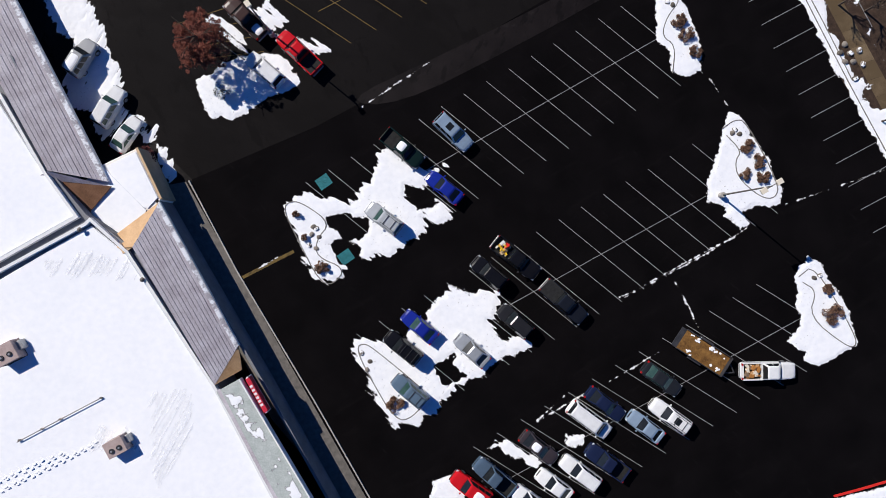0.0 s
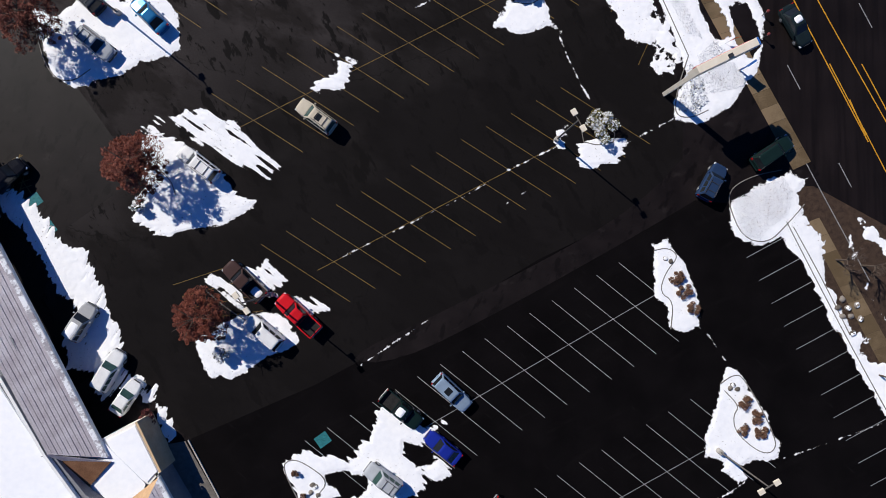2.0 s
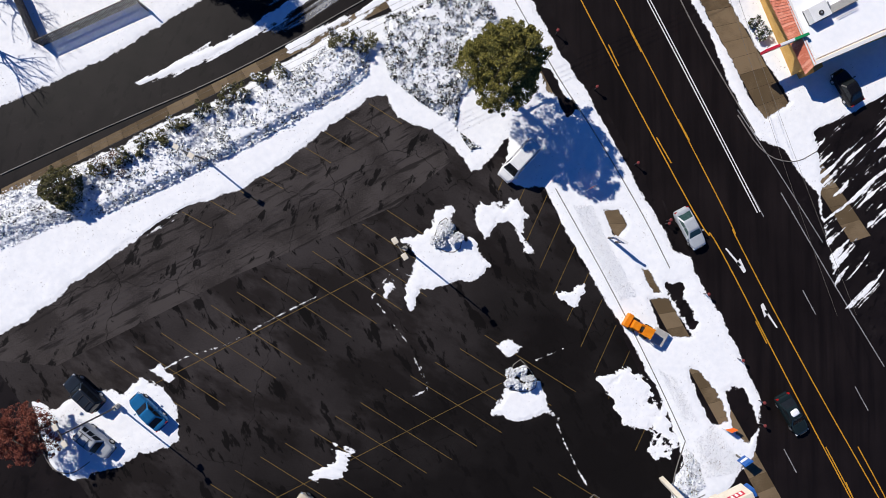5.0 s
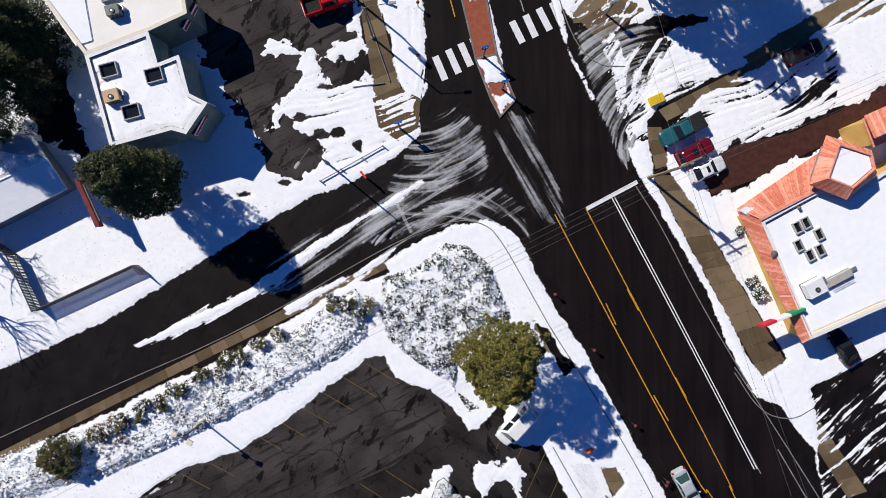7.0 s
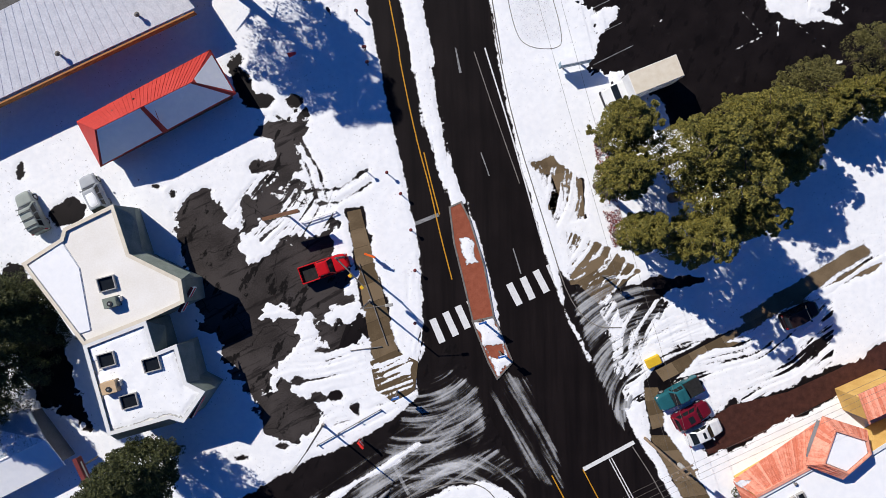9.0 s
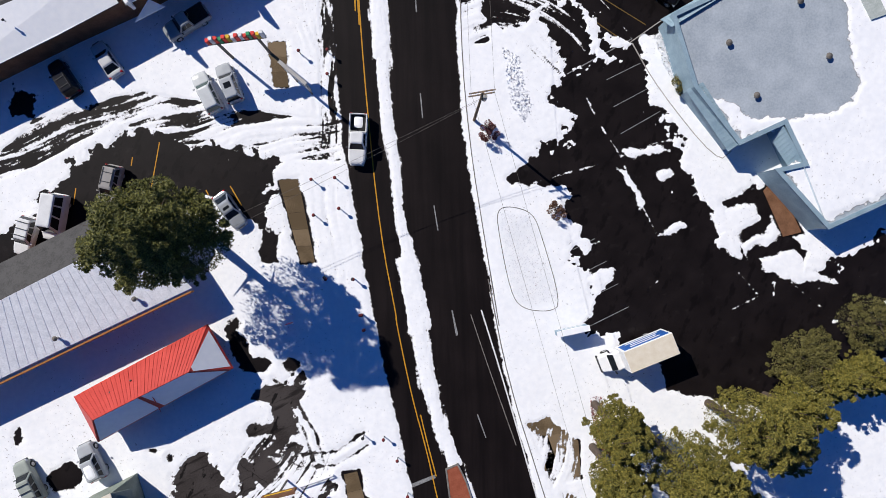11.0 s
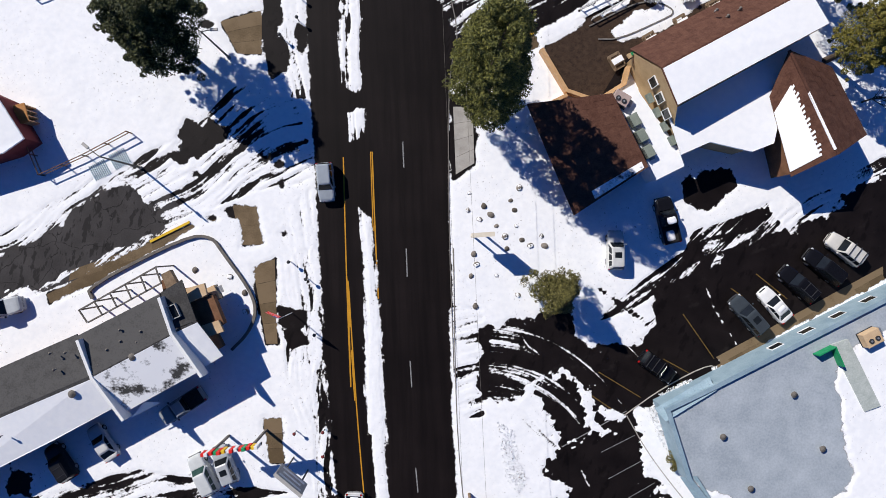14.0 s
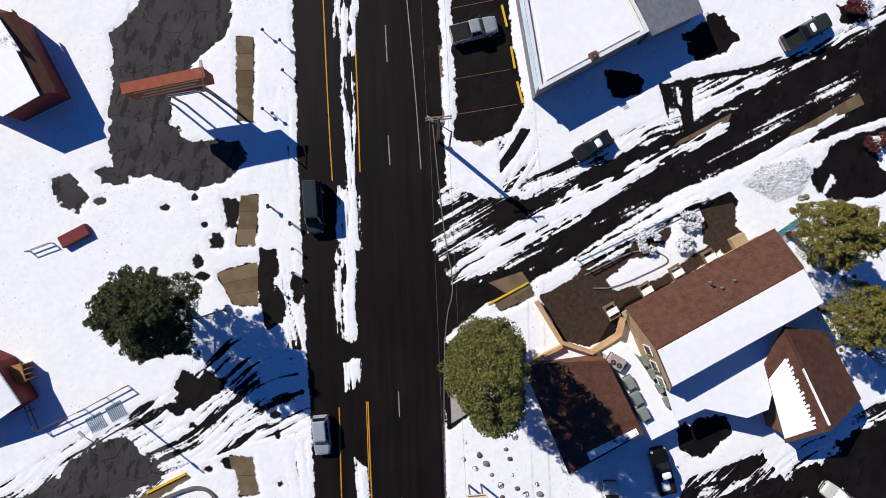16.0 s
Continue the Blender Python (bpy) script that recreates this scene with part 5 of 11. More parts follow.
# west of the main street, north of the cross street
snow_sheet("snow", "wide snow cover with tyre tracks west of the street", [[(-55.26, 80.8), (-45.74, 84.68), (-42.16, 86.3), (-33.77, 90.27), (-28.36, 93.71), (-16.9, 100.81), (-13.26, 102.82), (-8.41, 104.66), (-3.54, 107.41), (-0.8, 110.16), (-1.1, 112.9)] + [(-0.08, 115.01), (-0.5, 125.41), (-2.02, 132.73), (-3.85, 140.65), (-6.27, 152.78)] + [(-6.36, 154.65), (-8.48, 165.65), (-9.38, 176.6), (-10.57, 188.74)] + [(-10.09, 186.45), (-10.8, 198.66), (-11.86, 219.96), (-12.45, 235.12)] + [(-13.09, 252.2), (-13.98, 260.65), (-53.3, 260.2)]],
    bare=[(spot(-18.13, 141.99, 1.68, 0.82), 0.3), (spot(-15.74, 138.67, 2.24, 1.04), 0.3), (spot(-15.01, 134.98, 2.05, 0.97), 0.3), (spot(-17.96, 134.78, 1.12, 0.67), 0.3), (spot(-17.23, 130.53, 1.56, 1.68), 0.3), (spot(-20.14, 146.22, 0.82, 0.82), 0.3), (spot(-43.17, 134.17, 0.37, 0.67), 0.3), (spot(-26.96, 131.81, 0.37, 0.45), 0.3), (spot(-28.60, 132.73, 0.52, 0.26), 0.3), (spot(-14.08, 141.64, 1.04, 0.75), 0.3), (spot(-13.75, 111.66, 0.52, 0.37), 0.25), (spot(-11.72, 109.98, 0.97, 0.60), 0.25), (spot(-9.87, 110.15, 0.75, 0.45), 0.25), (spot(-7.46, 108.65, 0.52, 0.67), 0.25), (spot(-15.43, 104.78, 0.75, 0.30), 0.25), (spot(-19.86, 103.51, 0.82, 0.22), 0.25), (spot(-11.16, 115.00, 0.75, 0.19), 0.25), ([(-21.92, 114.79), (-19.37, 118.63), (-13.2, 118.67), (-15.57, 113.91), (-16.85, 110.62), (-19.93, 111.34)], 0.9), ([(-17.75, 110.44), (-15.03, 111.54), (-11.39, 109.36), (-10.66, 108.09), (-12.12, 106.44), (-15.04, 105.33), (-17.4, 106.06)], 1.0), ([(-48.4, 191.83), (-44.32, 194.22), (-39.22, 196.43), (-34.1, 201.07), (-30.69, 201.92), (-28.99, 200.01), (-27.28, 199.14), (-27.28, 197.24), (-30.02, 195.87), (-35.83, 192.97), (-38.05, 191.77), (-42.31, 190.42), (-47.73, 189.08)], 0.55), ([(-26.58, 204.84), (-23.83, 206.56), (-22.46, 208.98), (-20.06, 207.6), (-22.47, 205.53), (-25.21, 203.8)], 0.4), ([(-39.59, 189.99), (-28.66, 195.63), (-24.2, 197.65), (-23.69, 197.16), (-27.98, 194.76), (-35.5, 190.65), (-39.25, 189.02)], 0.25), (spot(-32.13, 229.85, 1.74, 0.77), 0.16), (spot(-26.52, 226.20, 0.52, 0.31), 0.16), (spot(-22.42, 224.50, 0.42, 0.31), 0.16), (spot(-19.40, 225.71, 0.83, 1.46), 0.16), (spot(-20.98, 222.61, 0.83, 0.70), 0.16), (spot(-23.04, 220.53, 0.49, 0.77), 0.16), (spot(-22.60, 218.98, 0.70, 0.42), 0.16), (spot(-15.05, 219.86, 0.63, 1.22), 0.16), (spot(-14.89, 215.37, 1.32, 2.09), 0.16), (spot(-12.47, 217.45, 0.70, 1.56), 0.16), (spot(-33.40, 226.96, 0.63, 0.42), 0.16), (spot(-23.44, 227.42, 0.28, 0.28), 0.16), (spot(-19.67, 198.77, 0.83, 0.49), 0.16), (spot(-14.23, 196.49, 0.42, 0.35), 0.16), (spot(-13.21, 187.11, 1.39, 1.39), 0.16), (spot(-21.97, 198.19, 0.49, 0.28), 0.16), (spot(-14.84, 203.95, 0.49, 0.35), 0.16), (spot(-23.67, 202.83, 0.49, 0.31), 0.16), (spot(-14.57, 201.87, 0.28, 0.49), 0.16), ([(-26.55, 126.02), (-26.96, 130.14), (-23.22, 132.81), (-21.43, 129.06), (-19.02, 124.5), (-16.6, 126.02), (-9.93, 128.46), (-9.82, 126.02), (-7.82, 121.63), (-11.77, 118.71), (-16.92, 119.64), (-19.65, 115.08), (-16.63, 108.97), (-12.39, 108.22), (-15.43, 106.22), (-17.24, 108.67), (-21.46, 115.69), (-24.46, 118.74), (-25.06, 122.38)], 1.1), ([(-20.22, 127.54), (-19.01, 131.49), (-15.38, 133.92), (-16.58, 139.38), (-13.25, 140.61), (-13.44, 135.75), (-14.17, 132.71), (-17.2, 131.49), (-19.02, 127.24)], 0.9), ([(-40, 129.95), (-37.61, 131.46), (-36.42, 130.56), (-37.03, 128.44), (-39.41, 128.44)], 0.4), ([(-21.09, 146.32), (-19.58, 144.82), (-17.18, 141.2), (-18.99, 141.19), (-20.49, 143.6)], 0.5), ([(-45.39, 124.22), (-43.01, 124.22), (-38.27, 115.14), (-35.91, 106.65), (-41.88, 110.31), (-45.41, 118.79)], 0.8),
        ([(-11.77, 117.49), (-6.91, 118.7), (-6.3, 116.26), (-9.95, 115.05)], 1.2), ([(-8.6, 130.16), (-6.9, 130.29), (-2.95, 115.02), (-5.69, 113.81)], 0.35), ([(-15.58, 161.7), (-13.34, 162), (-11.35, 152.84), (-13.05, 152.85)], 0.25), ([(-16.64, 176.59), (-14.65, 176.59), (-14.35, 171.73), (-15.92, 171.73)], 0.2), ([(-17.75, 193.03), (-15.33, 193.75), (-15.05, 184.61), (-16.26, 184.62)], 0.3), ([(-19.73, 199.54), (-17.44, 199.35), (-16.72, 195.58), (-18.66, 195.28)], 0.3), ([(-21.13, 219.23), (-16.67, 220.47), (-16.68, 215.74), (-19.52, 215.91)], 0.2), ([(-18.95, 244.59), (-17.14, 244.61), (-17.16, 235.53), (-18.85, 235.52)], 0.15), ([(-18.56, 227.64), (-16.57, 227.64), (-16.94, 222.18), (-19, 222.18)], 0.15),
        ([(-26.61, 252.08), (-19.41, 252.14), (-19.73, 244.89), (-23.34, 241.85), (-24.25, 239.43), (-26.05, 238.51), (-26.06, 235.49), (-24.27, 233.68), (-18.85, 233.4), (-17.65, 231.58), (-20.07, 229.15), (-24.28, 228.24), (-28.48, 229.74), (-32.07, 229.13), (-32.65, 234.56), (-32.04, 239.39), (-32.32, 244.81)], 0.5), ([(-33.86, 230.33), (-30.27, 230.34), (-30.28, 228.83), (-33.27, 228.82)], 0.4), ([(-38.34, 229.12), (-36.85, 229.72), (-34.77, 227.31), (-35.67, 225.8), (-37.76, 226.1)], 0.5), ([(-20.19, 227.03), (-18.86, 227.34), (-18.99, 224.3), (-20.08, 224)], 0.35), ([(-21.59, 223.39), (-20.38, 223.39), (-20.69, 221.87), (-21.77, 221.87)], 0.3), ([(-16.49, 221.68), (-14.98, 221.69), (-14.69, 216.24), (-15.6, 213.2), (-16.5, 216.23)], 0.5),
        ([(-15.41, 188.71), (-12.39, 186.91), (-11.79, 184.49), (-13.61, 183.88)], 0.5), ([(-43.62, 171.7), (-41.55, 170.5), (-41.26, 168.09), (-43.64, 168.69)], 0.6), ([(-25.1, 165.66), (-16.06, 164.43), (-16.06, 160.78), (-16.68, 155.91), (-19.09, 158.36), (-23.91, 160.8), (-25.13, 155.94), (-29.33, 158.39), (-44.9, 152.39), (-46.2, 154.2), (-41.0, 158.5), (-37.2, 163.6), (-30.5, 167.18), (-26.31, 166.27)], 1.2), ([(-17.28, 156.52), (-15.47, 155.91), (-15.47, 152.86), (-16.99, 152.87)], 0.5), ([(-24.65, 208.33), (-20.44, 207.12), (-23.46, 204.7), (-25.86, 205.3)], 0.6)],
    tracks=[([(-15.54, 239.0), (-12.22, 239.03), (-11.65, 211.11), (-14.38, 211.11)], 92, 0.85), ([(-14.28, 198.94), (-11.36, 201.37), (-10.78, 183.03), (-13.4, 183.06)], 95, 0.95), ([(-14.49, 195.98), (-10.57, 196.02), (-8.78, 169.3), (-6.37, 141.07), (-11.24, 141.1), (-13.63, 169.3)], 98, 1.2), ([(-48.43, 160.86), (-41.26, 168.09), (-29.89, 171.11), (-19.67, 169.3), (-15.45, 168.69), (-8.78, 168.08), (-8.78, 163.82), (-16.06, 164.13), (-25.1, 165.66), (-32.9, 168.08), (-41.28, 163.26)], 12, 0.3), ([(-47.95, 187.9), (-44.34, 196.35), (-35.37, 202.07), (-24.56, 207.2), (-19.13, 212.66), (-13.09, 210.85), (-10.68, 202.32), (-17.34, 201.12), (-24.58, 198.4), (-32.41, 193.27), (-38.4, 190.88)], 33, 0.4), ([(-19.64, 118.73), (-9.34, 121.15), (-0.81, 113.79), (0.41, 108.89), (-6.92, 106.48), (-16.64, 106.53), (-20.26, 110.21)], 20, 1.0), ([(-21.42, 129.66), (-17.19, 134.53), (-9.93, 132.11), (-9.93, 128.46), (-16.6, 126.02)], 60, 0.55), ([(-12.38, 194.79), (-10.26, 194.81), (-8.78, 165.65), (-10.6, 165.65)], 88, 0.5), ([(-2.03, 123.58), (0.11, 123.58), (0.41, 112.56), (-1.42, 112.57)], 80, 0.4)], paths=[([(-17.18, 140.29), (-14.47, 137.57), (-12.65, 134.54), (-11.75, 131.5)], 0.07), ([(-15.97, 140.29), (-13.38, 137.57), (-11.56, 134.54), (-10.66, 131.5)], 0.07), ([(-16.59, 133.92), (-12.96, 132.23), (-9.32, 132.42), (-6.28, 134.55)], 0.06), ([(-16.29, 132.4), (-12.96, 130.77), (-9.32, 131.02), (-5.98, 133.03)], 0.06)], ragged=0.16, grain=1.4, step=0.16)
# restaurant block east of the street
snow_sheet("snow", "snow with tyre tracks round the restaurant", [[(22.72, 105.64), (20.8, 110.24), (20.36, 113.61), (18.51, 115.43), (20.35, 117.89), (25.91, 118.54), (30.24, 121.63), (39.56, 124.16), (50.05, 128.55), (61.47, 132.36), (61.85, 68.95), (61.88, 62.69), (44.81, 62.87), (42.25, 75.33), (38.47, 80.32), (35.65, 81.57), (33.46, 85.3), (30.32, 92.72), (27.2, 98.27), (24.71, 102.57)]], bare=[([(14.21, 124.18), (15.76, 122.03), (18.85, 119.87), (19.97, 116.18), (20.59, 112.48), (22.08, 108.78), (20.41, 108.78), (17.62, 114.96), (15.14, 119.88)], 0.35), ([(20.39, 121.1), (23.79, 122.64), (26.89, 123.13), (30.0, 122.63), (24.42, 120.36), (21.32, 118.64)], 0.5), ([(34.37, 118.49), (42.47, 123.54), (48.1, 126.51), (48.8, 125.52), (43.1, 121.87), (35.62, 117.25)], 0.2), ([(23.76, 111.47), (25, 113.01), (35.84, 118.91), (36.78, 117.87), (29.64, 114.26), (26.86, 111.18), (25.81, 109.33), (25.94, 106.26), (26.94, 105.03), (30.3, 100.11), (33.18, 95.18), (39.2, 85.58), (36.58, 83.74), (35.33, 85.29), (30.69, 93.95), (27.94, 98.88), (24.71, 104.91)], 0.12), ([(29.35, 106.27), (33.38, 109.05), (39.61, 110.49), (45.23, 113.1), (50.11, 115.6), (53.37, 116.85), (53.38, 114.07), (44.62, 109.7), (35.27, 105.05), (30.91, 103.5)], 0.6), ([(36.47, 118.6), (44.56, 122.96), (50.06, 126.09), (50.07, 124.24), (39.58, 119.24)], 0.4)], tracks=[([(15.14, 122.34), (21.32, 122.64), (26.28, 120.17), (23.19, 113.7), (21.03, 110.63), (18.85, 116.18)], 62, 0.1), ([(17.61, 118.65), (21.01, 122.33), (23.18, 118.63), (21.33, 113.71), (22.58, 108.77), (20.1, 110.64)], 62, 0.15), ([(17.27, 116.04), (25.91, 119.15), (34.6, 117.98), (44.57, 121.12), (44.61, 112.48), (35.88, 108.75), (30.89, 110.58), (22.22, 109.32)], 26, 0.62), ([(42.22, 82.16), (50.25, 86.48), (61.74, 87.69), (61.88, 62.69), (44.19, 62.87)], 40, -0.45)], ragged=0.16)
# east side, between the pines and the second side street
snow_sheet("snow", "wide snow cover with bare wet parking bays", [[(65.13, 128.51), (50.51, 122.92), (26.29, 114.62), (20.1, 112.18), (17.62, 113.73), (15.15, 118.65), (12.67, 126.63), (9.28, 138.87), (7.01, 150.45)] + [(7.58, 149.38), (5.74, 158.28), (4.33, 167.47), (3.71, 176.64), (3.41, 188.83)] + [(3.64, 188.81), (3.34, 201.07), (3.34, 212.08), (7.62, 215.75), (11.91, 217.9), (16.83, 220.67), (27.31, 227.46), (34.74, 230.57), (51.45, 236.23), (66.04, 240.68)]],
    bare=[([(24.9, 145.28), (30.48, 148.96), (45.49, 146.42), (54.29, 148.87), (54.31, 144.2), (42.38, 139.3), (37.38, 136.85), (34.25, 137.31), (26.78, 139.09)], 0.45), ([(14.21, 124.18), (15.76, 122.03), (18.85, 119.87), (19.97, 116.18), (20.59, 112.48), (22.08, 108.78), (20.41, 108.78), (17.62, 114.96), (15.14, 119.88)], 0.35), ([(32.85, 159.3), (36.27, 161.14), (38.47, 159.27), (37.54, 156.18), (35.05, 154.96)], 0.5), ([(34.43, 153.41), (40.04, 155.86), (41.93, 153.98), (40.69, 150.27), (36.31, 150.92)], 0.5), ([(36.9, 160.64), (38.46, 162.62), (41.8, 156.03), (39.42, 155.43)], 0.05), ([(32.6, 183.02), (38.33, 186.08), (51.05, 192.93), (51.06, 191.43), (39.15, 185.28), (33.51, 181.89)], 0.12), ([(14.59, 217.03), (18.33, 219.1), (19.58, 216.82), (22.28, 217.15), (23.12, 215.49), (21.67, 212.26), (19.17, 211.23), (16.47, 211.86), (14.39, 215.17)], 0.12), ([(22.07, 217.15), (26.45, 218.47), (28.95, 219.92), (32.29, 222.2), (34.39, 222.61), (31.88, 220.33), (26.45, 217.02), (23.12, 215.07)], 0.15), ([(31.02, 226.55), (34.37, 228.22), (36.47, 225.94), (36.27, 223.86), (33.97, 222.2), (32.29, 223.44)], 0.15), ([(17.7, 220.87), (22.69, 223.36), (31.86, 227.67), (32.28, 226.97), (23.1, 222.53), (18.33, 219.8)], 0.40), ([(8.59, 216.22), (12.52, 218.19), (13.23, 216.75), (9.42, 215.1)], 0.15), ([(6.8, 185.7), (11.72, 187.53), (16.65, 185.68), (18.5, 183.83), (25.3, 185.04), (25.91, 190.27), (30.25, 192.3), (36.47, 195.38), (42.08, 197.24), (54.61, 202.33), (54.66, 193.03), (34.63, 185.01), (23.46, 178.26), (16.03, 182.6), (13.57, 181.38), (7.42, 178.95)], 0.7), ([(20.39, 121.1), (23.79, 122.64), (26.89, 123.13), (30.0, 122.63), (24.42, 120.36), (21.32, 118.64)], 0.5), ([(34.37, 118.49), (42.47, 123.54), (48.1, 126.51), (48.8, 125.52), (43.1, 121.87), (35.62, 117.25)], 0.2), ([(15.68, 173.48), (22.58, 176.68), (23.7, 174.53), (27.44, 165.62), (29.94, 158.83), (32.13, 155.73), (34.31, 154.18), (37.44, 151.69), (40.58, 150.43), (45.58, 152.27), (51.1, 155.66), (59.42, 158.12), (59.47, 149.4), (51.13, 149.45), (46.87, 145.74), (40.6, 143.92), (37.47, 144.56), (34.35, 140.86), (26.88, 140.3), (18.81, 145.61), (18.31, 149.32), (20.65, 151.34), (16.32, 152.59), (17.55, 155.17), (16.44, 158.25), (16, 160.4), (14.15, 161.64), (13.23, 164.09), (15.69, 167.77), (13.53, 169.31), (14.14, 171.15)], 2.0), ([(6.59, 178.47), (7.08, 185.8), (10.75, 186.43), (16.28, 188.6), (17.2, 185.24), (21.21, 182.5), (24.3, 183.44), (26.16, 184.06), (29.86, 187.15), (36.06, 192.1), (43.52, 196.46), (50.89, 200.83), (59.16, 204.61), (59.21, 195.35), (50.93, 191.58), (40.44, 186.59), (32.36, 181.94), (22.46, 176.68), (19.37, 179), (15.67, 181.87), (12.6, 180.33), (8.61, 177.99)], 1.0), ([(9.54, 161.95), (11.69, 164.4), (15.69, 163.78), (16.31, 161.63), (12, 161.21)], 0.5), ([(43.6, 229.98), (46.09, 233.69), (51.1, 234.96), (56.12, 236.84), (56.15, 230.04), (51.13, 227.85), (47.37, 227.22), (44.24, 227.83)], 0.4), ([(31.34, 225.63), (34.88, 226.56), (36.89, 221.95), (34.28, 221.32), (31.79, 222.55)], 0.35), ([(17.56, 218.54), (28.06, 224.26), (28.68, 223.47), (19.42, 217.92)], 0.5), ([(13.95, 216.66), (19.48, 220.05), (22.88, 216.4), (21.34, 214.55), (19.8, 211.6), (16.1, 211.78)], 0.3), ([(28.23, 202.15), (34.07, 203.63), (35.01, 201.66), (31.6, 199.32), (29.11, 200.12)], 0.6), ([(46.58, 200.73), (51.47, 202.9), (56, 202.28), (56.03, 196.69), (49.11, 197.32)], 1.0), ([(15.67, 181.87), (19.37, 179), (17.53, 174.83), (15.68, 173.6), (13.21, 176.66), (12.6, 179.72)], 1.6), ([(17.32, 220.65), (27.18, 226.23), (27.81, 225), (18.56, 219.44)], 0.2),
        ([(3.23, 211.43), (6.28, 211.44), (6.29, 204.11), (3.84, 202.27)], 0.3)],
    tracks=[([(15.14, 122.34), (21.32, 122.64), (26.28, 120.17), (23.19, 113.7), (21.03, 110.63), (18.85, 116.18)], 62, 0.1), ([(19.11, 186.9), (25.91, 192.43), (36.46, 199.21), (54.59, 206.05), (54.61, 201.71), (36.47, 194.89), (27.15, 189.96)], 32, 0.15), ([(15.76, 122.34), (21.32, 118.64), (33.73, 122.32), (50.49, 127.26), (65.11, 132.86), (65.14, 127.26), (50.51, 122.3), (26.29, 113.69), (20.1, 111.87), (16.39, 113.73)], 25, 0.55), ([(3.41, 188.83), (7.07, 188.24), (7.08, 176.64), (4.63, 176.64)], 10, 0.35), ([(8.3, 178.48), (14.44, 180.95), (15.68, 174.83), (15.06, 172.99)], -50, 0.35), ([(19.61, 190.59), (25.19, 186.28), (30.12, 196.75), (38.2, 199.23), (41.96, 194.93), (31.38, 191.83), (27.05, 185.67)], 45, 0.05), ([(11.44, 135.21), (13.59, 135.83), (16.98, 133.38), (17.29, 129.4), (14.21, 128.47)], 70, -0.15), ([(15.13, 127.86), (20.07, 126.02), (23.17, 123.56), (16.37, 122.34)], 55, 0.1), ([(15.14, 123.57), (18.84, 125.41), (23.17, 123.56), (18.85, 119.87)], 25, -0.1)], ragged=0.16, grain=1.8, step=0.16)
snow_sheet("snow", "scattered melting patches of snow on wet asphalt", [[(31.5, 158.21), (36.17, 159.43), (37.11, 157.57), (34.31, 155.73), (35.25, 152.63), (33.07, 154.18)], [(36.81, 153.24), (40.56, 154.46), (41.82, 152.6), (45.59, 150.59), (40.57, 150.87), (37.44, 151.69)], [(21.86, 165.01), (25.58, 165.93), (26.94, 165.0), (23.1, 164.02)], [(25.48, 156.0), (28.08, 157.35), (28.52, 156.86), (26.22, 155.32)], [(21.13, 163.04), (22.36, 163.04), (24.48, 159.46), (23.73, 158.41)], [(16.82, 151.11), (20.65, 152.08), (21.09, 150.72), (18.49, 149.81)], [(24.97, 162.54), (27.13, 163.46), (27.76, 162.23), (25.59, 161.31)]], ragged=0.4)
# north of the second side street
snow_sheet("snow", "snow with crossing tyre tracks north of the side street", [[(2.38, 260.83), (2.99, 242.61), (3.6, 228.59), (7.88, 227.26), (12.79, 227.39), (22.64, 232), (35.02, 237.27), (42.48, 241.62), (51.73, 246.3), (66.31, 252.9), (66.25, 261.56)]], bare=[([(4.21, 252.35), (9.7, 252.4), (11.92, 237.17), (10.63, 234.41), (7.27, 232.88), (4.51, 234.09)], 0.4), ([(21.08, 240.88), (24.48, 240.9), (25.1, 239.07), (22.01, 238.44)], 0.5), ([(46.21, 248.42), (48.71, 249.05), (49.97, 247.21), (46.84, 246.57)], 0.5), ([(28.79, 245.22), (33.75, 247.71), (35, 244.65), (30.66, 242.16)], 0.8)], tracks=[([(12.79, 227.39), (22.64, 232), (35.02, 237.27), (42.48, 241.62), (51.73, 246.3), (51.72, 248.46), (42.48, 243.46), (30.67, 239.71), (27.58, 236.62), (18.94, 232.3), (10.33, 229.22)], 27, 0.25), ([(26.95, 239.69), (30.67, 239.71), (31.3, 234.18), (28.2, 234.17)], 100, 0.0), ([(9.1, 234.71), (13.4, 234.73), (13.4, 228), (9.72, 227.99)], 60, 0.5)], paths=[([(28.19, 239.7), (41.23, 242.23), (46.23, 243.8)], 0.28), ([(31.3, 236.03), (39.99, 240.37), (47.48, 243.19)], 0.25), ([(28.19, 238.16), (31.3, 234.49)], 0.2)], ragged=0.35)
snow_sheet("snow", "slushy snow streaks across the side street", [[(4.21, 219.43), (7.88, 222.48), (16.48, 227.39), (25.73, 231.71), (33.78, 235.73), (34.41, 234.5), (22.65, 228.63), (13.41, 223.1), (7.27, 218.81)]], ragged=1.0, streak=30, holes=0.35)
snow_sheet("snow", "ploughed snow ridge along the side street", [[(16.49, 220.64), (27.6, 226.18), (35.04, 230.5), (41.26, 234.22), (46.25, 237.01), (46.88, 236.4), (36.92, 229.27), (28.23, 224.95), (17.11, 219.42)]], ragged=0.5, streak=28, holes=0.1)
snow_sheet("snow", "snow in a shrub corner", [[(50.03, 234.25), (53.17, 234.57), (56.31, 235.51), (63.24, 236.78), (63.29, 228.71), (53.82, 228.69), (51.3, 230.54)], [(35.67, 228.65), (38.17, 226.81), (44.41, 227.74), (45.66, 230.53), (46.29, 229.29), (43.18, 224.34), (36.94, 221.87), (35.06, 224.34)]], ragged=0.3)
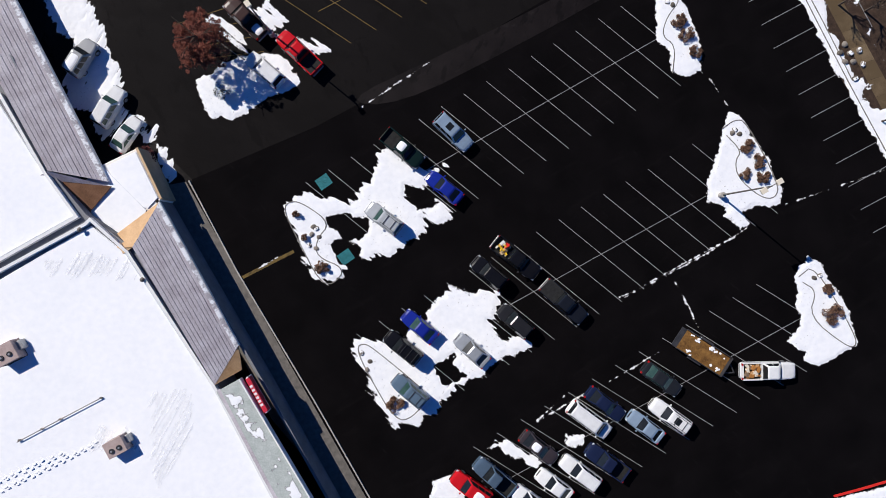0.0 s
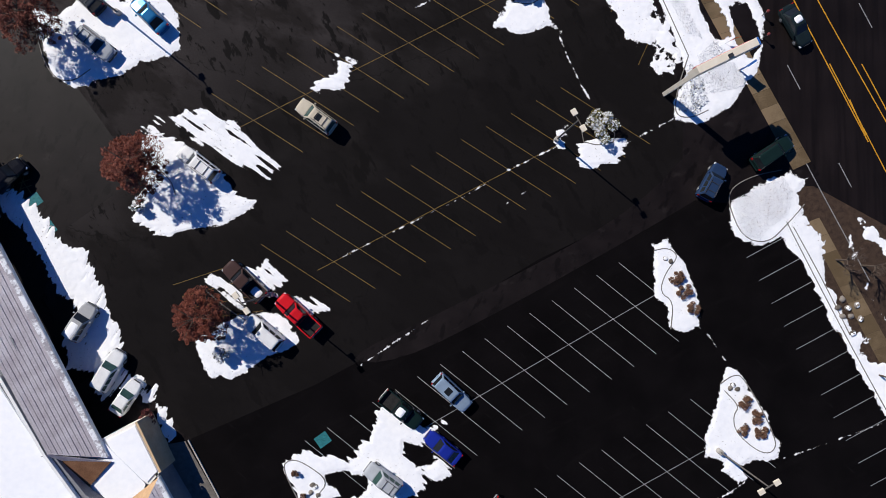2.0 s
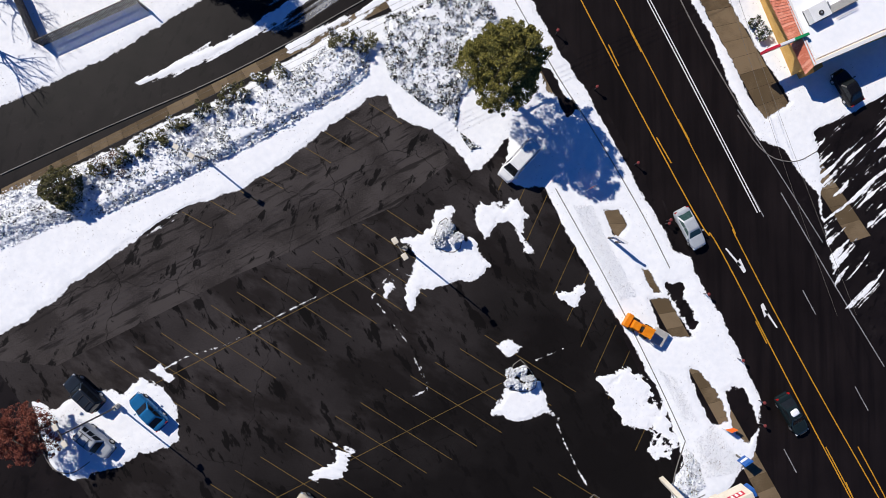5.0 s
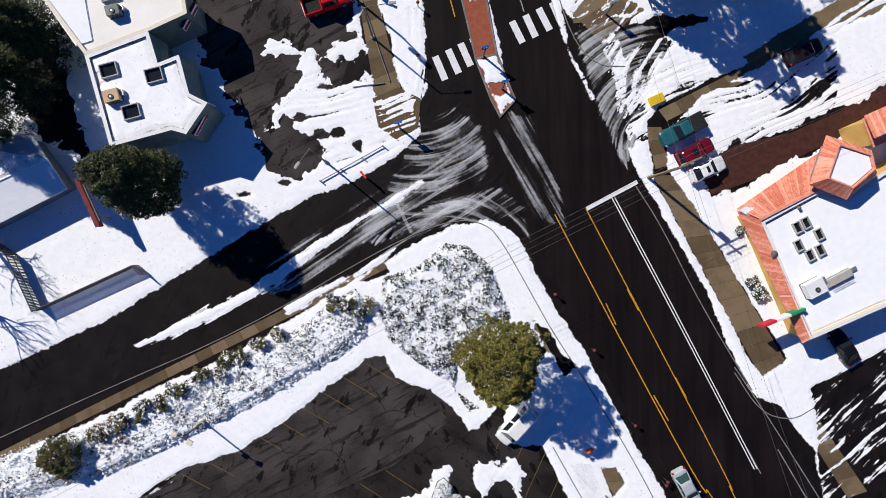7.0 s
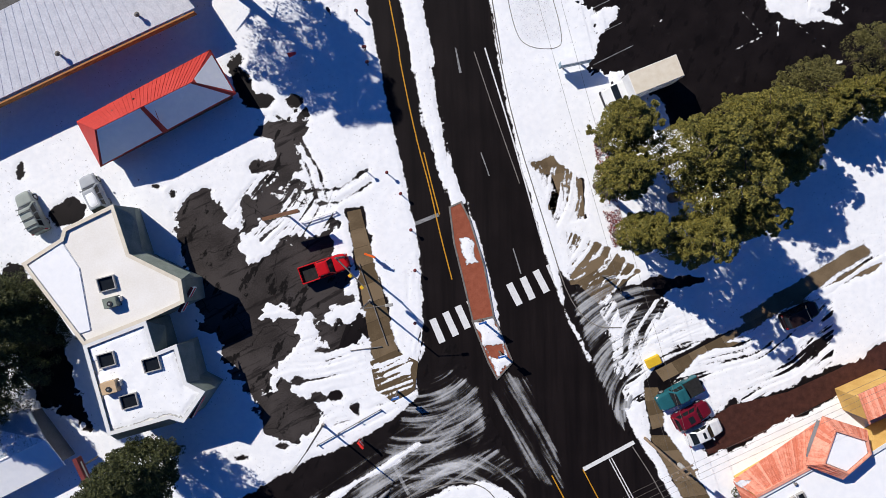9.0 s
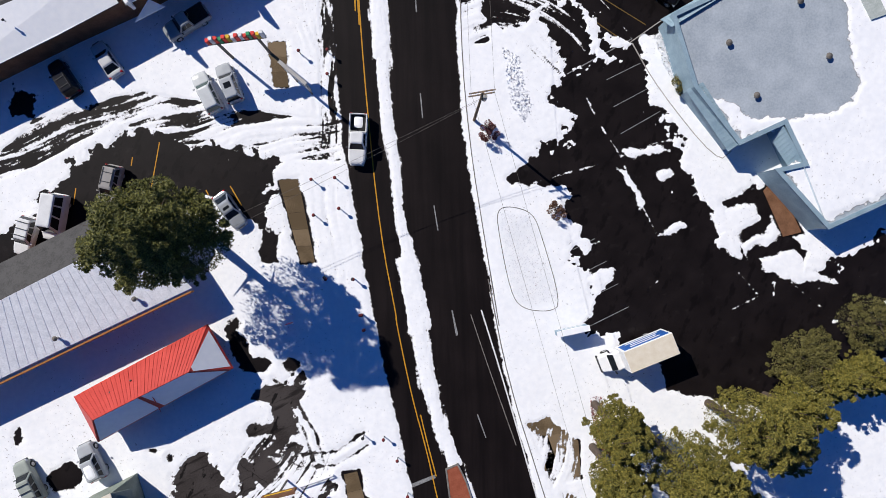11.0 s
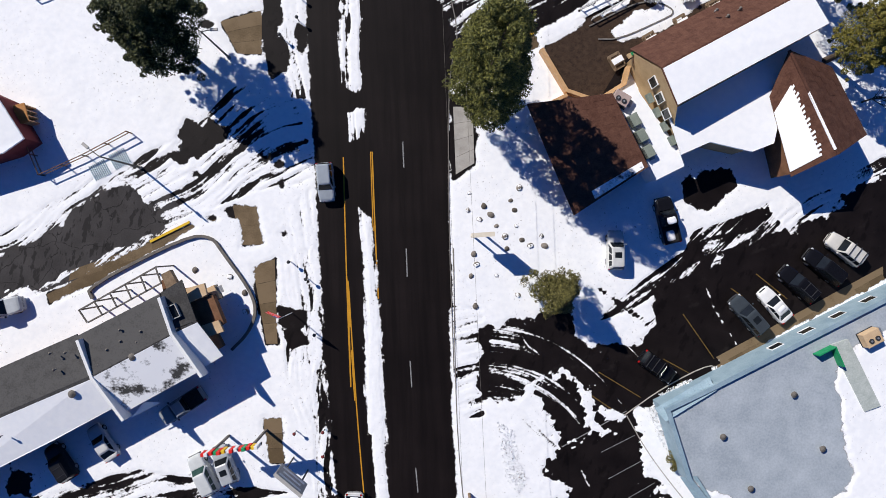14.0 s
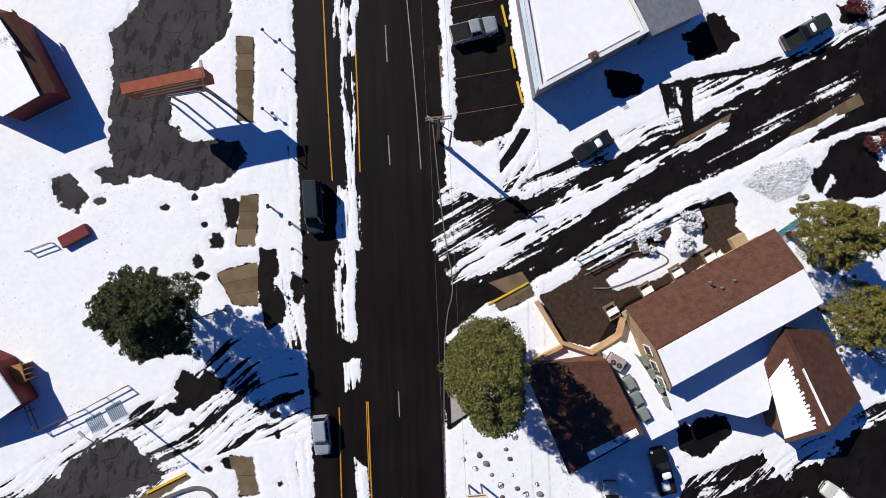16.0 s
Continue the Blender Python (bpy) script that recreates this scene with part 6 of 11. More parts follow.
# strips in the street
snow_sheet("snow", "ploughed snow strip in the middle of the street", [[(-2.93, 153.42), (-0.8, 153.43), (0.72, 144.93), (3.04, 134.58), (4.82, 130.79), (2.86, 130.54), (1.03, 135.18), (-1.29, 143.7)]] + [[(-6.02, 193.63), (-4.63, 193.64), (-3.91, 182.7), (-3.18, 170.52), (-1.79, 158.31), (0.96, 146.04), (0.04, 144.21), (-2.7, 155.86), (-4.4, 167.47), (-5.43, 179.66)]], ragged=0.3, streak=97)
snow_sheet("snow", "slushy snow strip in the middle of the street", [[(-6.16, 199.22), (-5.01, 198), (-4.22, 189.45), (-3.5, 182.1), (-3.26, 174.62), (-5.45, 174.64), (-5.63, 185.79)]], ragged=0.3, streak=95)
snow_sheet("snow", "slushy snow left between the lanes", [[(-8.43, 253.45), (-6.25, 253.47), (-6.26, 242.55), (-5.78, 230.4), (-5.55, 221.87), (-6.77, 221.87), (-7.84, 236.47)]], ragged=0.5, streak=92, holes=0.5)
snow_sheet("snow", "slushy snow left between the lanes", [[(-8.14, 228.4), (-6.14, 228.42), (-5.91, 212.62), (-7.73, 210.79)], [(-7.61, 209.58), (-5.61, 209.58), (-5.92, 206.54), (-7.25, 206.54)]], ragged=0.6, streak=92, holes=0.4)
snow_sheet("snow", "ploughed slush ribbon on the cross street", [[(-31.69, 87.29), (-27.77, 89.41), (-22.95, 91.7), (-19.33, 93.4), (-15.39, 96.13), (-12.06, 98.38), (-8.41, 100.52), (-4.76, 102.96), (-0.62, 105.22), (-0.37, 104.73), (-3.54, 102.29), (-7.2, 100.33), (-10.24, 98.26), (-12.79, 96.56), (-15.7, 94.25), (-19.33, 91.94), (-22.65, 90.37), (-27.18, 88.31), (-31.09, 86.93)], [(-15.7, 91.26), (-12.06, 93.39), (-8.42, 95.09), (-6.29, 96.31), (-3.55, 97.65), (-4.16, 96.74), (-7.2, 94.91), (-12.06, 92.17), (-15.1, 90.65)]], ragged=0.3, streak=32, step=0.12)
snow_sheet("slush", "thin grey slush smeared along the cross street", [[(-17.51, 95.83), (-8.41, 101.92), (-1.1, 107.41), (2.56, 110.48), (6.23, 109.27), (2.56, 104.37), (-1.11, 102.54), (-7.2, 98.26), (-13.28, 94.0), (-16.91, 92.79)], [(-7.2, 95.82), (0.11, 101.32), (7.46, 104.38), (10.53, 101.94), (7.46, 100.71), (1.34, 100.1), (-3.55, 97.65)]], streak=33, film=-0.1, ragged=0.4, step=0.13)
snow_sheet("slush", "thin slush drawn round by turning wheels on the junction", [[(-4.15, 104.36), (-1.1, 110.16), (2.56, 112.91), (5.62, 110.79), (6.23, 106.21), (4.39, 102.54), (0.11, 100.1), (-3.55, 100.09)]], swirl=(-1.41, 117.16), film=-0.08, ragged=0.5, step=0.12)
snow_sheet("slush", "thin slush drawn round by turning wheels on the junction", [[(-7.2, 98.26), (0.11, 101.93), (5.62, 103.46), (10.22, 100.71), (11.76, 95.2), (9, 95.81), (6.23, 100.41), (1.34, 101.01), (-4.76, 98.26)]], swirl=(1.95, 92.76), film=-0.05, ragged=0.5, step=0.12)
snow_sheet("slush", "thin slush smeared along the street", [[(6.84, 112.93), (10.82, 111.73), (13.9, 104.39), (14.83, 100.11), (11.76, 101.33), (8.68, 106.83)]], streak=-60, film=-0.22, ragged=0.5, step=0.12)
snow_sheet("slush", "thin slush drawn into the parking mouth by wheels", [[(16.04, 120.92), (20.34, 122.79), (25.91, 120.99), (29.01, 117.94), (24.07, 113.01), (21.61, 106.25), (20.06, 108.7), (17.89, 114.82)]], swirl=(26.25, 108.41), film=0.02, ragged=0.5, step=0.12)
snow_sheet("slush", "thin slush drawn across the mouth of the side street", [[(2.99, 228.59), (10.33, 230.44), (17.09, 228.62), (17.1, 223.1), (10.34, 220.03), (4.21, 218.2), (2.38, 221.87)]], streak=30, film=-0.15, material=SNOW_GROUND, ragged=0.5, step=0.12)
snow_sheet("slush", "thin slush left by wheels on the side street", [[(7.88, 220.04), (16.48, 224.94), (35.03, 234.19), (51.74, 242.9), (60.03, 246.05), (60.05, 242.34), (51.76, 239.2), (36.91, 231.12), (22.65, 224.33), (13.41, 219.42)]], streak=27, film=-0.32, ragged=0.4, material=SNOW_GROUND)
snow_sheet("slush", "drawn-out slush where wheels cross the lot", [[(7.69, 178.48), (8.3, 185.81), (16.89, 188.3), (26.77, 184.06), (22.46, 176.68), (15.68, 173.6), (11.99, 177.27)]], swirl=(7.08, 168.08), film=-0.3, ragged=0.5, material=SNOW_GROUND)


def snow_crack(*runs):
    """Snow left in cracks and seams of the asphalt: thin broken ribbons."""
    for p in runs:
        q = [Vector(v) for v in p]
        left, right = [], []
        for i in range(len(q)):
            d = (q[min(i + 1, len(q) - 1)] - q[max(i - 1, 0)]).normalized()
            k = Vector((-d.y, d.x)) * 0.05
            left.append(tuple(q[i] + k))
            right.append(tuple(q[i] - k))
        snow_sheet("crack_snow", "thin broken line of snow in an asphalt seam", [left + right[::-1]], ragged=0.12, grain=0.7, holes=0.42, step=0.09, depth=0.02, material=SNOW_GROUND)


snow_crack([(13.56, 50.97), (14.8, 47.91), (16.34, 44.84), (17.46, 43.11)], [(13.57, 38.7), (8.35, 36.13), (3.44, 33.21), (-3.91, 29.57), (-10, 26.54)], [(-1.45, 66.2), (-3.89, 67.41), (-6.32, 64.35), (-2.67, 59.5), (-1.45, 57.07), (-0.23, 54.02)], [(10.19, 33.79), (7.73, 32.27)], [(-2.07, 53.41), (-0.23, 54.32), (-1.15, 57.07)], [(-28.98, 56.39), (-26.27, 57.91), (-22.06, 59.14), (-16.62, 62.19), (-12.39, 64.33)], [(14.47, 58.64), (11.4, 57.4)], [(20.99, 38.98), (26.25, 41.74)])
snow_crack([(29.95, 18.2), (32.13, 15.14)], [(32.8, 0.97), (29.69, -0.57), (23.49, -3.95), (20.4, -5.79)], [(49.53, 8.41), (43.39, 6.23), (38.4, 4.56)], [(14.24, -16.24), (11.16, -18.99)], [(-7.81, 14.96), (-0.5, 19.86)], [(-20.55, -3.42), (-16.31, -0.86)])
snow_crack([(20.09, -5.61), (22.87, -4.44), (25.35, -3.15), (29.07, -1.18), (32.49, 0.85), (34.97, 2.52)], [(11.16, -19.11), (15.47, -16.55), (18.56, -15.03), (21.03, -13.62), (24.75, -11.35)], [(26.28, -3.96), (27.84, -6.73), (28.78, -8.89)])
snow_crack([(17.53, 171.46), (18.77, 168.7), (21.56, 164.39), (23.11, 160.7), (25.6, 155.76)], [(21.56, 164.39), (24.34, 165.62), (27.13, 166.23)], [(12, 161.46), (15.69, 162.56), (19.09, 163.47)], [(25.6, 155.76), (28.39, 156.98)], [(23.75, 148.98), (25.92, 151.13)], [(33.71, 147.68), (36.83, 149.21), (34.32, 152.01)], [(40.26, 150.75), (43.72, 147.93)], [(31.41, 190.84), (32.34, 188.39), (34.84, 184.41)], [(10.75, 186.43), (11.98, 184.3), (13.21, 183.39)])

# buildings
def roof_panels(parent, low_a, low_b, high_a, high_b, z_low, z_high, count, material, name="roof_panel", rib=0.05, thick=0.06, cols=1, z_low_b=None, z_high_b=None, level=False):
    """A slope of metal pans, tiles or shingle courses between its eave and its upper edge, piece by piece."""
    zlb, zhb = z_low if z_low_b is None else z_low_b, z_high if z_high_b is None else z_high_b
    la, lb, ha, hb = Vector((*low_a, z_low)), Vector((*low_b, zlb)), Vector((*high_a, z_high)), Vector((*high_b, zhb))
    for i in range(count):
        for j in range(cols):
            a, b = i / count, (i + 1) / count
            s, t = j / cols, (j + 1) / cols
            p = lambda u, v: la.lerp(lb, u).lerp(ha.lerp(hb, u), v)
            lift = Vector((0, 0, 0.02 * ((i + j) % 2)))
            bm = bmesh.new()
            q = [p(a, s), p(b, s), p(b, t), p(a, t)]
            sheet(bm, [v + lift for v in q], thick)
            if rib:
                e = p(a + (b - a) * 0.12, s), p(a + (b - a) * 0.12, t)
                if level:
                    w = s + (t - s) * 0.16
                    sheet(bm, [v + Vector((0, 0, rib)) for v in (q[0], q[1], p(b, w), p(a, w))], rib)
                    part(name, bm, material, parent)
                    continue
                sheet(bm, [q[0] + Vector((0, 0, rib)), e[0] + Vector((0, 0, rib)), e[1] + Vector((0, 0, rib)), q[3] + Vector((0, 0, rib))], rib)
            part(name, bm, material, parent)


def slope(parent, corners, heights, material, name="roof", thick=0.12, label=""):
    return part(name, sheet(bmesh.new(), [(x, y, h) for (x, y), h in zip(corners, heights)], thick), material, parent, label)


def block(name, label, outline, high, wall, roof, parapet=0.25, coping=None, category="building", pier=0.25):
    """A flat-roofed building: walls, a deck below the parapet, a coping on it."""
    top = thing(name, label, category, kind="")
    part("wall", ring(bmesh.new(), outline, pier, -0.2, high), wall, top)
    part("roof", prism(bmesh.new(), inset(outline, pier - 0.01), high - parapet - 0.25, high - parapet), roof, top)
    if coping:
        part("coping", ring(bmesh.new(), inset(outline, -0.06), pier + 0.12, high + 0.003, high + 0.06), coping, top)
    return top


def window(parent, a, b, z0, z1, frame_mat=None, out=0.04):
    """A window on the wall from a to b (plan), as frame, pane and sill, standing a little proud."""
    w = new("window", None)
    w.parent = parent
    f = part("window_frame", band([a, b], 0.08 + out, z0, z1), frame_mat or TRIM_WHITE, w)
    k = (Vector(b) - Vector(a)).normalized() * 0.07
    part("pane", band([tuple(Vector(a) + k), tuple(Vector(b) - k)], 0.1 + out, z0 + 0.07, z1 - 0.07), GLASS_DARK, w)
    part("window_sill", band([a, b], 0.18 + out, z0 - 0.05, z0 - 0.003), frame_mat or TRIM_WHITE, w)


def windows(parent, a, b, count, z0, z1, share=0.6, frame_mat=None):
    a, b = Vector(a), Vector(b)
    for i in range(count):
        window(parent, tuple(a.lerp(b, (i + 0.5 - share / 2) / count)), tuple(a.lerp(b, (i + 0.5 + share / 2) / count)), z0, z1, frame_mat)


def roof_snow(outline, z, label="snow lying on a flat roof", bare=(), depth=0.09, ragged=0.12, holes=0.0, paths=(), streak=None):
    """Snow on a flat roof: a clean slab with softened rims, or a ragged sheet where it has melted."""
    if bare or holes or paths or ragged > 0.2:
        return snow_sheet("roof_snow", label, [outline], bare=bare, depth=depth, ragged=ragged, holes=holes, base=z, paths=paths, step=0.16, streak=streak)
    bm = prism(bmesh.new(), outline, z, z + depth)
    top = [e for e in bm.edges if all(v.co.z > z + depth * 0.5 for v in e.verts)]
    bmesh.ops.bevel(bm, geom=top, offset=depth * 0.6, segments=2, affect="EDGES")
    return tagged(part("roof_snow", bm, SNOW, None), label, "snow", "", "stuff")


def slope_snow(parent, corners, heights, material=None, up=0.05):
    """A blanket of snow on a roof slope, following the slope's own corners."""
    return part("roof_snow", sheet(bmesh.new(), [(x, y, h + up) for (x, y), h in zip(corners, heights)], up * 0.9), material or SNOW, parent)


def slope_part(la, lb, ha, hb, zl, zh, u0, u1, v0, v1):
    """Corners and heights of a part of a slope, by shares along and up it."""
    la, lb, ha, hb = Vector(la), Vector(lb), Vector(ha), Vector(hb)
    out = [la.lerp(lb, u).lerp(ha.lerp(hb, u), v) for u, v in ((u0, v0), (u1, v0), (u1, v1), (u0, v1))]
    return [tuple(p) for p in out], [zl + (zh - zl) * v for v in (v0, v0, v1, v1)]


def rooftop_unit(x, y, z, turn=0.0, sx=1.7, sy=1.2, sz=1.0, material=None, fans=2, label="grey rooftop air unit with round fans"):
    """A rooftop air handler: cabinet, base rail, fans with guards, side louvres."""
    t = thing("rooftop_unit", label, "air conditioner", x, y, z, turn)
    part("base_rail", boxed(0, 0, 0, sx * 1.04, sy * 1.04, 0.12), TRIM_DARK, t)
    part("cabinet", boxed(0, 0, 0.121, sx, sy, sz - 0.12, bevel=0.03), material or HVAC_GREY, t)
    for i in range(fans):
        fx = (i - (fans - 1) / 2) * sx * 0.4
        bm = bmesh.new()
        rod(bm, (fx, -sy * 0.12, sz), (fx, -sy * 0.12, sz + 0.08), 0.26, 0.26, 16)
        fan = part("fan", bm, TRIM_DARK, t)
        bm = bmesh.new()
        rod(bm, (fx, -sy * 0.12, sz + 0.08), (fx, -sy * 0.12, sz + 0.11), 0.1, 0.1, 10)
        part("hub", bm, STEEL, fan)
    for i in range(4):
        part("louvre", boxed(0, -sy / 2 - 0.015, 0.25 + i * 0.17, sx * 0.8, 0.03, 0.05), TRIM_DARK, t)
    part("duct", boxed(sx * 0.62, sy * 0.1, 0.0, sx * 0.24, sy * 0.5, sz * 0.6, bevel=0.03), STEEL, t)
    return t


def vent(x, y, z, r=0.14, h=0.45, label="small metal roof vent with a rain cap"):
    t = thing("roof_vent", label, "roof vent", x, y, z, group="roof vents")
    part("stack", rod(bmesh.new(), (0, 0, 0), (0, 0, h), r * 0.6), STEEL, t)
    part("cap", rod(bmesh.new(), (0, 0, h), (0, 0, h + 0.14), r * 1.25, r * 0.3, 12), POLE_GREY, t)
    return t


def skylight(x, y, z, turn, sx=1.3, sy=0.9):
    t = thing("skylight", "dark glazed roof hatch with a metal curb", "skylight", x, y, z, turn, "roof skylights")
    part("curb", ring(bmesh.new(), [(-sx / 2, -sy / 2), (sx / 2, -sy / 2), (sx / 2, sy / 2), (-sx / 2, sy / 2)], 0.09, 0, 0.35), HVAC_GREY, t)
    part("pane", boxed(0, 0, 0.02, sx - 0.19, sy - 0.19, 0.1), GLASS_DARK, t)
    return t


# the long shop building beside the south lot
shops = thing("shop_building", "long snow-roofed shop building with mauve metal canopies", "shop building")
part("wall", prism(bmesh.new(), [(-53.5, 27.95), (-41.55, 18.65), (-38.03, 7.56), (-34.47, 3.11), (-29.78, -0.24), (-21.22, -14.26), (-16.22, -25.1), (-3.87, -48.36), (-53.94, -47.59)], -0.2, 4.2), WALL_GREY, shops)
part("parapet", ring(bmesh.new(), [(-52.89, 21.85), (-42.47, 15.01), (-38.12, 7.27), (-34.95, 2.83), (-53.06, -7.43)], 0.3, 4.201, 4.6), TRIM_WHITE, shops)
part("parapet", ring(bmesh.new(), [(-53.06, -7.99), (-34.41, 2.27), (-33.85, 2.83), (-30.12, -0.51), (-21.4, -14.23), (-3.86, -47.98), (-53.29, -47.22)], 0.3, 4.201, 4.62), TRIM_WHITE, shops)
roof_panels(shops, (-45.43, 31.44), (-32.81, 6.48), (-48.78, 27.78), (-37.79, 7.39), 3.3, 4.8, 7, ROOF_LILAC, cols=11, level=True)
roof_panels(shops, (-27.74, 4.44), (-19.83, -10.09), (-29.61, -0.12), (-21.61, -13.7), 3.3, 4.8, 5, ROOF_LILAC, cols=11, level=True)
slope_snow(shops, *slope_part((-45.43, 31.44), (-32.81, 6.48), (-48.78, 27.78), (-37.79, 7.39), 3.3, 4.8, 0, 1, 0.0, 0.1), SNOWY_PANS, 0.08)
slope_snow(shops, *slope_part((-27.74, 4.44), (-19.83, -10.09), (-29.61, -0.12), (-21.61, -13.7), 3.3, 4.8, 0, 1, 0.0, 0.1), SNOWY_PANS, 0.08)
roof_panels(shops, (-53.0, 46.4), (-45.43, 31.44), (-56.4, 42.7), (-48.78, 27.78), 3.3, 5.2, 5, ROOF_LILAC, cols=11, level=True)
part("wall", prism(bmesh.new(), [(-53.6, 45.9), (-46.0, 31.0), (-49.2, 27.2), (-57.0, 42.3)], -0.2, 3.2), WALL_GREY, shops)
part("fascia", band([(-45.51, 31.5), (-32.87, 6.49)], 0.2, 2.95, 3.32), TRIM_WHITE, shops)
part("fascia", band([(-27.79, 4.45), (-19.87, -10.11)], 0.2, 2.95, 3.32), TRIM_WHITE, shops)
slope(shops, [(-27.74, 4.44), (-29.61, -0.12), (-33.77, -0.24)], [3.3, 4.8, 3.6], ROOF_RUST, "gable_cheek")
slope(shops, [(-33.5, -0.24), (-29.75, -0.23), (-33, -1.95)], [3.5, 4.75, 3.4], ROOF_TAN, "gable_cheek")
slope(shops, [(-19.83, -10.09), (-21.61, -13.7), (-19.46, -12.54)], [3.3, 4.8, 3.4], ROOF_RUST, "gable_cheek")
slope(shops, [(-41.28, 6.11), (-37.87, 7.35), (-32.59, 6.02), (-36.73, 6.4)], [3.4, 4.7, 3.3, 3.9], ROOF_LILAC, "gable_cheek")
# cheek turned from the sun: its shade is put in as dark brown
slope(shops, [(-37.07, 6.46), (-32.53, 6.02), (-35.25, 2.9)], [3.9, 3.3, 3.2], WALL_BROWN, "gable_cheek")
part("canopy", prism(bmesh.new(), [(-21.53, -14.4), (-19.28, -13.16), (-11.85, -25.83), (-3.9, -39.64), (-7.32, -39.59)], 4.2, 4.65), ROOF_GREEN, shops)
part("canopy_edge", band([(-19.24, -13.13), (-11.82, -25.78), (-3.89, -39.56)], 0.15, 4.1, 4.8), TRIM_WHITE, shops)
part("rail", band([(-21.32, -14.18), (-16.68, -23.16), (-8.33, -38.42)], 0.35, 4.2, 4.66), ROOF_LILAC, shops)
part("entry_roof", prism(bmesh.new(), [(-33.67, 8.23), (-30.15, 9.96), (-27.72, 4.92), (-28.86, 3.49), (-31.7, 4.34)], -0.2, 2.9), ROOF_CREAM, shops)
part("entry_snow", prism(bmesh.new(), [(-37.11, 5.75), (-33.27, 7.76), (-29.2, 3.65), (-30.35, -0.13), (-34.75, 2.73)], 2.5, 3.05), SNOW, shops)
part("entry_wall", band([(-30.15, 9.96), (-27.72, 4.81)], 0.25, -0.2, 3.05), ROOF_TAN, shops)
part("front_wall", band([(-30.03, 7.87), (-17.39, -14.24), (-4.01, -38.4)], 0.3, -0.2, 2.9), WALL_GREY, shops)
# pale slab set dark grey: the canopy's shade is put into its colour
part("porch_slab", prism(bmesh.new(), [(-29.25, 6.4), (-26.55, 6.89), (-13, -17.15), (-6.93, -27.9), (-7.85, -30.22), (-17.55, -18.53)], -0.2, 0.1), POLE_GREY, shops)
part("porch_edge", band([(-26.25, 7.01), (-21.15, -2.69), (-12.7, -17.03), (-6.62, -27.78)], 0.14, -0.2, 0.15), CONCRETE, shops)
roof_snow([(-52.41, 20.77), (-42.9, 14.19), (-38.54, 7.27), (-35.54, 2.99), (-52.56, -6.61)], 4.22)
roof_snow([(-52.57, -9.11), (-34.44, 1.71), (-33.89, 1.99), (-30.48, -0.79), (-21.87, -14.24), (-4.43, -47.74), (-52.79, -47)], 4.22)
roof_snow([(-33.21, 8.12), (-30.26, 9.61), (-28, 4.92), (-29.03, 3.77), (-31.41, 4.57)], 2.92)
roof_snow([(-20.84, -14.39), (-19.43, -14.39), (-16.91, -18.38), (-12.68, -25.23), (-14.1, -26.36), (-16.91, -20.65)], 4.66, "thin melting snow on a membrane canopy", holes=0.55, depth=0.05)
rooftop_unit(*(-31.1, -19.63), 4.2, 28, 2.0, 1.6, 1.1, HVAC_PINK)
rooftop_unit(*(-41.56, -10.44), 4.2, 28, 2.2, 1.9, 1.2, HVAC_PINK)
for q in ((-34.75, 1.6), (-28.69, -3.31)):
    vent(*q, 4.3, 0.2)
snow_sheet("slush", "grey melt stains on the snowy shop roof", [[(-27.94, -14.82), (-24.6, -14.27), (-24.17, -18.21), (-26.02, -22.14), (-27.42, -23.93), (-28.07, -20.44)], [(-38.41, -1.63), (-33.99, -0.68), (-30.12, -1.8), (-29.46, -3.15), (-34.55, -2.58), (-37.87, -2.92)], [(-34.07, -20.12), (-32.95, -18.16), (-30.18, -18.46), (-29.07, -20.43), (-31.85, -19.85)]], base=4.33, depth=0.03, film=-0.05, ragged=0.6, streak=60)
bm, rnd = bmesh.new(), random.Random(4)
for p, q, n in ((Vector((-42.65, -24.15)), Vector((-33.07, -19.4)), 26), (Vector((-42.92, -23.25)), Vector((-36.28, -20.39)), 17)):
    for k in range(n):
        m = p.lerp(q, k / n)
        box(bm, m.x + rnd.uniform(-0.12, 0.12), m.y + (0.14 if k % 2 else -0.14), 4.3, 0.34, 0.15, 0.12, 30 + rnd.uniform(-15, 15), 0.03)
tagged(part("footprints", bm, SNOW, None), "trodden footprints across the snowy shop roof", "snow", "", "stuff")
pipe = thing("roof_pipe", "thin pipe run on blocks across the snowy roof", "pipe")
part("pipe", rod(bmesh.new(), (*(-41.09, -19.33), 4.5), (*(-32.93, -15.02), 4.5), 0.04), POLE_GREY, pipe)
for q in ((-40.93, -19.16), (-38.72, -18.06), (-36.96, -17.12), (-32.93, -15.02)):
    part("block", boxed(q[0], q[1], 4.25, 0.25, 0.15, 0.22), POLE_GREY, pipe)
store_sign = thing("wall_sign", "red store sign with white bars over the canopy", "sign", *(-17.65, -14.81), 3.4, -61)
part("board", boxed(0, 0, 0, 3.9, 0.3, 1.0, bevel=0.05), SIGN_RED, store_sign)
part("frame", boxed(0, 0.02, -0.06, 4.05, 0.22, 1.12), TRIM_WHITE, store_sign)
part("top_panel", boxed(0, 0.05, 1.062, 3.8, 0.45, 0.06), SIGN_RED, store_sign)
for i in range(6):
    part("bar", boxed(-1.0 + i * 0.42, 0.02, 1.123, 0.26, 0.3, 0.02), TRIM_WHITE, store_sign)

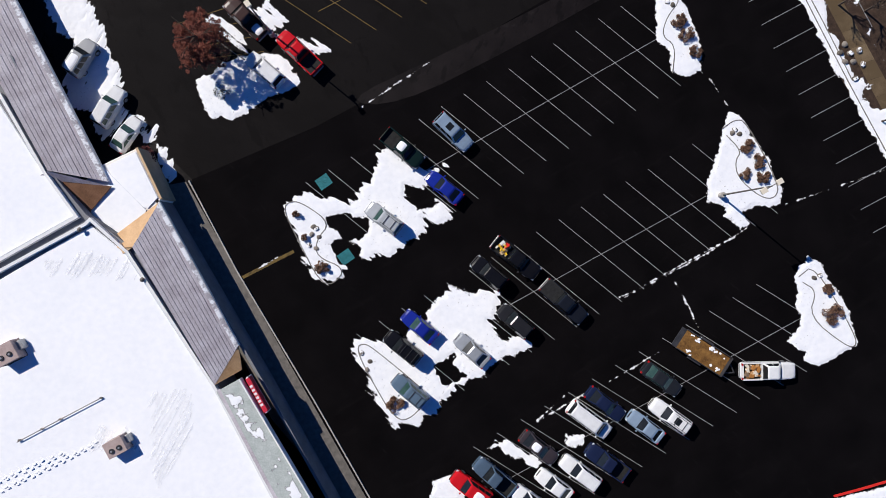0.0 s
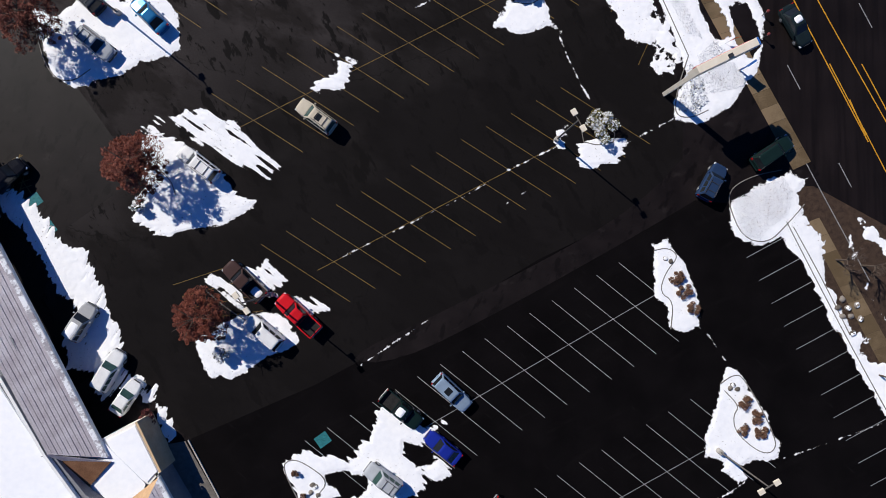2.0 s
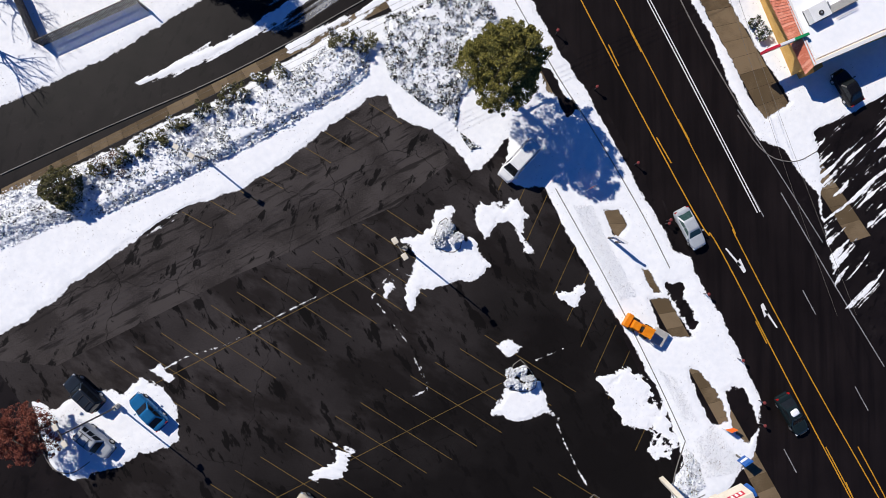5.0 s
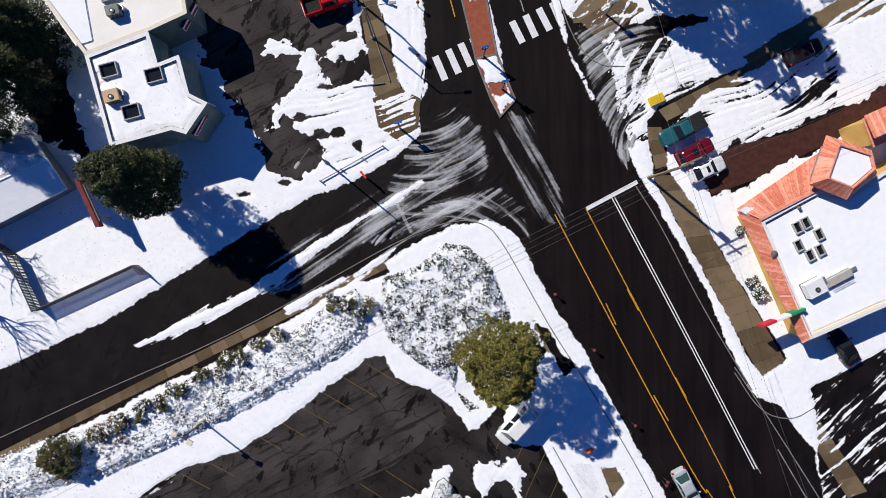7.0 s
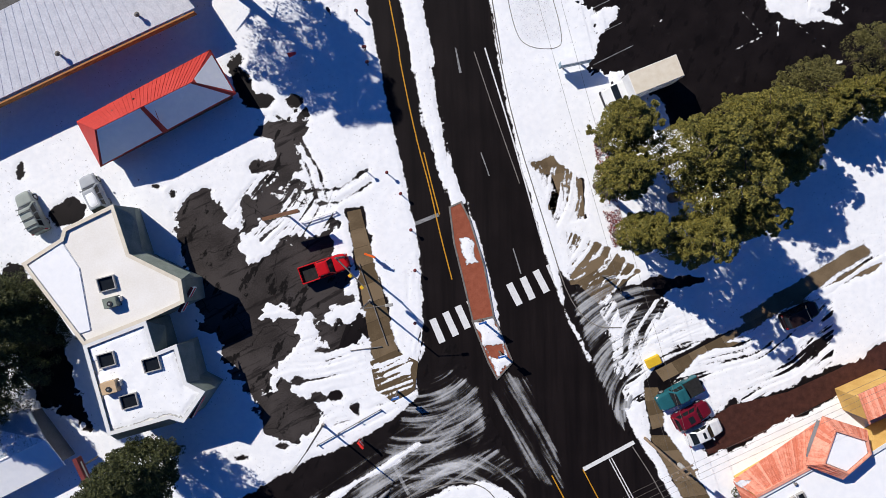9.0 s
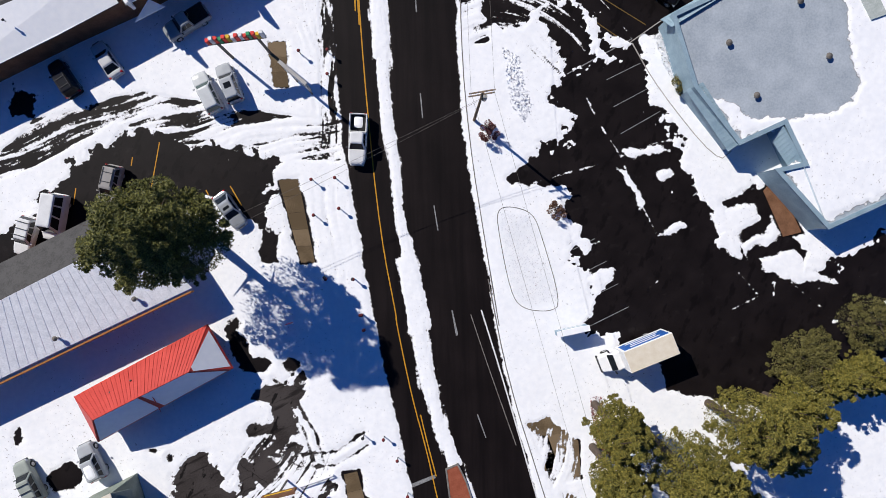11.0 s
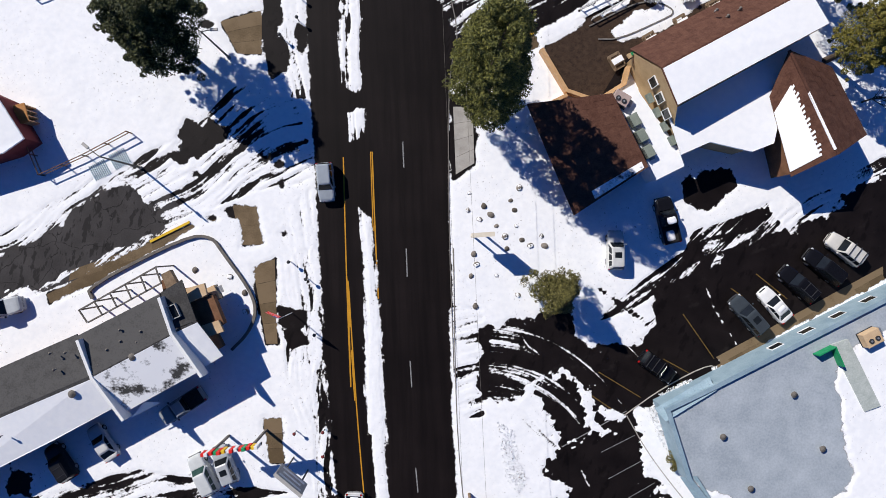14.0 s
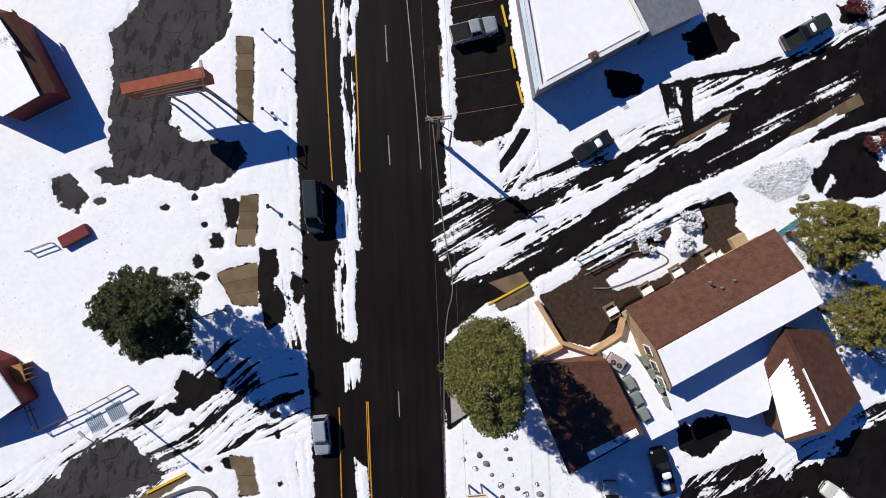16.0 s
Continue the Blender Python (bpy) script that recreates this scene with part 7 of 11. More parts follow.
# restaurant with clay tiles
eatery = block("restaurant", "restaurant with a snowy flat roof and orange clay tile eaves", [(34.15, 100.45), (40.3, 103.76), (43.12, 103.18), (50.18, 107.56), (53.8, 94.16), (46.71, 91.55), (39.36, 88.37)], 3.5, STUCCO_YELLOW, ROOF_CREAM, 0.3, TRIM_WHITE)
roof_panels(eatery, (32.21, 101.79), (41.38, 108.06), (33.97, 100.67), (40.22, 103.92), 2.5, 3.6, 34, TILE_ORANGE, "roof_tile", 0.07, 0.07)
roof_panels(eatery, (39.18, 87.72), (32.21, 101.67), (39.46, 88.5), (33.97, 100.56), 2.5, 3.6, 46, TILE_ORANGE, "roof_tile", 0.07, 0.07)
part("ridge_cap", band([(33.94, 100.61), (40.18, 103.86)], 0.3, 3.5, 3.72), TILE_ORANGE, eatery)
part("eave_wall", prism(bmesh.new(), [(33.64, 101.14), (42.13, 106.08), (42.88, 103.68), (36.19, 100.06), (41.11, 88.61), (40.19, 88.01)], -0.2, 2.42), STUCCO_YELLOW, eatery)
TOWER = [(40.23, 109.09), (44.78, 107.65), (45.36, 105.24), (42.3, 102.61), (38.49, 104.11)]
part("tower_wall", prism(bmesh.new(), inset(TOWER, 0.7), 3.0, 5.2), WALL_GREY, eatery)
INNER = inset(TOWER, 0.85)
for i in range(5):
    roof_panels(eatery, TOWER[i - 1], TOWER[i], INNER[i - 1], INNER[i], 4.4, 5.4, 12, TILE_ORANGE, "roof_tile", 0.07, 0.07)
part("tower_parapet", ring(bmesh.new(), INNER, 0.14, 5.1, 5.5), TILE_ORANGE, eatery)
roof_snow(inset(INNER, 0.2), 5.2)
roof_panels(eatery, (44.44, 111.19), (49.68, 113.51), (44.82, 108.73), (50.11, 111.01), 4.0, 4.8, 16, TILE_ORANGE, "roof_tile", 0.07, 0.07)
part("wing_wall", prism(bmesh.new(), [(44.82, 110.64), (49.78, 112.79), (50.96, 110.66), (45.7, 108.34)], -0.2, 3.5), STUCCO_YELLOW, eatery)
slope(eatery, [(44.6, 111.0), (49.9, 113.1), (51.2, 110.5), (45.5, 108.0)], [3.6, 3.6, 3.9, 3.9], TILE_ORANGE, "wing_roof", 0.12)
slope_snow(eatery, [(45.3, 110.2), (49.3, 111.8), (49.9, 110.5), (45.9, 108.9)], [3.7, 3.7, 3.85, 3.85], None, 0.08)
roof_snow(inset([(34.39, 100.28), (40.25, 103.48), (43.2, 102.9), (50.27, 107.28), (53.6, 94.16), (46.8, 91.83), (39.55, 88.64)], 0.3), 3.2, "clean snow on the flat restaurant roof")
roof_snow([(32.1, 101.64), (32.8, 102.23), (34.99, 101.88), (34.41, 100.83), (33.22, 100.88)], 2.95, "snow on the corner of a tile roof", holes=0.35, depth=0.05)
for q in ((37.98, 99.82), (38.87, 100.29), (38.11, 97.96), (40.23, 99.12), (39.29, 96.96), (40.35, 97.49)):
    skylight(*q, 3.22, -63, 1.2, 0.8)
rooftop_unit(*(39.52, 93.63), 3.22, 27, 2.0, 1.6, 0.9, TRIM_WHITE, 1, "white rooftop air unit with a round fan")
rooftop_unit(*(42.16, 94.6), 3.22, 27, 3.0, 0.8, 0.5, HVAC_GREY, 0, "long cream duct box on the roof")
vent(*(35.44, 97.09), 3.25, 0.3, 0.4)
vent(*(38.06, 101.83), 3.25, 0.15, 0.4)
banner = thing("sign_board", "long board sign in green, white and red on the eave", "sign", *(36.36, 90.57), 2.9, 22)
for k, m in ((-1.6, SIGN_RED), (0.0, TRIM_WHITE), (1.6, GREEN_SIGN)):
    part("panel", boxed(k, 0, 0, 1.59, 0.28, 1.0, bevel=0.03), m, banner)

# pair of pale-roofed buildings
UP = [(-39.32, 124.54), (-35.59, 126.97), (-35.32, 127.96), (-30.55, 130.30), (-29.02, 125.48), (-23.98, 122.98), (-23.65, 120.76), (-27.18, 119.09), (-33.44, 116.61)]
DOWN = [(-33.45, 116.50), (-27.40, 118.87), (-26.48, 115.75), (-24.43, 116.58), (-23.45, 112.85), (-21.69, 111.95), (-23.73, 108.95), (-25.12, 109.35), (-31.06, 107.71)]
cream = block("pale_building", "pale flat-roofed building with sage walls", UP, 4.8, WALL_GREEN, ROOF_CREAM, 0.15, SIGN_CREAM)
slope(cream, [(-30.55, 130.30), (-29.02, 125.48), (-28.41, 125.75), (-29.24, 130.16)], [4.7, 4.7, 3.5, 3.5], WALL_GREEN, "mansard")
slope(cream, [(-29.02, 125.48), (-23.98, 122.98), (-23.65, 123.60), (-28.41, 125.75)], [4.7, 4.7, 3.5, 3.5], WALL_GREEN, "mansard")
cream2 = block("pale_building", "snowy flat-roofed building with dark sage mansard", DOWN, 4.8, WALL_GREEN, ROOF_CREAM, 0.2, TRIM_WHITE)
for a, b, c, d in (((-27.40, 118.87), (-26.48, 115.75), (-26.02, 115.22), (-26.29, 118.24)), ((-24.43, 116.58), (-23.45, 112.85), (-22.80, 112.75), (-23.47, 116.63)), ((-23.45, 112.85), (-21.69, 111.95), (-21.22, 111.95), (-22.80, 112.75)), ((-31.06, 107.71), (-25.12, 109.35), (-25.18, 108.38), (-31.11, 106.69))):
    slope(cream2, [a, b, c, d], [4.7, 4.7, 3.3, 3.3], WALL_GREEN, "mansard")
roof_snow(inset(DOWN, 0.3), 4.62, bare=[([(-33.34, 114.66), (-31.70, 115.22), (-31.42, 114.11), (-32.79, 113.56)], 0.2)])
roof_snow([(-39.04, 124.20), (-35.59, 126.75), (-33.85, 124.10), (-32.78, 117.99), (-34.43, 117.45)], 4.67, "snow on the shaded side of a roof")
for q in ((-31.17, 122.60), (-26.81, 114.66), (-31.20, 115.12), (-29.01, 111.07)):
    skylight(*q, 4.62, 15, 1.7, 1.4)
rooftop_unit(*(-30.57, 120.80), 4.6, 15, 1.3, 1.0, 0.8, WALL_GREEN, 1, "small green rooftop unit with one fan")
rooftop_unit(*(-30.71, 112.51), 4.6, 15, 1.5, 1.2, 0.8, ROOF_TAN, 1, "small tan rooftop unit with one fan")
for a in ((-23.93, 120.92), (-22.83, 110.31)):
    b = thing("wall_sign", "red and white sign board on the mansard", "sign", *a, 3.0, 62)
    part("board", boxed(0, 0, 0, 2.8, 0.2, 0.9, bevel=0.03), TRIM_WHITE, b)
    part("stripe", boxed(0, -0.01, 0.2, 2.6, 0.24, 0.3), SIGN_RED, b)
    part("cap", boxed(0, 0, 0.902, 2.8, 0.3, 0.05), WALL_RED, b)

# red-roofed cottage office
red = thing("red_roof_building", "small building with a red hipped metal roof half under snow", "building")
part("wall", prism(bmesh.new(), [(-35.08, 138.56), (-22.64, 145.72), (-20.61, 142.12), (-33.37, 135.36)], -0.2, 2.1), WALL_BROWN, red)
R1, R2 = (-32.14, 137.62), (-22.73, 142.34)
E1, E2, E3, E4 = (-35.88, 139.11), (-22.19, 146.56), (-19.49, 142), (-33.36, 134.4)
roof_panels(red, E1, E2, R1, R2, 2.1, 5.0, 30, ROOF_RED)
slope(red, [E1, R1, E4], [2.1, 5.0, 2.2], ROOF_RED)
roof_panels(red, E4, E3, R1, R2, 2.2, 5.0, 30, ROOF_RED)
slope(red, [E2, R2, E3], [2.1, 5.0, 2.2], ROOF_RED)
slope_snow(red, *slope_part(E4, E3, R1, R2, 2.2, 5.0, 0.02, 0.46, 0.03, 0.97), None, 0.09)
slope_snow(red, *slope_part(E4, E3, R1, R2, 2.2, 5.0, 0.5, 0.97, 0.03, 0.97), None, 0.09)
slope_snow(red, *slope_part(E2, E3, R2, R2, 2.15, 5.0, 0.1, 0.95, 0.04, 0.9), None, 0.06)
slope(red, [(-26.78, 140.56), (-26.5, 137.79), (-26.96, 139.98)], [4.9, 3.1, 4.0], ROOF_RED, "dormer_cheek")
for q in ((-33.46, 137.44), (-31.41, 139.87), (-29.32, 141.07), (-24.3, 143.23)):
    vent(*q, 3.1, 0.1, 0.3)

# long low building behind it
long = thing("long_building", "long low building with charcoal shingles and a snowy slope", "building")
part("wall", prism(bmesh.new(), [(-50.37, 148.69), (-28, 159.77), (-25.73, 156.32), (-26.03, 152), (-50.42, 139.53)], -0.2, 3.0), WALL_BROWN, long)
slope(long, [(-50.17, 149.05), (-27.72, 160.26), (-27.85, 156.17), (-48.66, 145.48)], [3.2, 3.2, 4.8, 4.8], ROOF_SHINGLE)
slope(long, [(-27.72, 160.26), (-25.34, 156.65), (-27.85, 156.17)], [3.2, 3.2, 4.8], ROOF_SHINGLE)
roof_panels(long, (-50.65, 137.4), (-23.29, 150.41), (-48.66, 145.48), (-27.85, 156.17), 3.1, 4.8, 60, surface("ribbed_pale_roof", (0.70, 0.71, 0.74), (0.92, 0.92, 0.94), 0.7, 0.7, 0.2, 0, 6.0, 0.5), rib=0.018)
part("fascia", band([(-50.85, 136.76), (-23.38, 150.04)], 0.16, 2.5, 3.12), WOOD_ORANGE, long)
part("roof_snow", sheet(bmesh.new(), [(*(-27.66, 160.22), 3.3), (*(-26.15, 157.15), 3.4), (*(-28.97, 156.27), 4.6)], 0.05), SNOW, long)
sg = thing("wall_sign", "red sign board on the gable", "sign", *(-26.65, 159.26), 2.6, -60)
part("board", boxed(0, 0, 0, 2.0, 0.25, 1.0, bevel=0.03), BRIGHT_RED, sg)
part("frame", boxed(0, 0, -0.06, 2.1, 0.18, 1.12), TRIM_WHITE, sg)
for q in ((-36.62, 149.07), (-36.52, 145.41), (-28.68, 149.35), (-36.38, 149.18)):
    vent(*q, 3.4, 0.22, 0.5)

# long row with a taller end, opposite the flag garden
row = thing("motel_building", "low building with charcoal shingle and snow-covered roof slopes", "building")
part("wall", prism(bmesh.new(), inset([(-49.44, 179.03), (-33.89, 186.12), (-25.79, 190.39), (-23.55, 191.81), (-19.64, 184.22), (-29.46, 178.82), (-36.16, 175.7), (-49.49, 168.95)], 0.7), -0.2, 3.4), WALL_BROWN, row)
slope(row, [(-33.36, 186.29), (-25.27, 190.44), (-23.89, 186.54), (-31.61, 182.45)], [4.6, 4.6, 5.3, 5.3], ROOF_SHINGLE)
roof_panels(row, (-29.28, 178.43), (-21.48, 182.72), (-31.61, 182.45), (-23.89, 186.54), 4.1, 5.3, 34, ROOF_SHINGLE, rib=0.0)
slope(row, [(-25.32, 190.49), (-23.16, 191.83), (-21.69, 187.8), (-24.01, 186.9)], [4.5, 4.5, 4.6, 4.6], ROOF_SHINGLE)
roof_panels(row, (-21.69, 182.74), (-19.44, 184.11), (-23.9, 186.79), (-21.69, 187.8), 3.6, 4.6, 10, ROOF_SHINGLE, rib=0.04)
slope(row, [(-49.24, 179.55), (-33.76, 186.39), (-31.77, 182.51), (-48.6, 175.27)], [4.0, 4.0, 4.7, 4.7], ROOF_SHINGLE)
slope(row, [(-48.6, 175.27), (-31.77, 182.51), (-30.25, 178.97), (-36.3, 175.68), (-49.68, 168.95)], [4.7, 4.7, 3.6, 3.6, 3.6], ROOF_SHINGLE)
for p in ([(-32.83, 186.02), (-31.44, 182.32), (-28.42, 178.18)], [(-24.97, 190.15), (-23.78, 186.6), (-20.85, 182.39)]):
    part("ridge_trim", band(p, 0.3, 4.0, 5.42), TRIM_WHITE, row)
slope_snow(row, *slope_part((-29.28, 178.43), (-21.48, 182.72), (-31.61, 182.45), (-23.89, 186.54), 4.1, 5.3, 0.01, 0.99, 0.0, 0.97), SNOWY_SHINGLE, 0.09)
slope_snow(row, *slope_part((-21.69, 182.74), (-19.44, 184.11), (-23.9, 186.79), (-21.69, 187.8), 3.6, 4.6, 0.03, 1, 0.0, 0.95), None, 0.08)
slope_snow(row, [(-48.6, 174.94), (-31.94, 182.06), (-30.25, 178.97), (-36.3, 175.68), (-49.68, 168.95)], [4.6, 4.6, 3.6, 3.6, 3.6], None, 0.07)
slope(row, [(-29.24, 177.52), (-27.43, 179.48), (-26.23, 179.11)], [2.6, 3.4, 2.6], SNOW, "porch_roof")
for q in ((-28.9, 186.95), (-28.85, 185.85), (-27.26, 185.75), (-30.16, 185.02), (-26.88, 186.8), (-30.98, 183.53), (-35.67, 184.67), (-35.29, 183.07), (-40.51, 176.58), (-34.19, 184.74)):
    vent(*q, 4.75, 0.12, 0.35)
vent(*(-27.6, 184.35), 4.8, 0.3, 0.5, "dark round roof vent on snow")
vent(*(-33.8, 180.6), 4.2, 0.32, 0.5, "dark round roof vent on snow")
skylight(*(-23.8, 188.71), 4.55, 25, 0.9, 1.4)
rooftop_unit(*(-21.42, 190.1), 1.2, 25, 1.6, 1.5, 0.9, ROOF_TAN, 1, "tan air unit on a timber platform")
deck = thing("timber_deck", "brown timber roof deck with benches", "deck")
part("deck", prism(bmesh.new(), [(-25.98, 191.62), (-25.01, 192.2), (-23.88, 189.31), (-20.73, 190.17), (-19.6, 187.28), (-21.6, 185.85), (-24.17, 184.42)], 2.2, 3.0), WALL_BROWN, deck)
part("bench", prism(bmesh.new(), [(-23.45, 190.81), (-21.46, 191.38), (-21.18, 190.23), (-23.05, 189.38)], 3.001, 3.35), ROOF_TAN, deck)
part("bench", prism(bmesh.new(), [(-21.75, 187.08), (-20.05, 187.65), (-19.48, 186.5), (-21.19, 185.93)], 3.001, 3.35), ROOF_TAN, deck)
part("screen", prism(bmesh.new(), [(-25.66, 192.29), (-24.76, 192.74), (-23.91, 191.14), (-25.05, 190.75)], 3.001, 3.6), WOOD, deck)
perg = thing("pergola", "narrow timber pergola along the roof edge", "pergola")
for p in ([(-33.71, 188.76), (-26.11, 193.05)], [(-32.88, 187.5), (-25.56, 191.45)]):
    part("beam", band(p, 0.14, 3.5, 3.7), POLE_GREY, perg)
for i in range(6):
    a, b = Vector((-33.71, 188.76)).lerp(Vector((-26.11, 193.05)), i / 5), Vector((-32.88, 187.5)).lerp(Vector((-25.56, 191.45)), i / 5)
    part("rafter", band([tuple(a), tuple(b)], 0.12, 3.702, 3.82), POLE_GREY, perg)
    part("post", boxed(a.x, a.y, 0, 0.14, 0.14, 3.5), POLE_GREY, perg)

# grey flat-roofed building with blue metal edges
grey = block("grey_building", "flat-roofed building with blue-grey metal parapets", [(25.62, 178.41), (30.58, 180.74), (48.08, 189.54), (55.88, 193.21), (56.05, 163.41), (48.22, 159.21), (41.96, 156.42), (36.39, 162.56), (39.33, 163.2), (37.37, 167.22), (32.68, 165.07), (27.97, 171)], 3.3, WALL_BLUE, ROOF_GREY, 0.25, WALL_BLUE, pier=0.35)
roof_panels(grey, (24.79, 178.2), (30.53, 181.51), (25.62, 177.08), (30.87, 180.28), 2.5, 3.3, 16, WALL_BLUE, "awning_panel", 0.06)
roof_panels(grey, (32.06, 164.54), (27.57, 170.93), (32.85, 165.3), (28.85, 171.46), 2.3, 3.3, 16, WALL_BLUE, "awning_panel", 0.06)
roof_panels(grey, (38.96, 162.15), (36.25, 166.31), (39.45, 163.2), (37.08, 167.22), 2.3, 3.3, 11, WALL_BLUE, "awning_panel", 0.06)
slope(grey, [(39.33, 163.08), (41.96, 156.42), (41.9, 157.03), (37.05, 162.3)], [3.32, 3.32, 2.0, 2.0], surface("pale_blue_panel", (0.42, 0.48, 0.53), (0.52, 0.58, 0.63), 1.5, 0.6, 0.2), "side_panel")
roof_snow([(28.95, 170.42), (34.26, 168.09), (37.8, 168.09), (40.75, 168.68), (43.12, 168.68), (45.19, 171.31), (44.28, 175.7), (43.67, 179.79), (43.06, 183.29), (46.02, 185.05), (50.16, 187.41), (55.5, 190.37), (55.65, 163.98), (47.92, 159.88), (41.99, 156.96), (37.23, 162.54), (39.59, 163.41), (37.51, 167.51), (33.09, 165.47)], 3.07, "snow on half of the grey roof", ragged=0.5)
for q in ((31.53, 175.51), (38.91, 179.83), (41.93, 174.2), (34.42, 170.13)):
    v = vent(*q, 3.06, 0.28, 0.35, "white round roof vent with a red rim")
rooftop_unit(*(46.69, 185.74), 3.1, 27, 1.8, 1.5, 0.9, ROOF_TAN, 2, "tan rooftop unit with two fans")
green_fence = thing("roof_screen", "green metal service screen on the roof", "screen")
part("screen", band([(41.06, 183.95), (42.81, 184.82), (43.69, 182.81)], 0.15, 3.1, 4.0), GREEN_SIGN, green_fence)
part("shelf", prism(bmesh.new(), [(42.82, 184.95), (44.59, 185.54), (48.04, 178.58), (46.39, 177.99)], 3.08, 3.3), ROOF_GREEN, green_fence)
windows(grey, (36.36, 183.67), (49.64, 190.25), 4, 1.3, 2.2, 0.4)

# house with brown shingles
house = thing("house", "tan two-storey house with brown shingle and snowy roofs", "house")
part("wall", prism(bmesh.new(), [(22.59, 214.91), (37.43, 223.22), (38.2, 219.6), (24.1, 212.0)], -0.2, [2.2, 2.2, 5.8, 5.8]), STUCCO_TAN, house)
part("wall", prism(bmesh.new(), [(23.94, 212.17), (38.05, 219.77), (39.95, 216.61), (25.49, 208.68)], -0.2, 6.5), STUCCO_TAN, house)
part("gable_wall", sheet(bmesh.new(), [(*(22.41, 215.32), 2.4), (*(23.59, 212.16), 6.7), (*(25.18, 208.64), 6.7), (*(27.37, 205.17), 0.2), (*(24.04, 215.43), 0.2)], 0.1), STUCCO_TAN, house)
roof_panels(house, (22.17, 215.67), (37.9, 223.99), (23.5, 212.23), (38.16, 220.1), 2.4, 6.9, 26, ROOF_BROWN, "shingle_strip", 0.0, 0.08, 9, None, 6.5)
slope(house, [(23.5, 212.23), (38.09, 220.07), (40.02, 216.66), (25.07, 208.61)], [6.9, 6.5, 6.6, 6.9], ROOF_BROWN, "roof")
slope_snow(house, [(23.67, 212.12), (38.09, 219.9), (39.96, 216.66), (25.12, 208.66)], [6.9, 6.5, 6.6, 6.9], None, 0.07)
slope(house, [(25.3, 208.9), (38.4, 215.8), (36.2, 205.55), (34.0, 204.69), (29.68, 205.66), (26.81, 204.4)], [4.2] * 6, SNOW, "lower_roof", 0.3)
part("lower_wall", prism(bmesh.new(), [(26.66, 208.31), (37.94, 214.08), (36.4, 206.03), (34.19, 205.11), (29.84, 206.03), (27.24, 204.99)], -0.2, 3.89), STUCCO_TAN, house)
G1, G2 = (36.44, 214.26), (41.34, 204.12)
roof_panels(house, (42.31, 213.42), (45.96, 206.52), G1, G2, 3.9, 6.1, 14, ROOF_BROWN, "shingle_strip", 0.0, 0.08, 6)
roof_panels(house, (37.88, 202.14), (35.66, 210.24), G2, G1, 4.3, 6.1, 14, ROOF_BROWN, "shingle_strip", 0.0, 0.08, 4)
slope_snow(house, *slope_part((37.88, 202.14), (35.66, 210.24), G2, G1, 4.3, 6.1, 0.06, 0.8, 0.0, 0.66), None, 0.1)
for k in range(17):
    c, h = slope_part((37.88, 202.14), (35.66, 210.24), G2, G1, 4.3, 6.1, 0.06 + k * 0.0435, 0.083 + k * 0.0435, 0.662, 0.70 + 0.03 * (k * 7 % 3))
    slope_snow(house, c, h, None, 0.1)
slope_snow(house, *slope_part((37.88, 202.14), (35.66, 210.24), G2, G1, 4.3, 6.1, 0.05, 0.6, 0.95, 1.0), None, 0.1)
part("ridge_cap", band([G1, G2], 0.25, 5.95, 6.14), ROOF_BROWN, house)
part("wing_wall", prism(bmesh.new(), [(38.54, 202.55), (36.76, 209.79), (38.5, 213.27), (42.32, 212.99), (45.58, 206.91), (43.24, 204.58)], -0.2, 3.9), WALL_BROWN, house)
L1, L2 = (19.78, 210.57), (23.46, 203.16)
roof_panels(house, (16.32, 198.33), (11.37, 209.87), L2, L1, 2.5, 4.1, 14, ROOF_BROWN, "shingle_strip", 0.0, 0.08, 8)
slope_snow(house, *slope_part((16.32, 198.33), (11.37, 209.87), L2, L1, 2.5, 4.1, 0.02, 0.1, 0.3, 0.95), SNOWY_SHINGLE, 0.06)
part("wing_wall", prism(bmesh.new(), [(12.27, 209.42), (20.11, 210.38), (23.68, 203.56), (16.82, 199.08)], -0.2, 2.6), WALL_BROWN, house)
part("terrace", prism(bmesh.new(), [(20.36, 210.71), (22.41, 211.88), (27.12, 205.18), (27.72, 203.43), (24.78, 201.97)], -0.2, 2.8), SNOW, house)
windows(house, (23.51, 212.44), (25.52, 207.63), 3, 3.6, 5.0)
for q in ((30.93, 217.97), (32.17, 218.71), (29.79, 218.53)):
    vent(*q, 4.7, 0.14, 0.5)
part("chimney", boxed(*(24.76, 211.99), 4.0, 0.5, 0.4, 1.0, -60), WALL_BROWN, house)
rooftop_unit(*(20.94, 210.22), 2.82, -30, 1.7, 1.3, 0.7, HVAC_PINK, 2, "pinkish rooftop unit with two dark fans")
for k in range(3):
    q = Vector((22.34, 208.07)).lerp(Vector((23.81, 204.87)), k / 2)
    rooftop_unit(q.x, q.y, 2.82, -62, 1.3, 1.0, 0.6, WALL_GREEN, 0, "long green equipment case on the terrace")
frame_t = thing("terrace_rail", "timber frame of planters on the terrace wall", "railing")
for k in range(4):
    q = Vector((23.97, 210.35)).lerp(Vector((26.31, 206.02)), k / 3)
    part("planter", boxed(q.x, q.y, 2.8, 1.0, 0.5, 0.5, -62), WALL_GREEN, frame_t)

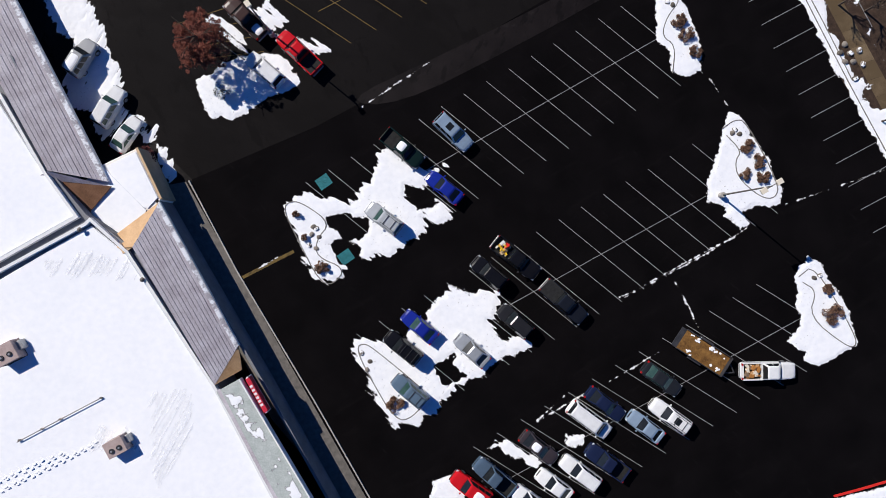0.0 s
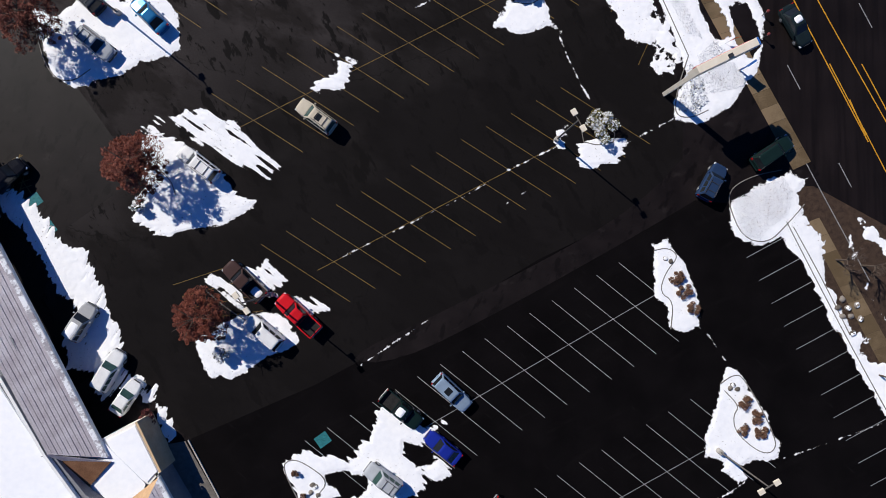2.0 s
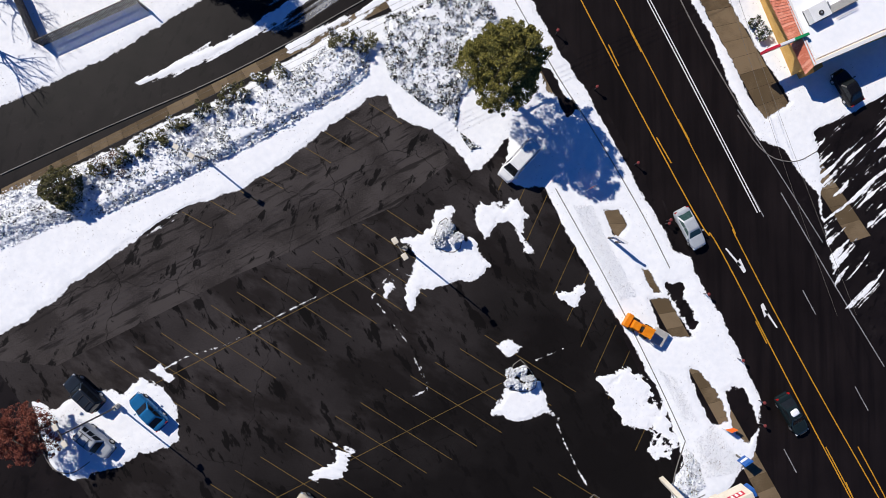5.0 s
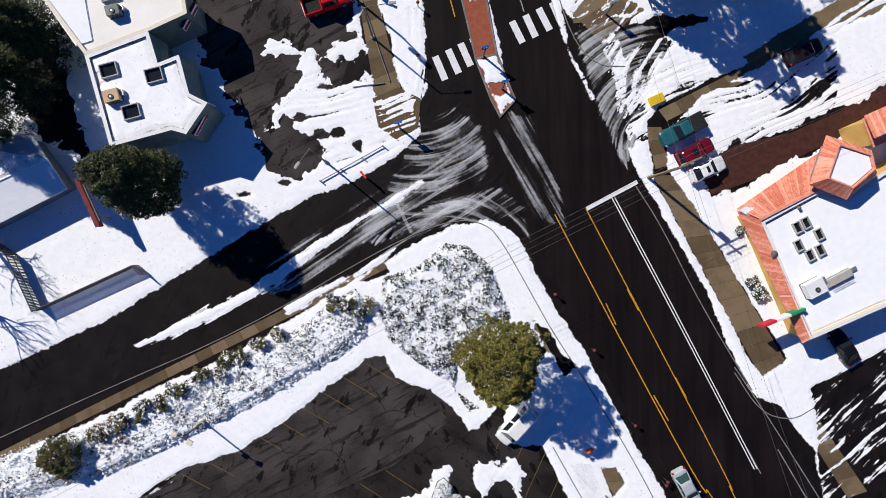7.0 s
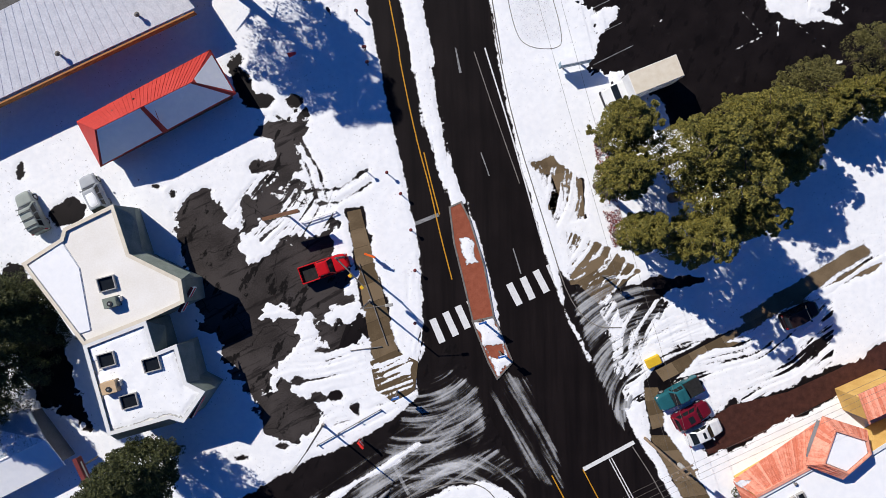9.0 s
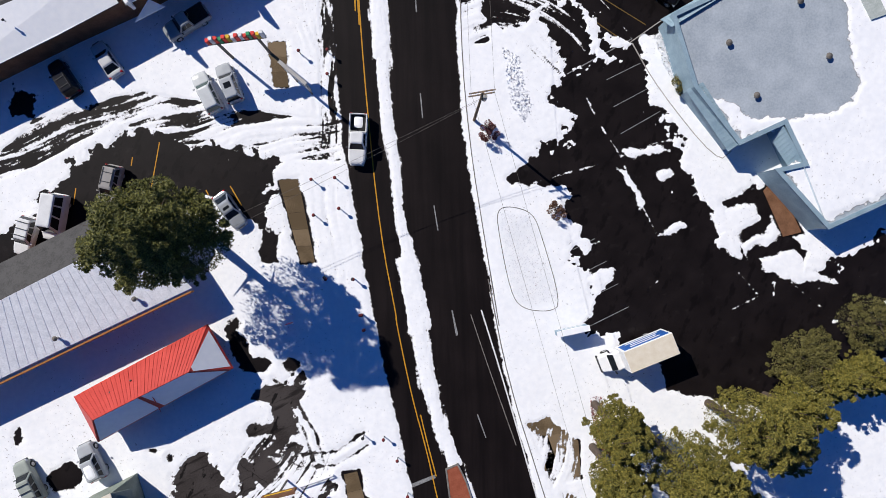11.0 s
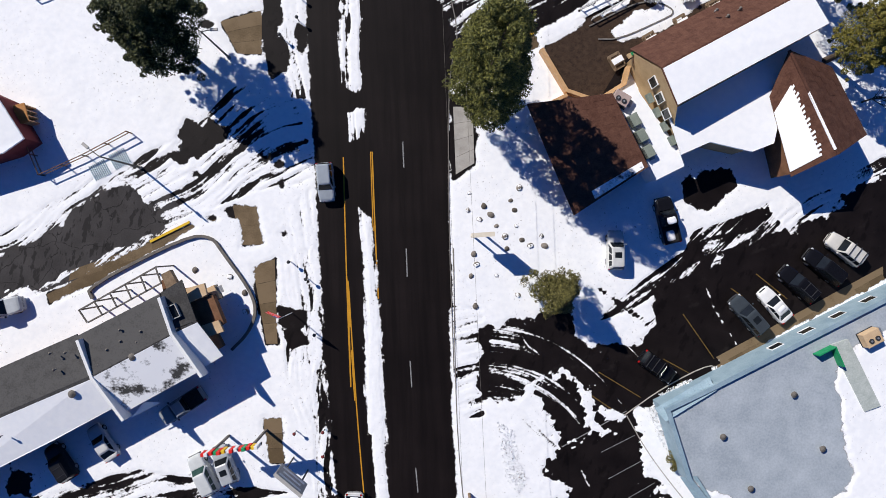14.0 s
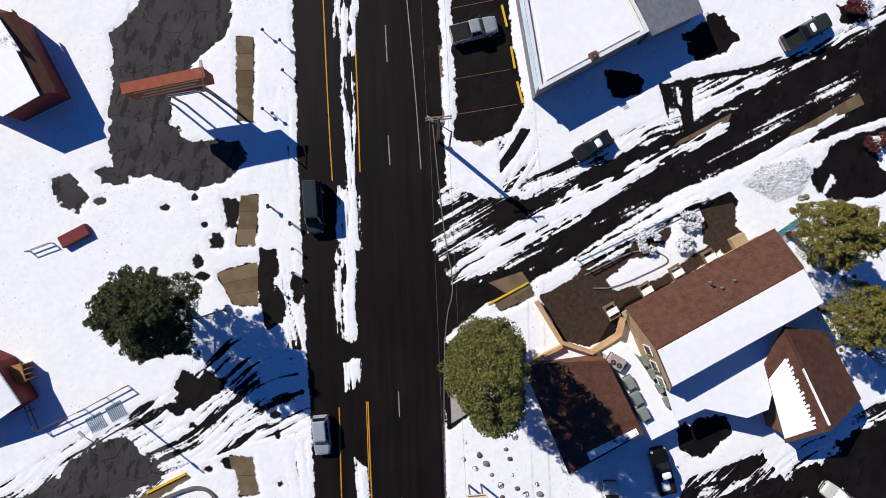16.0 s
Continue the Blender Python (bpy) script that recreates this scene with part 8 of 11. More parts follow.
# white-roofed building at the north east
north = block("white_building", "white snow-roofed building with a pale metal edge", [(10.03, 254.82), (12.9, 237.94), (23.94, 243.87), (22.04, 247.55), (20.02, 254.92)], 4.0, WALL_GREY, ROOF_CREAM, 0.2, TRIM_WHITE)
roof_snow(inset([(10.6, 254.82), (13.47, 238.51), (23.37, 243.86), (21.76, 247.26), (20.02, 254.92)], 0.2), 3.82)
slope(north, [(10.43, 254.82), (12.9, 238.4), (12.69, 237.83), (9.6, 255.42)], [4.0, 4.0, 3.0, 3.0], surface("pale_blue_edge", (0.45, 0.55, 0.62), (0.55, 0.65, 0.72), 1.0, 0.5, 0.1), "side_panel")
roof_panels(north, (24.39, 243.56), (29.93, 246.14), (22.48, 247.75), (27.98, 250.08), 3.2, 3.6, 22, STEEL, rib=0.05)
part("annex_wall", prism(bmesh.new(), [(24.47, 243.87), (29.74, 246.35), (28.27, 250.11), (22.71, 247.92)], -0.2, 3.1), WALL_GREY, north)
rooftop_unit(*(18.33, 241.27), 3.82, 27, 0.8, 0.8, 0.5, WALL_BROWN, 1, "small dark roof cowl")
# barn-red building at the north west
barn = thing("red_building", "barn-red building with a snow-covered roof and bare shingles", "building")
part("wall", prism(bmesh.new(), inset([(-50.99, 249.14), (-40.25, 245.94), (-36.06, 237.77), (-41.42, 235.12), (-51.04, 239.51)], 0.25), -0.2, 2.9), WALL_RED, barn)
slope(barn, [(-40.01, 245.8), (-35.85, 237.68), (-37.14, 237.22), (-41.25, 245.12)], [2.95, 2.95, 4.0, 4.0], ROOF_BROWN, "roof", 0.14)
slope(barn, [(-40.84, 244.9), (-36.77, 237.08), (-40.78, 234.93), (-50.25, 239.25), (-50.2, 248.18)], [4.0, 4.0, 3.6, 3.2, 3.2], ROOF_BROWN, "roof", 0.14)
slope_snow(barn, [(-40.8, 244.77), (-36.79, 237.06), (-40.74, 235.03), (-50.2, 239.35), (-50.16, 247.88)], [4.0, 4.0, 3.62, 3.24, 3.22], None, 0.07)
slope_snow(barn, [(-44.53, 245.9), (-40.68, 244.6), (-38.6, 241.37), (-42.89, 242.57)], [3.75, 3.98, 4.0, 3.75], SNOWY_SHINGLE, 0.1)
part("eave_board", band([(-40.33, 245.98), (-36.13, 237.79)], 0.12, 2.7, 3.0), TRIM_DARK, barn)
barn2 = thing("red_building", "barn-red annex with a snow-covered roof", "building")
part("wall", prism(bmesh.new(), inset([(-50.22, 213.98), (-42.27, 210.44), (-39.75, 206.04), (-41.84, 204.56), (-50.29, 201.89)], 0.12), -0.2, 2.7), WALL_RED, barn2)
slope(barn2, [(-50.22, 213.98), (-42.27, 210.44), (-39.75, 206.04), (-41.84, 204.56), (-50.29, 201.89)], [2.9, 3.3, 2.9, 2.9, 2.9], SNOW, "snowy_roof", 0.2)
lad = thing("wood_crates", "stack of orange timber crates beside the red wall", "crate", *(-40.94, 208.93), 0, 15)
for k in range(4):
    part("slat", boxed(0, -0.9 + k * 0.55, 0.001, 1.1, 0.12, 1.6), ROOF_RUST, lad)
part("top", boxed(0, -0.08, 1.602, 1.2, 2.0, 0.12), WOOD_ORANGE, lad)
# sheds at the west edge
shed = thing("shed", "small gabled shed with a snow-covered roof", "shed")
part("wall", prism(bmesh.new(), [(-47.27, 107.79), (-40.99, 108.96), (-37.46, 104.05), (-42.16, 101.43), (-47.31, 98.82)], -0.2, 2.2), WALL_GREY, shed)
slope(shed, [(-47.18, 108.34), (-40.62, 109.52), (-38.41, 106.81), (-46.59, 103.09)], [2.3, 2.3, 3.2, 3.2], ROOF_GREY)
slope(shed, [(-46.59, 103.09), (-38.41, 106.81), (-37.04, 103.75), (-47.23, 98.53)], [3.2, 3.2, 2.3, 2.3], SNOW)
part("roof_snow", sheet(bmesh.new(), [(*(-47.09, 107.92), 2.4), (*(-40.83, 109.04), 2.4), (*(-38.44, 106.66), 3.23), (*(-46.42, 102.9), 3.23)], 0.05), SNOW_THIN, shed)

# vehicles
WHEEL_MESHES = {}
PAINTS = {}


def car_paint(c, metal=0.0):
    if (c, metal) not in PAINTS:
        PAINTS[c, metal] = paint("car_paint", c, 0.16, metal, 0.0)
    return PAINTS[c, metal]


WHITE, SILVER, BLACK, GREY = (0.78, 0.78, 0.77), (0.42, 0.44, 0.46), (0.008, 0.008, 0.01), (0.07, 0.075, 0.085)
BLUE, NAVY, RED, BEIGE = (0.012, 0.025, 0.25), (0.012, 0.018, 0.05), (0.55, 0.012, 0.018), (0.52, 0.46, 0.36)
TEAL, MAROON, STEELBLUE, LIGHTBLUE, SKYBLUE = (0.02, 0.11, 0.13), (0.14, 0.008, 0.02), (0.10, 0.15, 0.21), (0.32, 0.42, 0.53), (0.02, 0.16, 0.36)
GREENBLACK = (0.008, 0.02, 0.018)


def wheel_meshes(r, w):
    if (r, w) not in WHEEL_MESHES:
        out = []
        for name, rr, ww, m in (("wheel", r, w, RUBBER), ("rim", r * 0.64, w + 0.03, STEEL)):
            bm = bmesh.new()
            bmesh.ops.create_cone(bm, cap_ends=True, segments=18, radius1=rr, radius2=rr, depth=ww, matrix=pose(0, 0, 0, 90))
            bmesh.ops.bevel(bm, geom=[e for e in bm.edges if abs(abs(e.verts[0].co.y) - ww / 2) < 1e-4 and abs(abs(e.verts[1].co.y) - ww / 2) < 1e-4 and e.verts[0].co.y * e.verts[1].co.y > 0], offset=0.03, segments=1, affect="EDGES")
            me = bpy.data.meshes.new(name)
            bm.to_mesh(me)
            bm.free()
            me.materials.append(m)
            out.append(me)
        WHEEL_MESHES[r, w] = out
    return WHEEL_MESHES[r, w]


# share of the length at which the glass and the roof begin and end (rear, rear roof, front roof, front), heights and body line
KINDS = {
    "sedan": dict(L=4.7, W=1.82, H=1.45, hood=0.92, deck=0.98, base=(-0.40, -0.22, 0.03, 0.20), r=0.32, belt=0.96),
    "suv": dict(L=4.75, W=1.9, H=1.74, hood=1.05, deck=1.08, base=(-0.485, -0.43, 0.06, 0.20), r=0.36, belt=1.08),
    "van": dict(L=5.1, W=1.98, H=1.95, hood=1.05, deck=1.1, base=(-0.49, -0.47, 0.16, 0.32), r=0.35, belt=1.1),
    "tall_van": dict(L=5.6, W=2.02, H=2.6, hood=1.2, deck=1.2, base=(-0.49, -0.48, 0.2, 0.34), r=0.36, belt=1.25),
    "pickup": dict(L=5.8, W=2.0, H=1.88, hood=1.18, deck=0.72, base=(-0.13, -0.10, 0.10, 0.21), r=0.39, belt=1.16),
}


def loft(bm, rows):
    """Skin over rings of points, closed at both ends."""
    rings = [[bm.verts.new(p) for p in r] for r in rows]
    n = len(rings[0])
    for a, b in zip(rings, rings[1:]):
        for i in range(n):
            bm.faces.new((a[i], a[(i + 1) % n], b[(i + 1) % n], b[i]))
    bm.faces.new(rings[0][::-1])
    bm.faces.new(rings[-1])
    bmesh.ops.recalc_face_normals(bm, faces=bm.faces[:])
    return bm


def car(kind, x, y, turn, length, colour, label, category="car", metal=0.0, snow=0.0, rails=False, sunroof=False, rack=False, load=None, bed=None, glass=None, z=0.0, cover=False):
    """A parked vehicle: body, cabin, roof panel, panes, lamps, mirrors, bumpers, wheels; extras as asked for."""
    k = KINDS[kind]
    L = min(max(length, k["L"] * 0.9), k["L"] * 1.04)
    L, W, H, belt = L * 0.97, k["W"] * 0.95, k["H"], k["belt"]
    w = W / 2
    t = thing("pickup_truck" if kind == "pickup" else "van" if "van" in kind else "car", label, category, x, y, z, turn)
    m, g = car_paint(colour, metal), glass or GLASS_DARK
    nose, tail = L / 2, -L / 2
    low = 0.24

    def section(px, half, top, crown):
        return [(px, y2, z2) for y2, z2 in ((-half * 0.86, low), (-half, low + 0.16), (-half, top - 0.2), (-half * 0.95, top - 0.05), (-half * 0.8, top + crown * 0.5), (0, top + crown), (half * 0.8, top + crown * 0.5), (half * 0.95, top - 0.05), (half, top - 0.2), (half, low + 0.16), (half * 0.86, low))]

    b0, b1, b2, b3 = (f * L for f in k["base"])
    deck = k["deck"]
    stations = [(tail, w * 0.74, deck - 0.14), (tail + 0.06, w * 0.86, deck - 0.04), (tail + 0.16, w * 0.94, deck - 0.01), (tail + 0.3, w * 0.985, deck), (b0, w, deck if kind == "pickup" else max(deck, belt - 0.03))]
    stations += [(b0 + 0.02, w, belt), (b2, w, belt), (b3, w * 0.985, belt - 0.02), (b3 + 0.06, w * 0.98, k["hood"] + 0.03), (nose - 0.6, w * 0.94, k["hood"] - 0.05), (nose - 0.3, w * 0.86, k["hood"] - 0.1), (nose - 0.12, w * 0.74, k["hood"] - 0.18), (nose - 0.03, w * 0.6, k["hood"] - 0.28), (nose, w * 0.45, k["hood"] - 0.36)]
    part("body", loft(bmesh.new(), [section(px, hf, tp, 0.035) for px, hf, tp in stations]), m, t, smooth=False)
    # cabin as a rounded frustum
    rw, bw = w * 0.72, w * 0.93
    rows = []
    for f, z2 in ((0.0, belt - 0.02), (0.86, H - 0.09), (0.96, H - 0.025), (1.0, H)):
        hw, xr, xf = bw + (rw - bw) * f, b0 + (b1 - b0) * f, b3 + (b2 - b3) * f
        shrink = (0.0, 0.0, 0.04, 0.14)[(0.0, 0.86, 0.96, 1.0).index(f)]
        hw, xr, xf = hw - shrink, xr + shrink, xf - shrink
        c = 0.12
        rows.append([(xr, -hw + c, z2), (xr + c, -hw, z2), (xf - c, -hw, z2), (xf, -hw + c, z2), (xf, hw - c, z2), (xf - c, hw, z2), (xr + c, hw, z2), (xr, hw - c, z2)])
    cabin = part("cabin", loft(bmesh.new(), rows), m, t)

    def pane(name, quad):
        n = (quad[1] - quad[0]).cross(quad[3] - quad[0]).normalized() * 0.012
        mid = sum(quad, Vector()) / 4
        if n.dot(mid - Vector((mid.x * 0.6, 0, belt))) < 0:
            n = -n
        bm = bmesh.new()
        a = [bm.verts.new(q + n) for q in quad]
        c = [bm.verts.new(q - n) for q in quad]
        bm.faces.new(a)
        bm.faces.new(c[::-1])
        for i in range(4):
            bm.faces.new((a[i], c[i], c[(i + 1) % 4], a[(i + 1) % 4]))
        bmesh.ops.recalc_face_normals(bm, faces=bm.faces[:])
        part(name, bm, g, cabin)

    def at(f, end, side, sx=0.0):
        hw = bw + (rw - bw) * f
        px = (b3 + (b2 - b3) * f) if end > 0 else (b0 + (b1 - b0) * f)
        return Vector((px + sx, side * hw, belt - 0.02 + (H - 0.07 - belt) * f / 0.86))

    lo, hi = 0.06, 0.84
    for nm, end in (("windshield", 1), ("rear_window", -1)):
        q = [at(lo, end, -0.88), at(lo, end, 0.88), at(hi, end, 0.84), at(hi, end, -0.84)]
        pane(nm, [v + Vector((end * 0.012, 0, 0)) for v in q])
    span = (b2 - b1)
    cuts = [0.0, 0.5, 1.0] if kind in ("sedan", "pickup") else [0.0, 0.3, 0.64, 1.0]
    for side in (-1, 1):
        for c0, c1 in zip(cuts, cuts[1:]):
            def on(f, c):
                xr, xf = b0 + (b1 - b0) * f + 0.16, b3 + (b2 - b3) * f - 0.16
                return Vector((xr + (xf - xr) * c, side * (bw + (rw - bw) * f), belt - 0.02 + (H - 0.07 - belt) * f / 0.86))
            e = 0.025
            pane("side_window", [on(0.12, c0 + e), on(0.12, c1 - e), on(0.8, c1 - e), on(0.8, c0 + e)])
        part("mirror", boxed(b3 - 0.22, side * (w + 0.1), belt - 0.02, 0.14, 0.2, 0.15, bevel=0.03), m if kind != "pickup" else TRIM_DARK, t)
        part("headlight", boxed(nose - 0.2, side * w * 0.68, k["hood"] - 0.4, 0.26, 0.36, 0.14, bevel=0.03), LAMP_CLEAR, t)
        part("taillight", boxed(tail + 0.05, side * w * 0.8, deck - 0.28 if kind != "pickup" else 0.85, 0.1, 0.22, 0.26), LAMP_RED, t)
    part("front_bumper", boxed(nose - 0.06, 0, 0.36, 0.18, W * 0.78, 0.2, bevel=0.05), TRIM_DARK if kind == "suv" else m, t)
    part("rear_bumper", boxed(tail - 0.01, 0, 0.4, 0.14, W * 0.82, 0.2, bevel=0.04), STEEL if kind == "pickup" else m, t)
    part("grille", boxed(nose - 0.03, 0, 0.58, 0.06, W * 0.45, 0.16), TRIM_DARK, t)
    me, rim = wheel_meshes(k["r"], 0.22)
    for fx in (0.31, -0.30):
        for side in (-1, 1):
            wh = new("wheel", me)
            wh.parent = t
            wh.matrix_basis = pose(fx * L, side * (w - 0.12), k["r"])
            ri = new("rim", rim)
            ri.parent = wh
    if kind == "pickup":
        z0, z1 = deck - 0.1, 1.14
        for side in (-1, 1):
            part("bed_side", boxed((tail + b0) / 2 + 0.02, side * (w - 0.07), z0, b0 - tail - 0.06, 0.13, z1 - z0, bevel=0.03), m, t)
        part("tailgate", boxed(tail + 0.08, 0, z0, 0.1, W - 0.28, z1 - z0 - 0.03, bevel=0.02), m, t)
        part("bed_front", boxed(b0 - 0.06, 0, z0, 0.08, W - 0.28, z1 - z0 - 0.01), m, t)
        part("bed_liner", boxed((tail + b0) / 2, 0, deck + 0.036, b0 - tail - 0.2, W - 0.3, 0.02), RUBBER, t)
        if cover:
            part("tonneau_cover", boxed((tail + b0) / 2 + 0.02, 0, z1 + 0.003, b0 - tail - 0.1, W - 0.18, 0.04, bevel=0.015), RUBBER, t)
        if bed == "snow":
            snow_box(t, (tail + b0) / 2 - 0.1, 0, deck + 0.06, (b0 - tail) * 0.6, W * 0.5)
    if rails:
        for side in (-1, 1):
            part("roof_rail", boxed((b1 + b2) / 2 - 0.1, side * (rw - 0.12), H + 0.002, (b2 - b1) * 0.85, 0.05, 0.06, bevel=0.015), TRIM_DARK, t)
        for f in (0.25, 0.7):
            part("cross_bar", boxed(b1 + (b2 - b1) * f, 0, H + 0.03, 0.06, rw * 1.75, 0.035), TRIM_DARK, t)
    if sunroof:
        part("sunroof", boxed(b1 + span * 0.62, 0, H - 0.02, span * 0.3, rw * 1.15, 0.035, bevel=0.012), GLASS_DARK, t)
    if rack:
        for f in (0.15, 0.5, 0.85):
            part("rack_bar", boxed(b1 + span * f, 0, H + 0.06, 0.07, W * 0.85, 0.05), TRIM_DARK, t)
    if snow:
        snow_box(t, (b1 + b2) / 2 - span * 0.05, 0, H - 0.03, span * snow, rw * 1.6)
    if load:
        rnd = random.Random(int(abs(x * 31 + y * 7)))
        for i in range(26):
            part("load", boxed(rnd.uniform(tail + 0.4, b0 - 0.4), rnd.uniform(-w + 0.35, w - 0.35), deck + 0.056 + rnd.uniform(0, 0.25), rnd.uniform(0.2, 0.6), rnd.uniform(0.12, 0.4), rnd.uniform(0.1, 0.35), rnd.uniform(0, 180)), rnd.choice(load), t)
    return t


def snow_box(parent, x, y, z, sx, sy):
    """A slumped slab of snow on a roof or bed."""
    bm = bmesh.new()
    n, m2 = 8, 6
    grid = {}
    for i in range(n + 1):
        for j in range(m2 + 1):
            u, v = i / n * 2 - 1, j / m2 * 2 - 1
            edge = 1 - max(abs(u), abs(v)) ** 6
            grid[i, j] = bm.verts.new((x + u * sx / 2 * (1 - 0.1 * v * v), y + v * sy / 2 * (1 - 0.12 * u * u), z + 0.1 * edge + 0.03 * noise.noise((u * 2 + x, v * 2, y))))
    for i in range(n):
        for j in range(m2):
            bm.faces.new((grid[i, j], grid[i + 1, j], grid[i + 1, j + 1], grid[i, j + 1]))
    part("snow_cap", bm, SNOW, parent, "patch of snow", True)


# south lot
car("suv", -17.98, 18.70, 139.7, 4.67, WHITE, "white estate car parked on a snowy tree island")
car("pickup", -14.32, 20.52, 136.8, 5.62, RED, "bright red pickup with a dark empty bed", "pickup truck")
car("pickup", -19.96, 24.13, 136.2, 5.35, (0.06, 0.035, 0.03), "dark brown pickup with snow in its bed", "pickup truck", bed="snow")
car("suv", 2.08, 12.12, -43.8, 4.84, LIGHTBLUE, "pale blue-grey crossover with a dark glass roof panel", sunroof=True, metal=0.3)
car("pickup", -3.34, 10.37, -39.6, 5.05, GREENBLACK, "dark green pickup with snow on the cab", "pickup truck", snow=0.9)
car("sedan", 1.06, 6.27, 141.1, 4.49, BLUE, "bright blue sedan in a snowy stall")
car("suv", -5.36, 2.96, 143.4, 4.32, SILVER, "silver estate car with roof rails on snow", rails=True, glass=GLASS_GREEN)
car("pickup", 8.76, -1.31, -38.0, 6.37, BLACK, "black pickup with a bed full of bright bags", "pickup truck", load=[BRIGHT_RED, TRIM_WHITE, SAFETY_YELLOW, ROOF_TAN, SIGN_CREAM])
car("suv", 5.83, -2.85, 139.6, 4.28, BLACK, "black hatchback in a wet stall")
car("pickup", 13.91, -6.00, -42.0, 5.98, (0.012, 0.014, 0.02), "black pickup with a covered bed", "pickup truck", cover=True)
car("suv", 8.64, -8.01, 138.5, 4.29, (0.02, 0.02, 0.022), "charcoal hatchback in a wet stall")
car("sedan", -1.58, -8.59, 139.8, 4.40, BLUE, "blue hatchback standing on snow", glass=GLASS_GREEN)
car("suv", -3.35, -10.84, 140.8, 4.58, BLACK, "black off-roader with a pale roof rack", rack=True)
car("sedan", 4.02, -11.16, 138.2, 4.37, SILVER, "silver sedan on melting snow", metal=0.3)
car("suv", -2.63, -15.48, 139.9, 4.33, STEELBLUE, "steel blue crossover on an island edge", rails=True, glass=GLASS_GREEN)
car("pickup", 36.02, -13.46, 0.8, 6.39, WHITE, "white pickup with a bed of scrap wood", "pickup truck", load=[WOOD, ROOF_RUST, SIGN_CREAM, WOOD_ORANGE])
car("sedan", 24.52, -14.36, -36.1, 5.70, (0.02, 0.022, 0.026), "black sedan with a green-tinted rear window", glass=GLASS_GREEN)
car("suv", 25.35, -18.26, 143.8, 5.91, WHITE, "white long estate car with a sunroof", sunroof=True, rails=True)
car("sedan", 18.43, -17.04, -37.5, 5.01, NAVY, "navy blue sedan in a wet stall")
car("van", 16.70, -18.66, -36.8, 5.93, WHITE, "white minivan with a dark rear window", "van")
car("sedan", 22.73, -19.42, 142.8, 4.45, LIGHTBLUE, "pale blue sedan in a wet stall", metal=0.3)
car("pickup", 18.59, -23.20, 144.4, 4.95, NAVY, "navy pickup in a wet stall", "pickup truck")
car("suv", 15.64, -24.30, 143.1, 5.10, WHITE, "white off-roader with a dark windscreen")
car("sedan", 11.26, -21.66, -38.4, 4.72, (0.05, 0.04, 0.045), "dark sedan with a snow-white roof", snow=0.9)
car("pickup", 6.45, -24.72, 140.4, 5.18, STEELBLUE, "blue pickup in a wet stall", "pickup truck", metal=0.3)
car("suv", 3.91, -25.91, 144.7, 4.89, RED, "red crossover with snow on its roof", snow=0.5)
car("sedan", 12.88, -25.67, 142.7, 4.44, WHITE, "white sedan in a wet stall")
car("suv", 10.17, -27.30, 143.4, 4.31, WHITE, "white hatchback in a wet stall")
car("suv", -34.20, 14.71, 59.7, 4.69, WHITE, "white crossover parked along the shop front", glass=GLASS_GREEN)
car("sedan", -32.47, 11.84, 55.6, 3.47, WHITE, "white hatchback with green-tinted glass", glass=GLASS_GREEN)
car("suv", -37.10, 19.83, 57.5, 3.88, (0.4, 0.4, 0.4), "grey crossover capped with snow", snow=0.95)
car("suv", -44.66, 35.30, 42.0, 3.55, BLACK, "black car in the building's shade")
# north lot
car("suv", -12.43, 41.64, 143.5, 4.66, BEIGE, "beige estate car with roof rails and sunroof", rails=True, sunroof=True, glass=GLASS_GREEN)
car("suv", -24.81, 36.55, 142.5, 5.44, WHITE, "white large off-roader with roof bars", rails=True)
car("suv", -36.68, 54.27, 136.7, 4.59, (0.02, 0.026, 0.035), "black-blue estate car on snow", rails=True)
car("sedan", -29.98, 52.25, 134.6, 4.60, SKYBLUE, "bright blue sedan on snow", metal=0.3)
car("suv", -35.47, 49.12, -39.0, 3.40, SILVER, "silver crossover half under a tree's shade", rails=True)
car("suv", 36.61, 37.94, 34.4, 5.58, GREENBLACK, "dark green car in the shadow of the tall sign")
car("suv", 30.09, 34.76, 61.4, 4.08, (0.02, 0.04, 0.09), "blue crossover leaving the lot", rails=True)
car("sedan", 27.99, 71.69, -61.7, 4.78, (0.55, 0.58, 0.6), "silver sedan on the main street", metal=0.2, glass=GLASS_GREEN)
car("sedan", 39.17, 51.56, -59.8, 4.92, (0.012, 0.02, 0.022), "black sedan with snow on its roof", snow=0.7)
car("tall_van", 9.39, 78.84, -132.6, 3.84, WHITE, "white van with snow half under a pine", "van")
# along the cross street
car("pickup", -10.75, 123.93, 19.1, 5.50, RED, "bright red pickup with an open bed", "pickup truck")
car("suv", -41.50, 129.82, 116.7, 4.78, (0.35, 0.38, 0.34), "pale green-grey off-roader with a roof rack", rack=True)
car("suv", -34.95, 131.85, 116.1, 3.98, SILVER, "silver car with a snow-covered roof", snow=0.8)
car("pickup", 27.30, 110.40, -152.0, 4.55, TEAL, "teal pickup with a covered bed at the restaurant", "pickup truck", cover=True)
car("suv", 28.71, 108.07, 28.0, 4.15, MAROON, "dark red crossover with a glass roof", sunroof=True)
car("sedan", 30.04, 106.17, 24.6, 4.23, WHITE, "white car with a dark windscreen", sunroof=True)
car("sedan", 45.04, 86.97, 121.9, 3.90, BLACK, "black sedan in the restaurant's shade")
car("suv", 40.50, 118.88, 25.0, 3.65, (0.02, 0.012, 0.012), "dark car in deep shade")
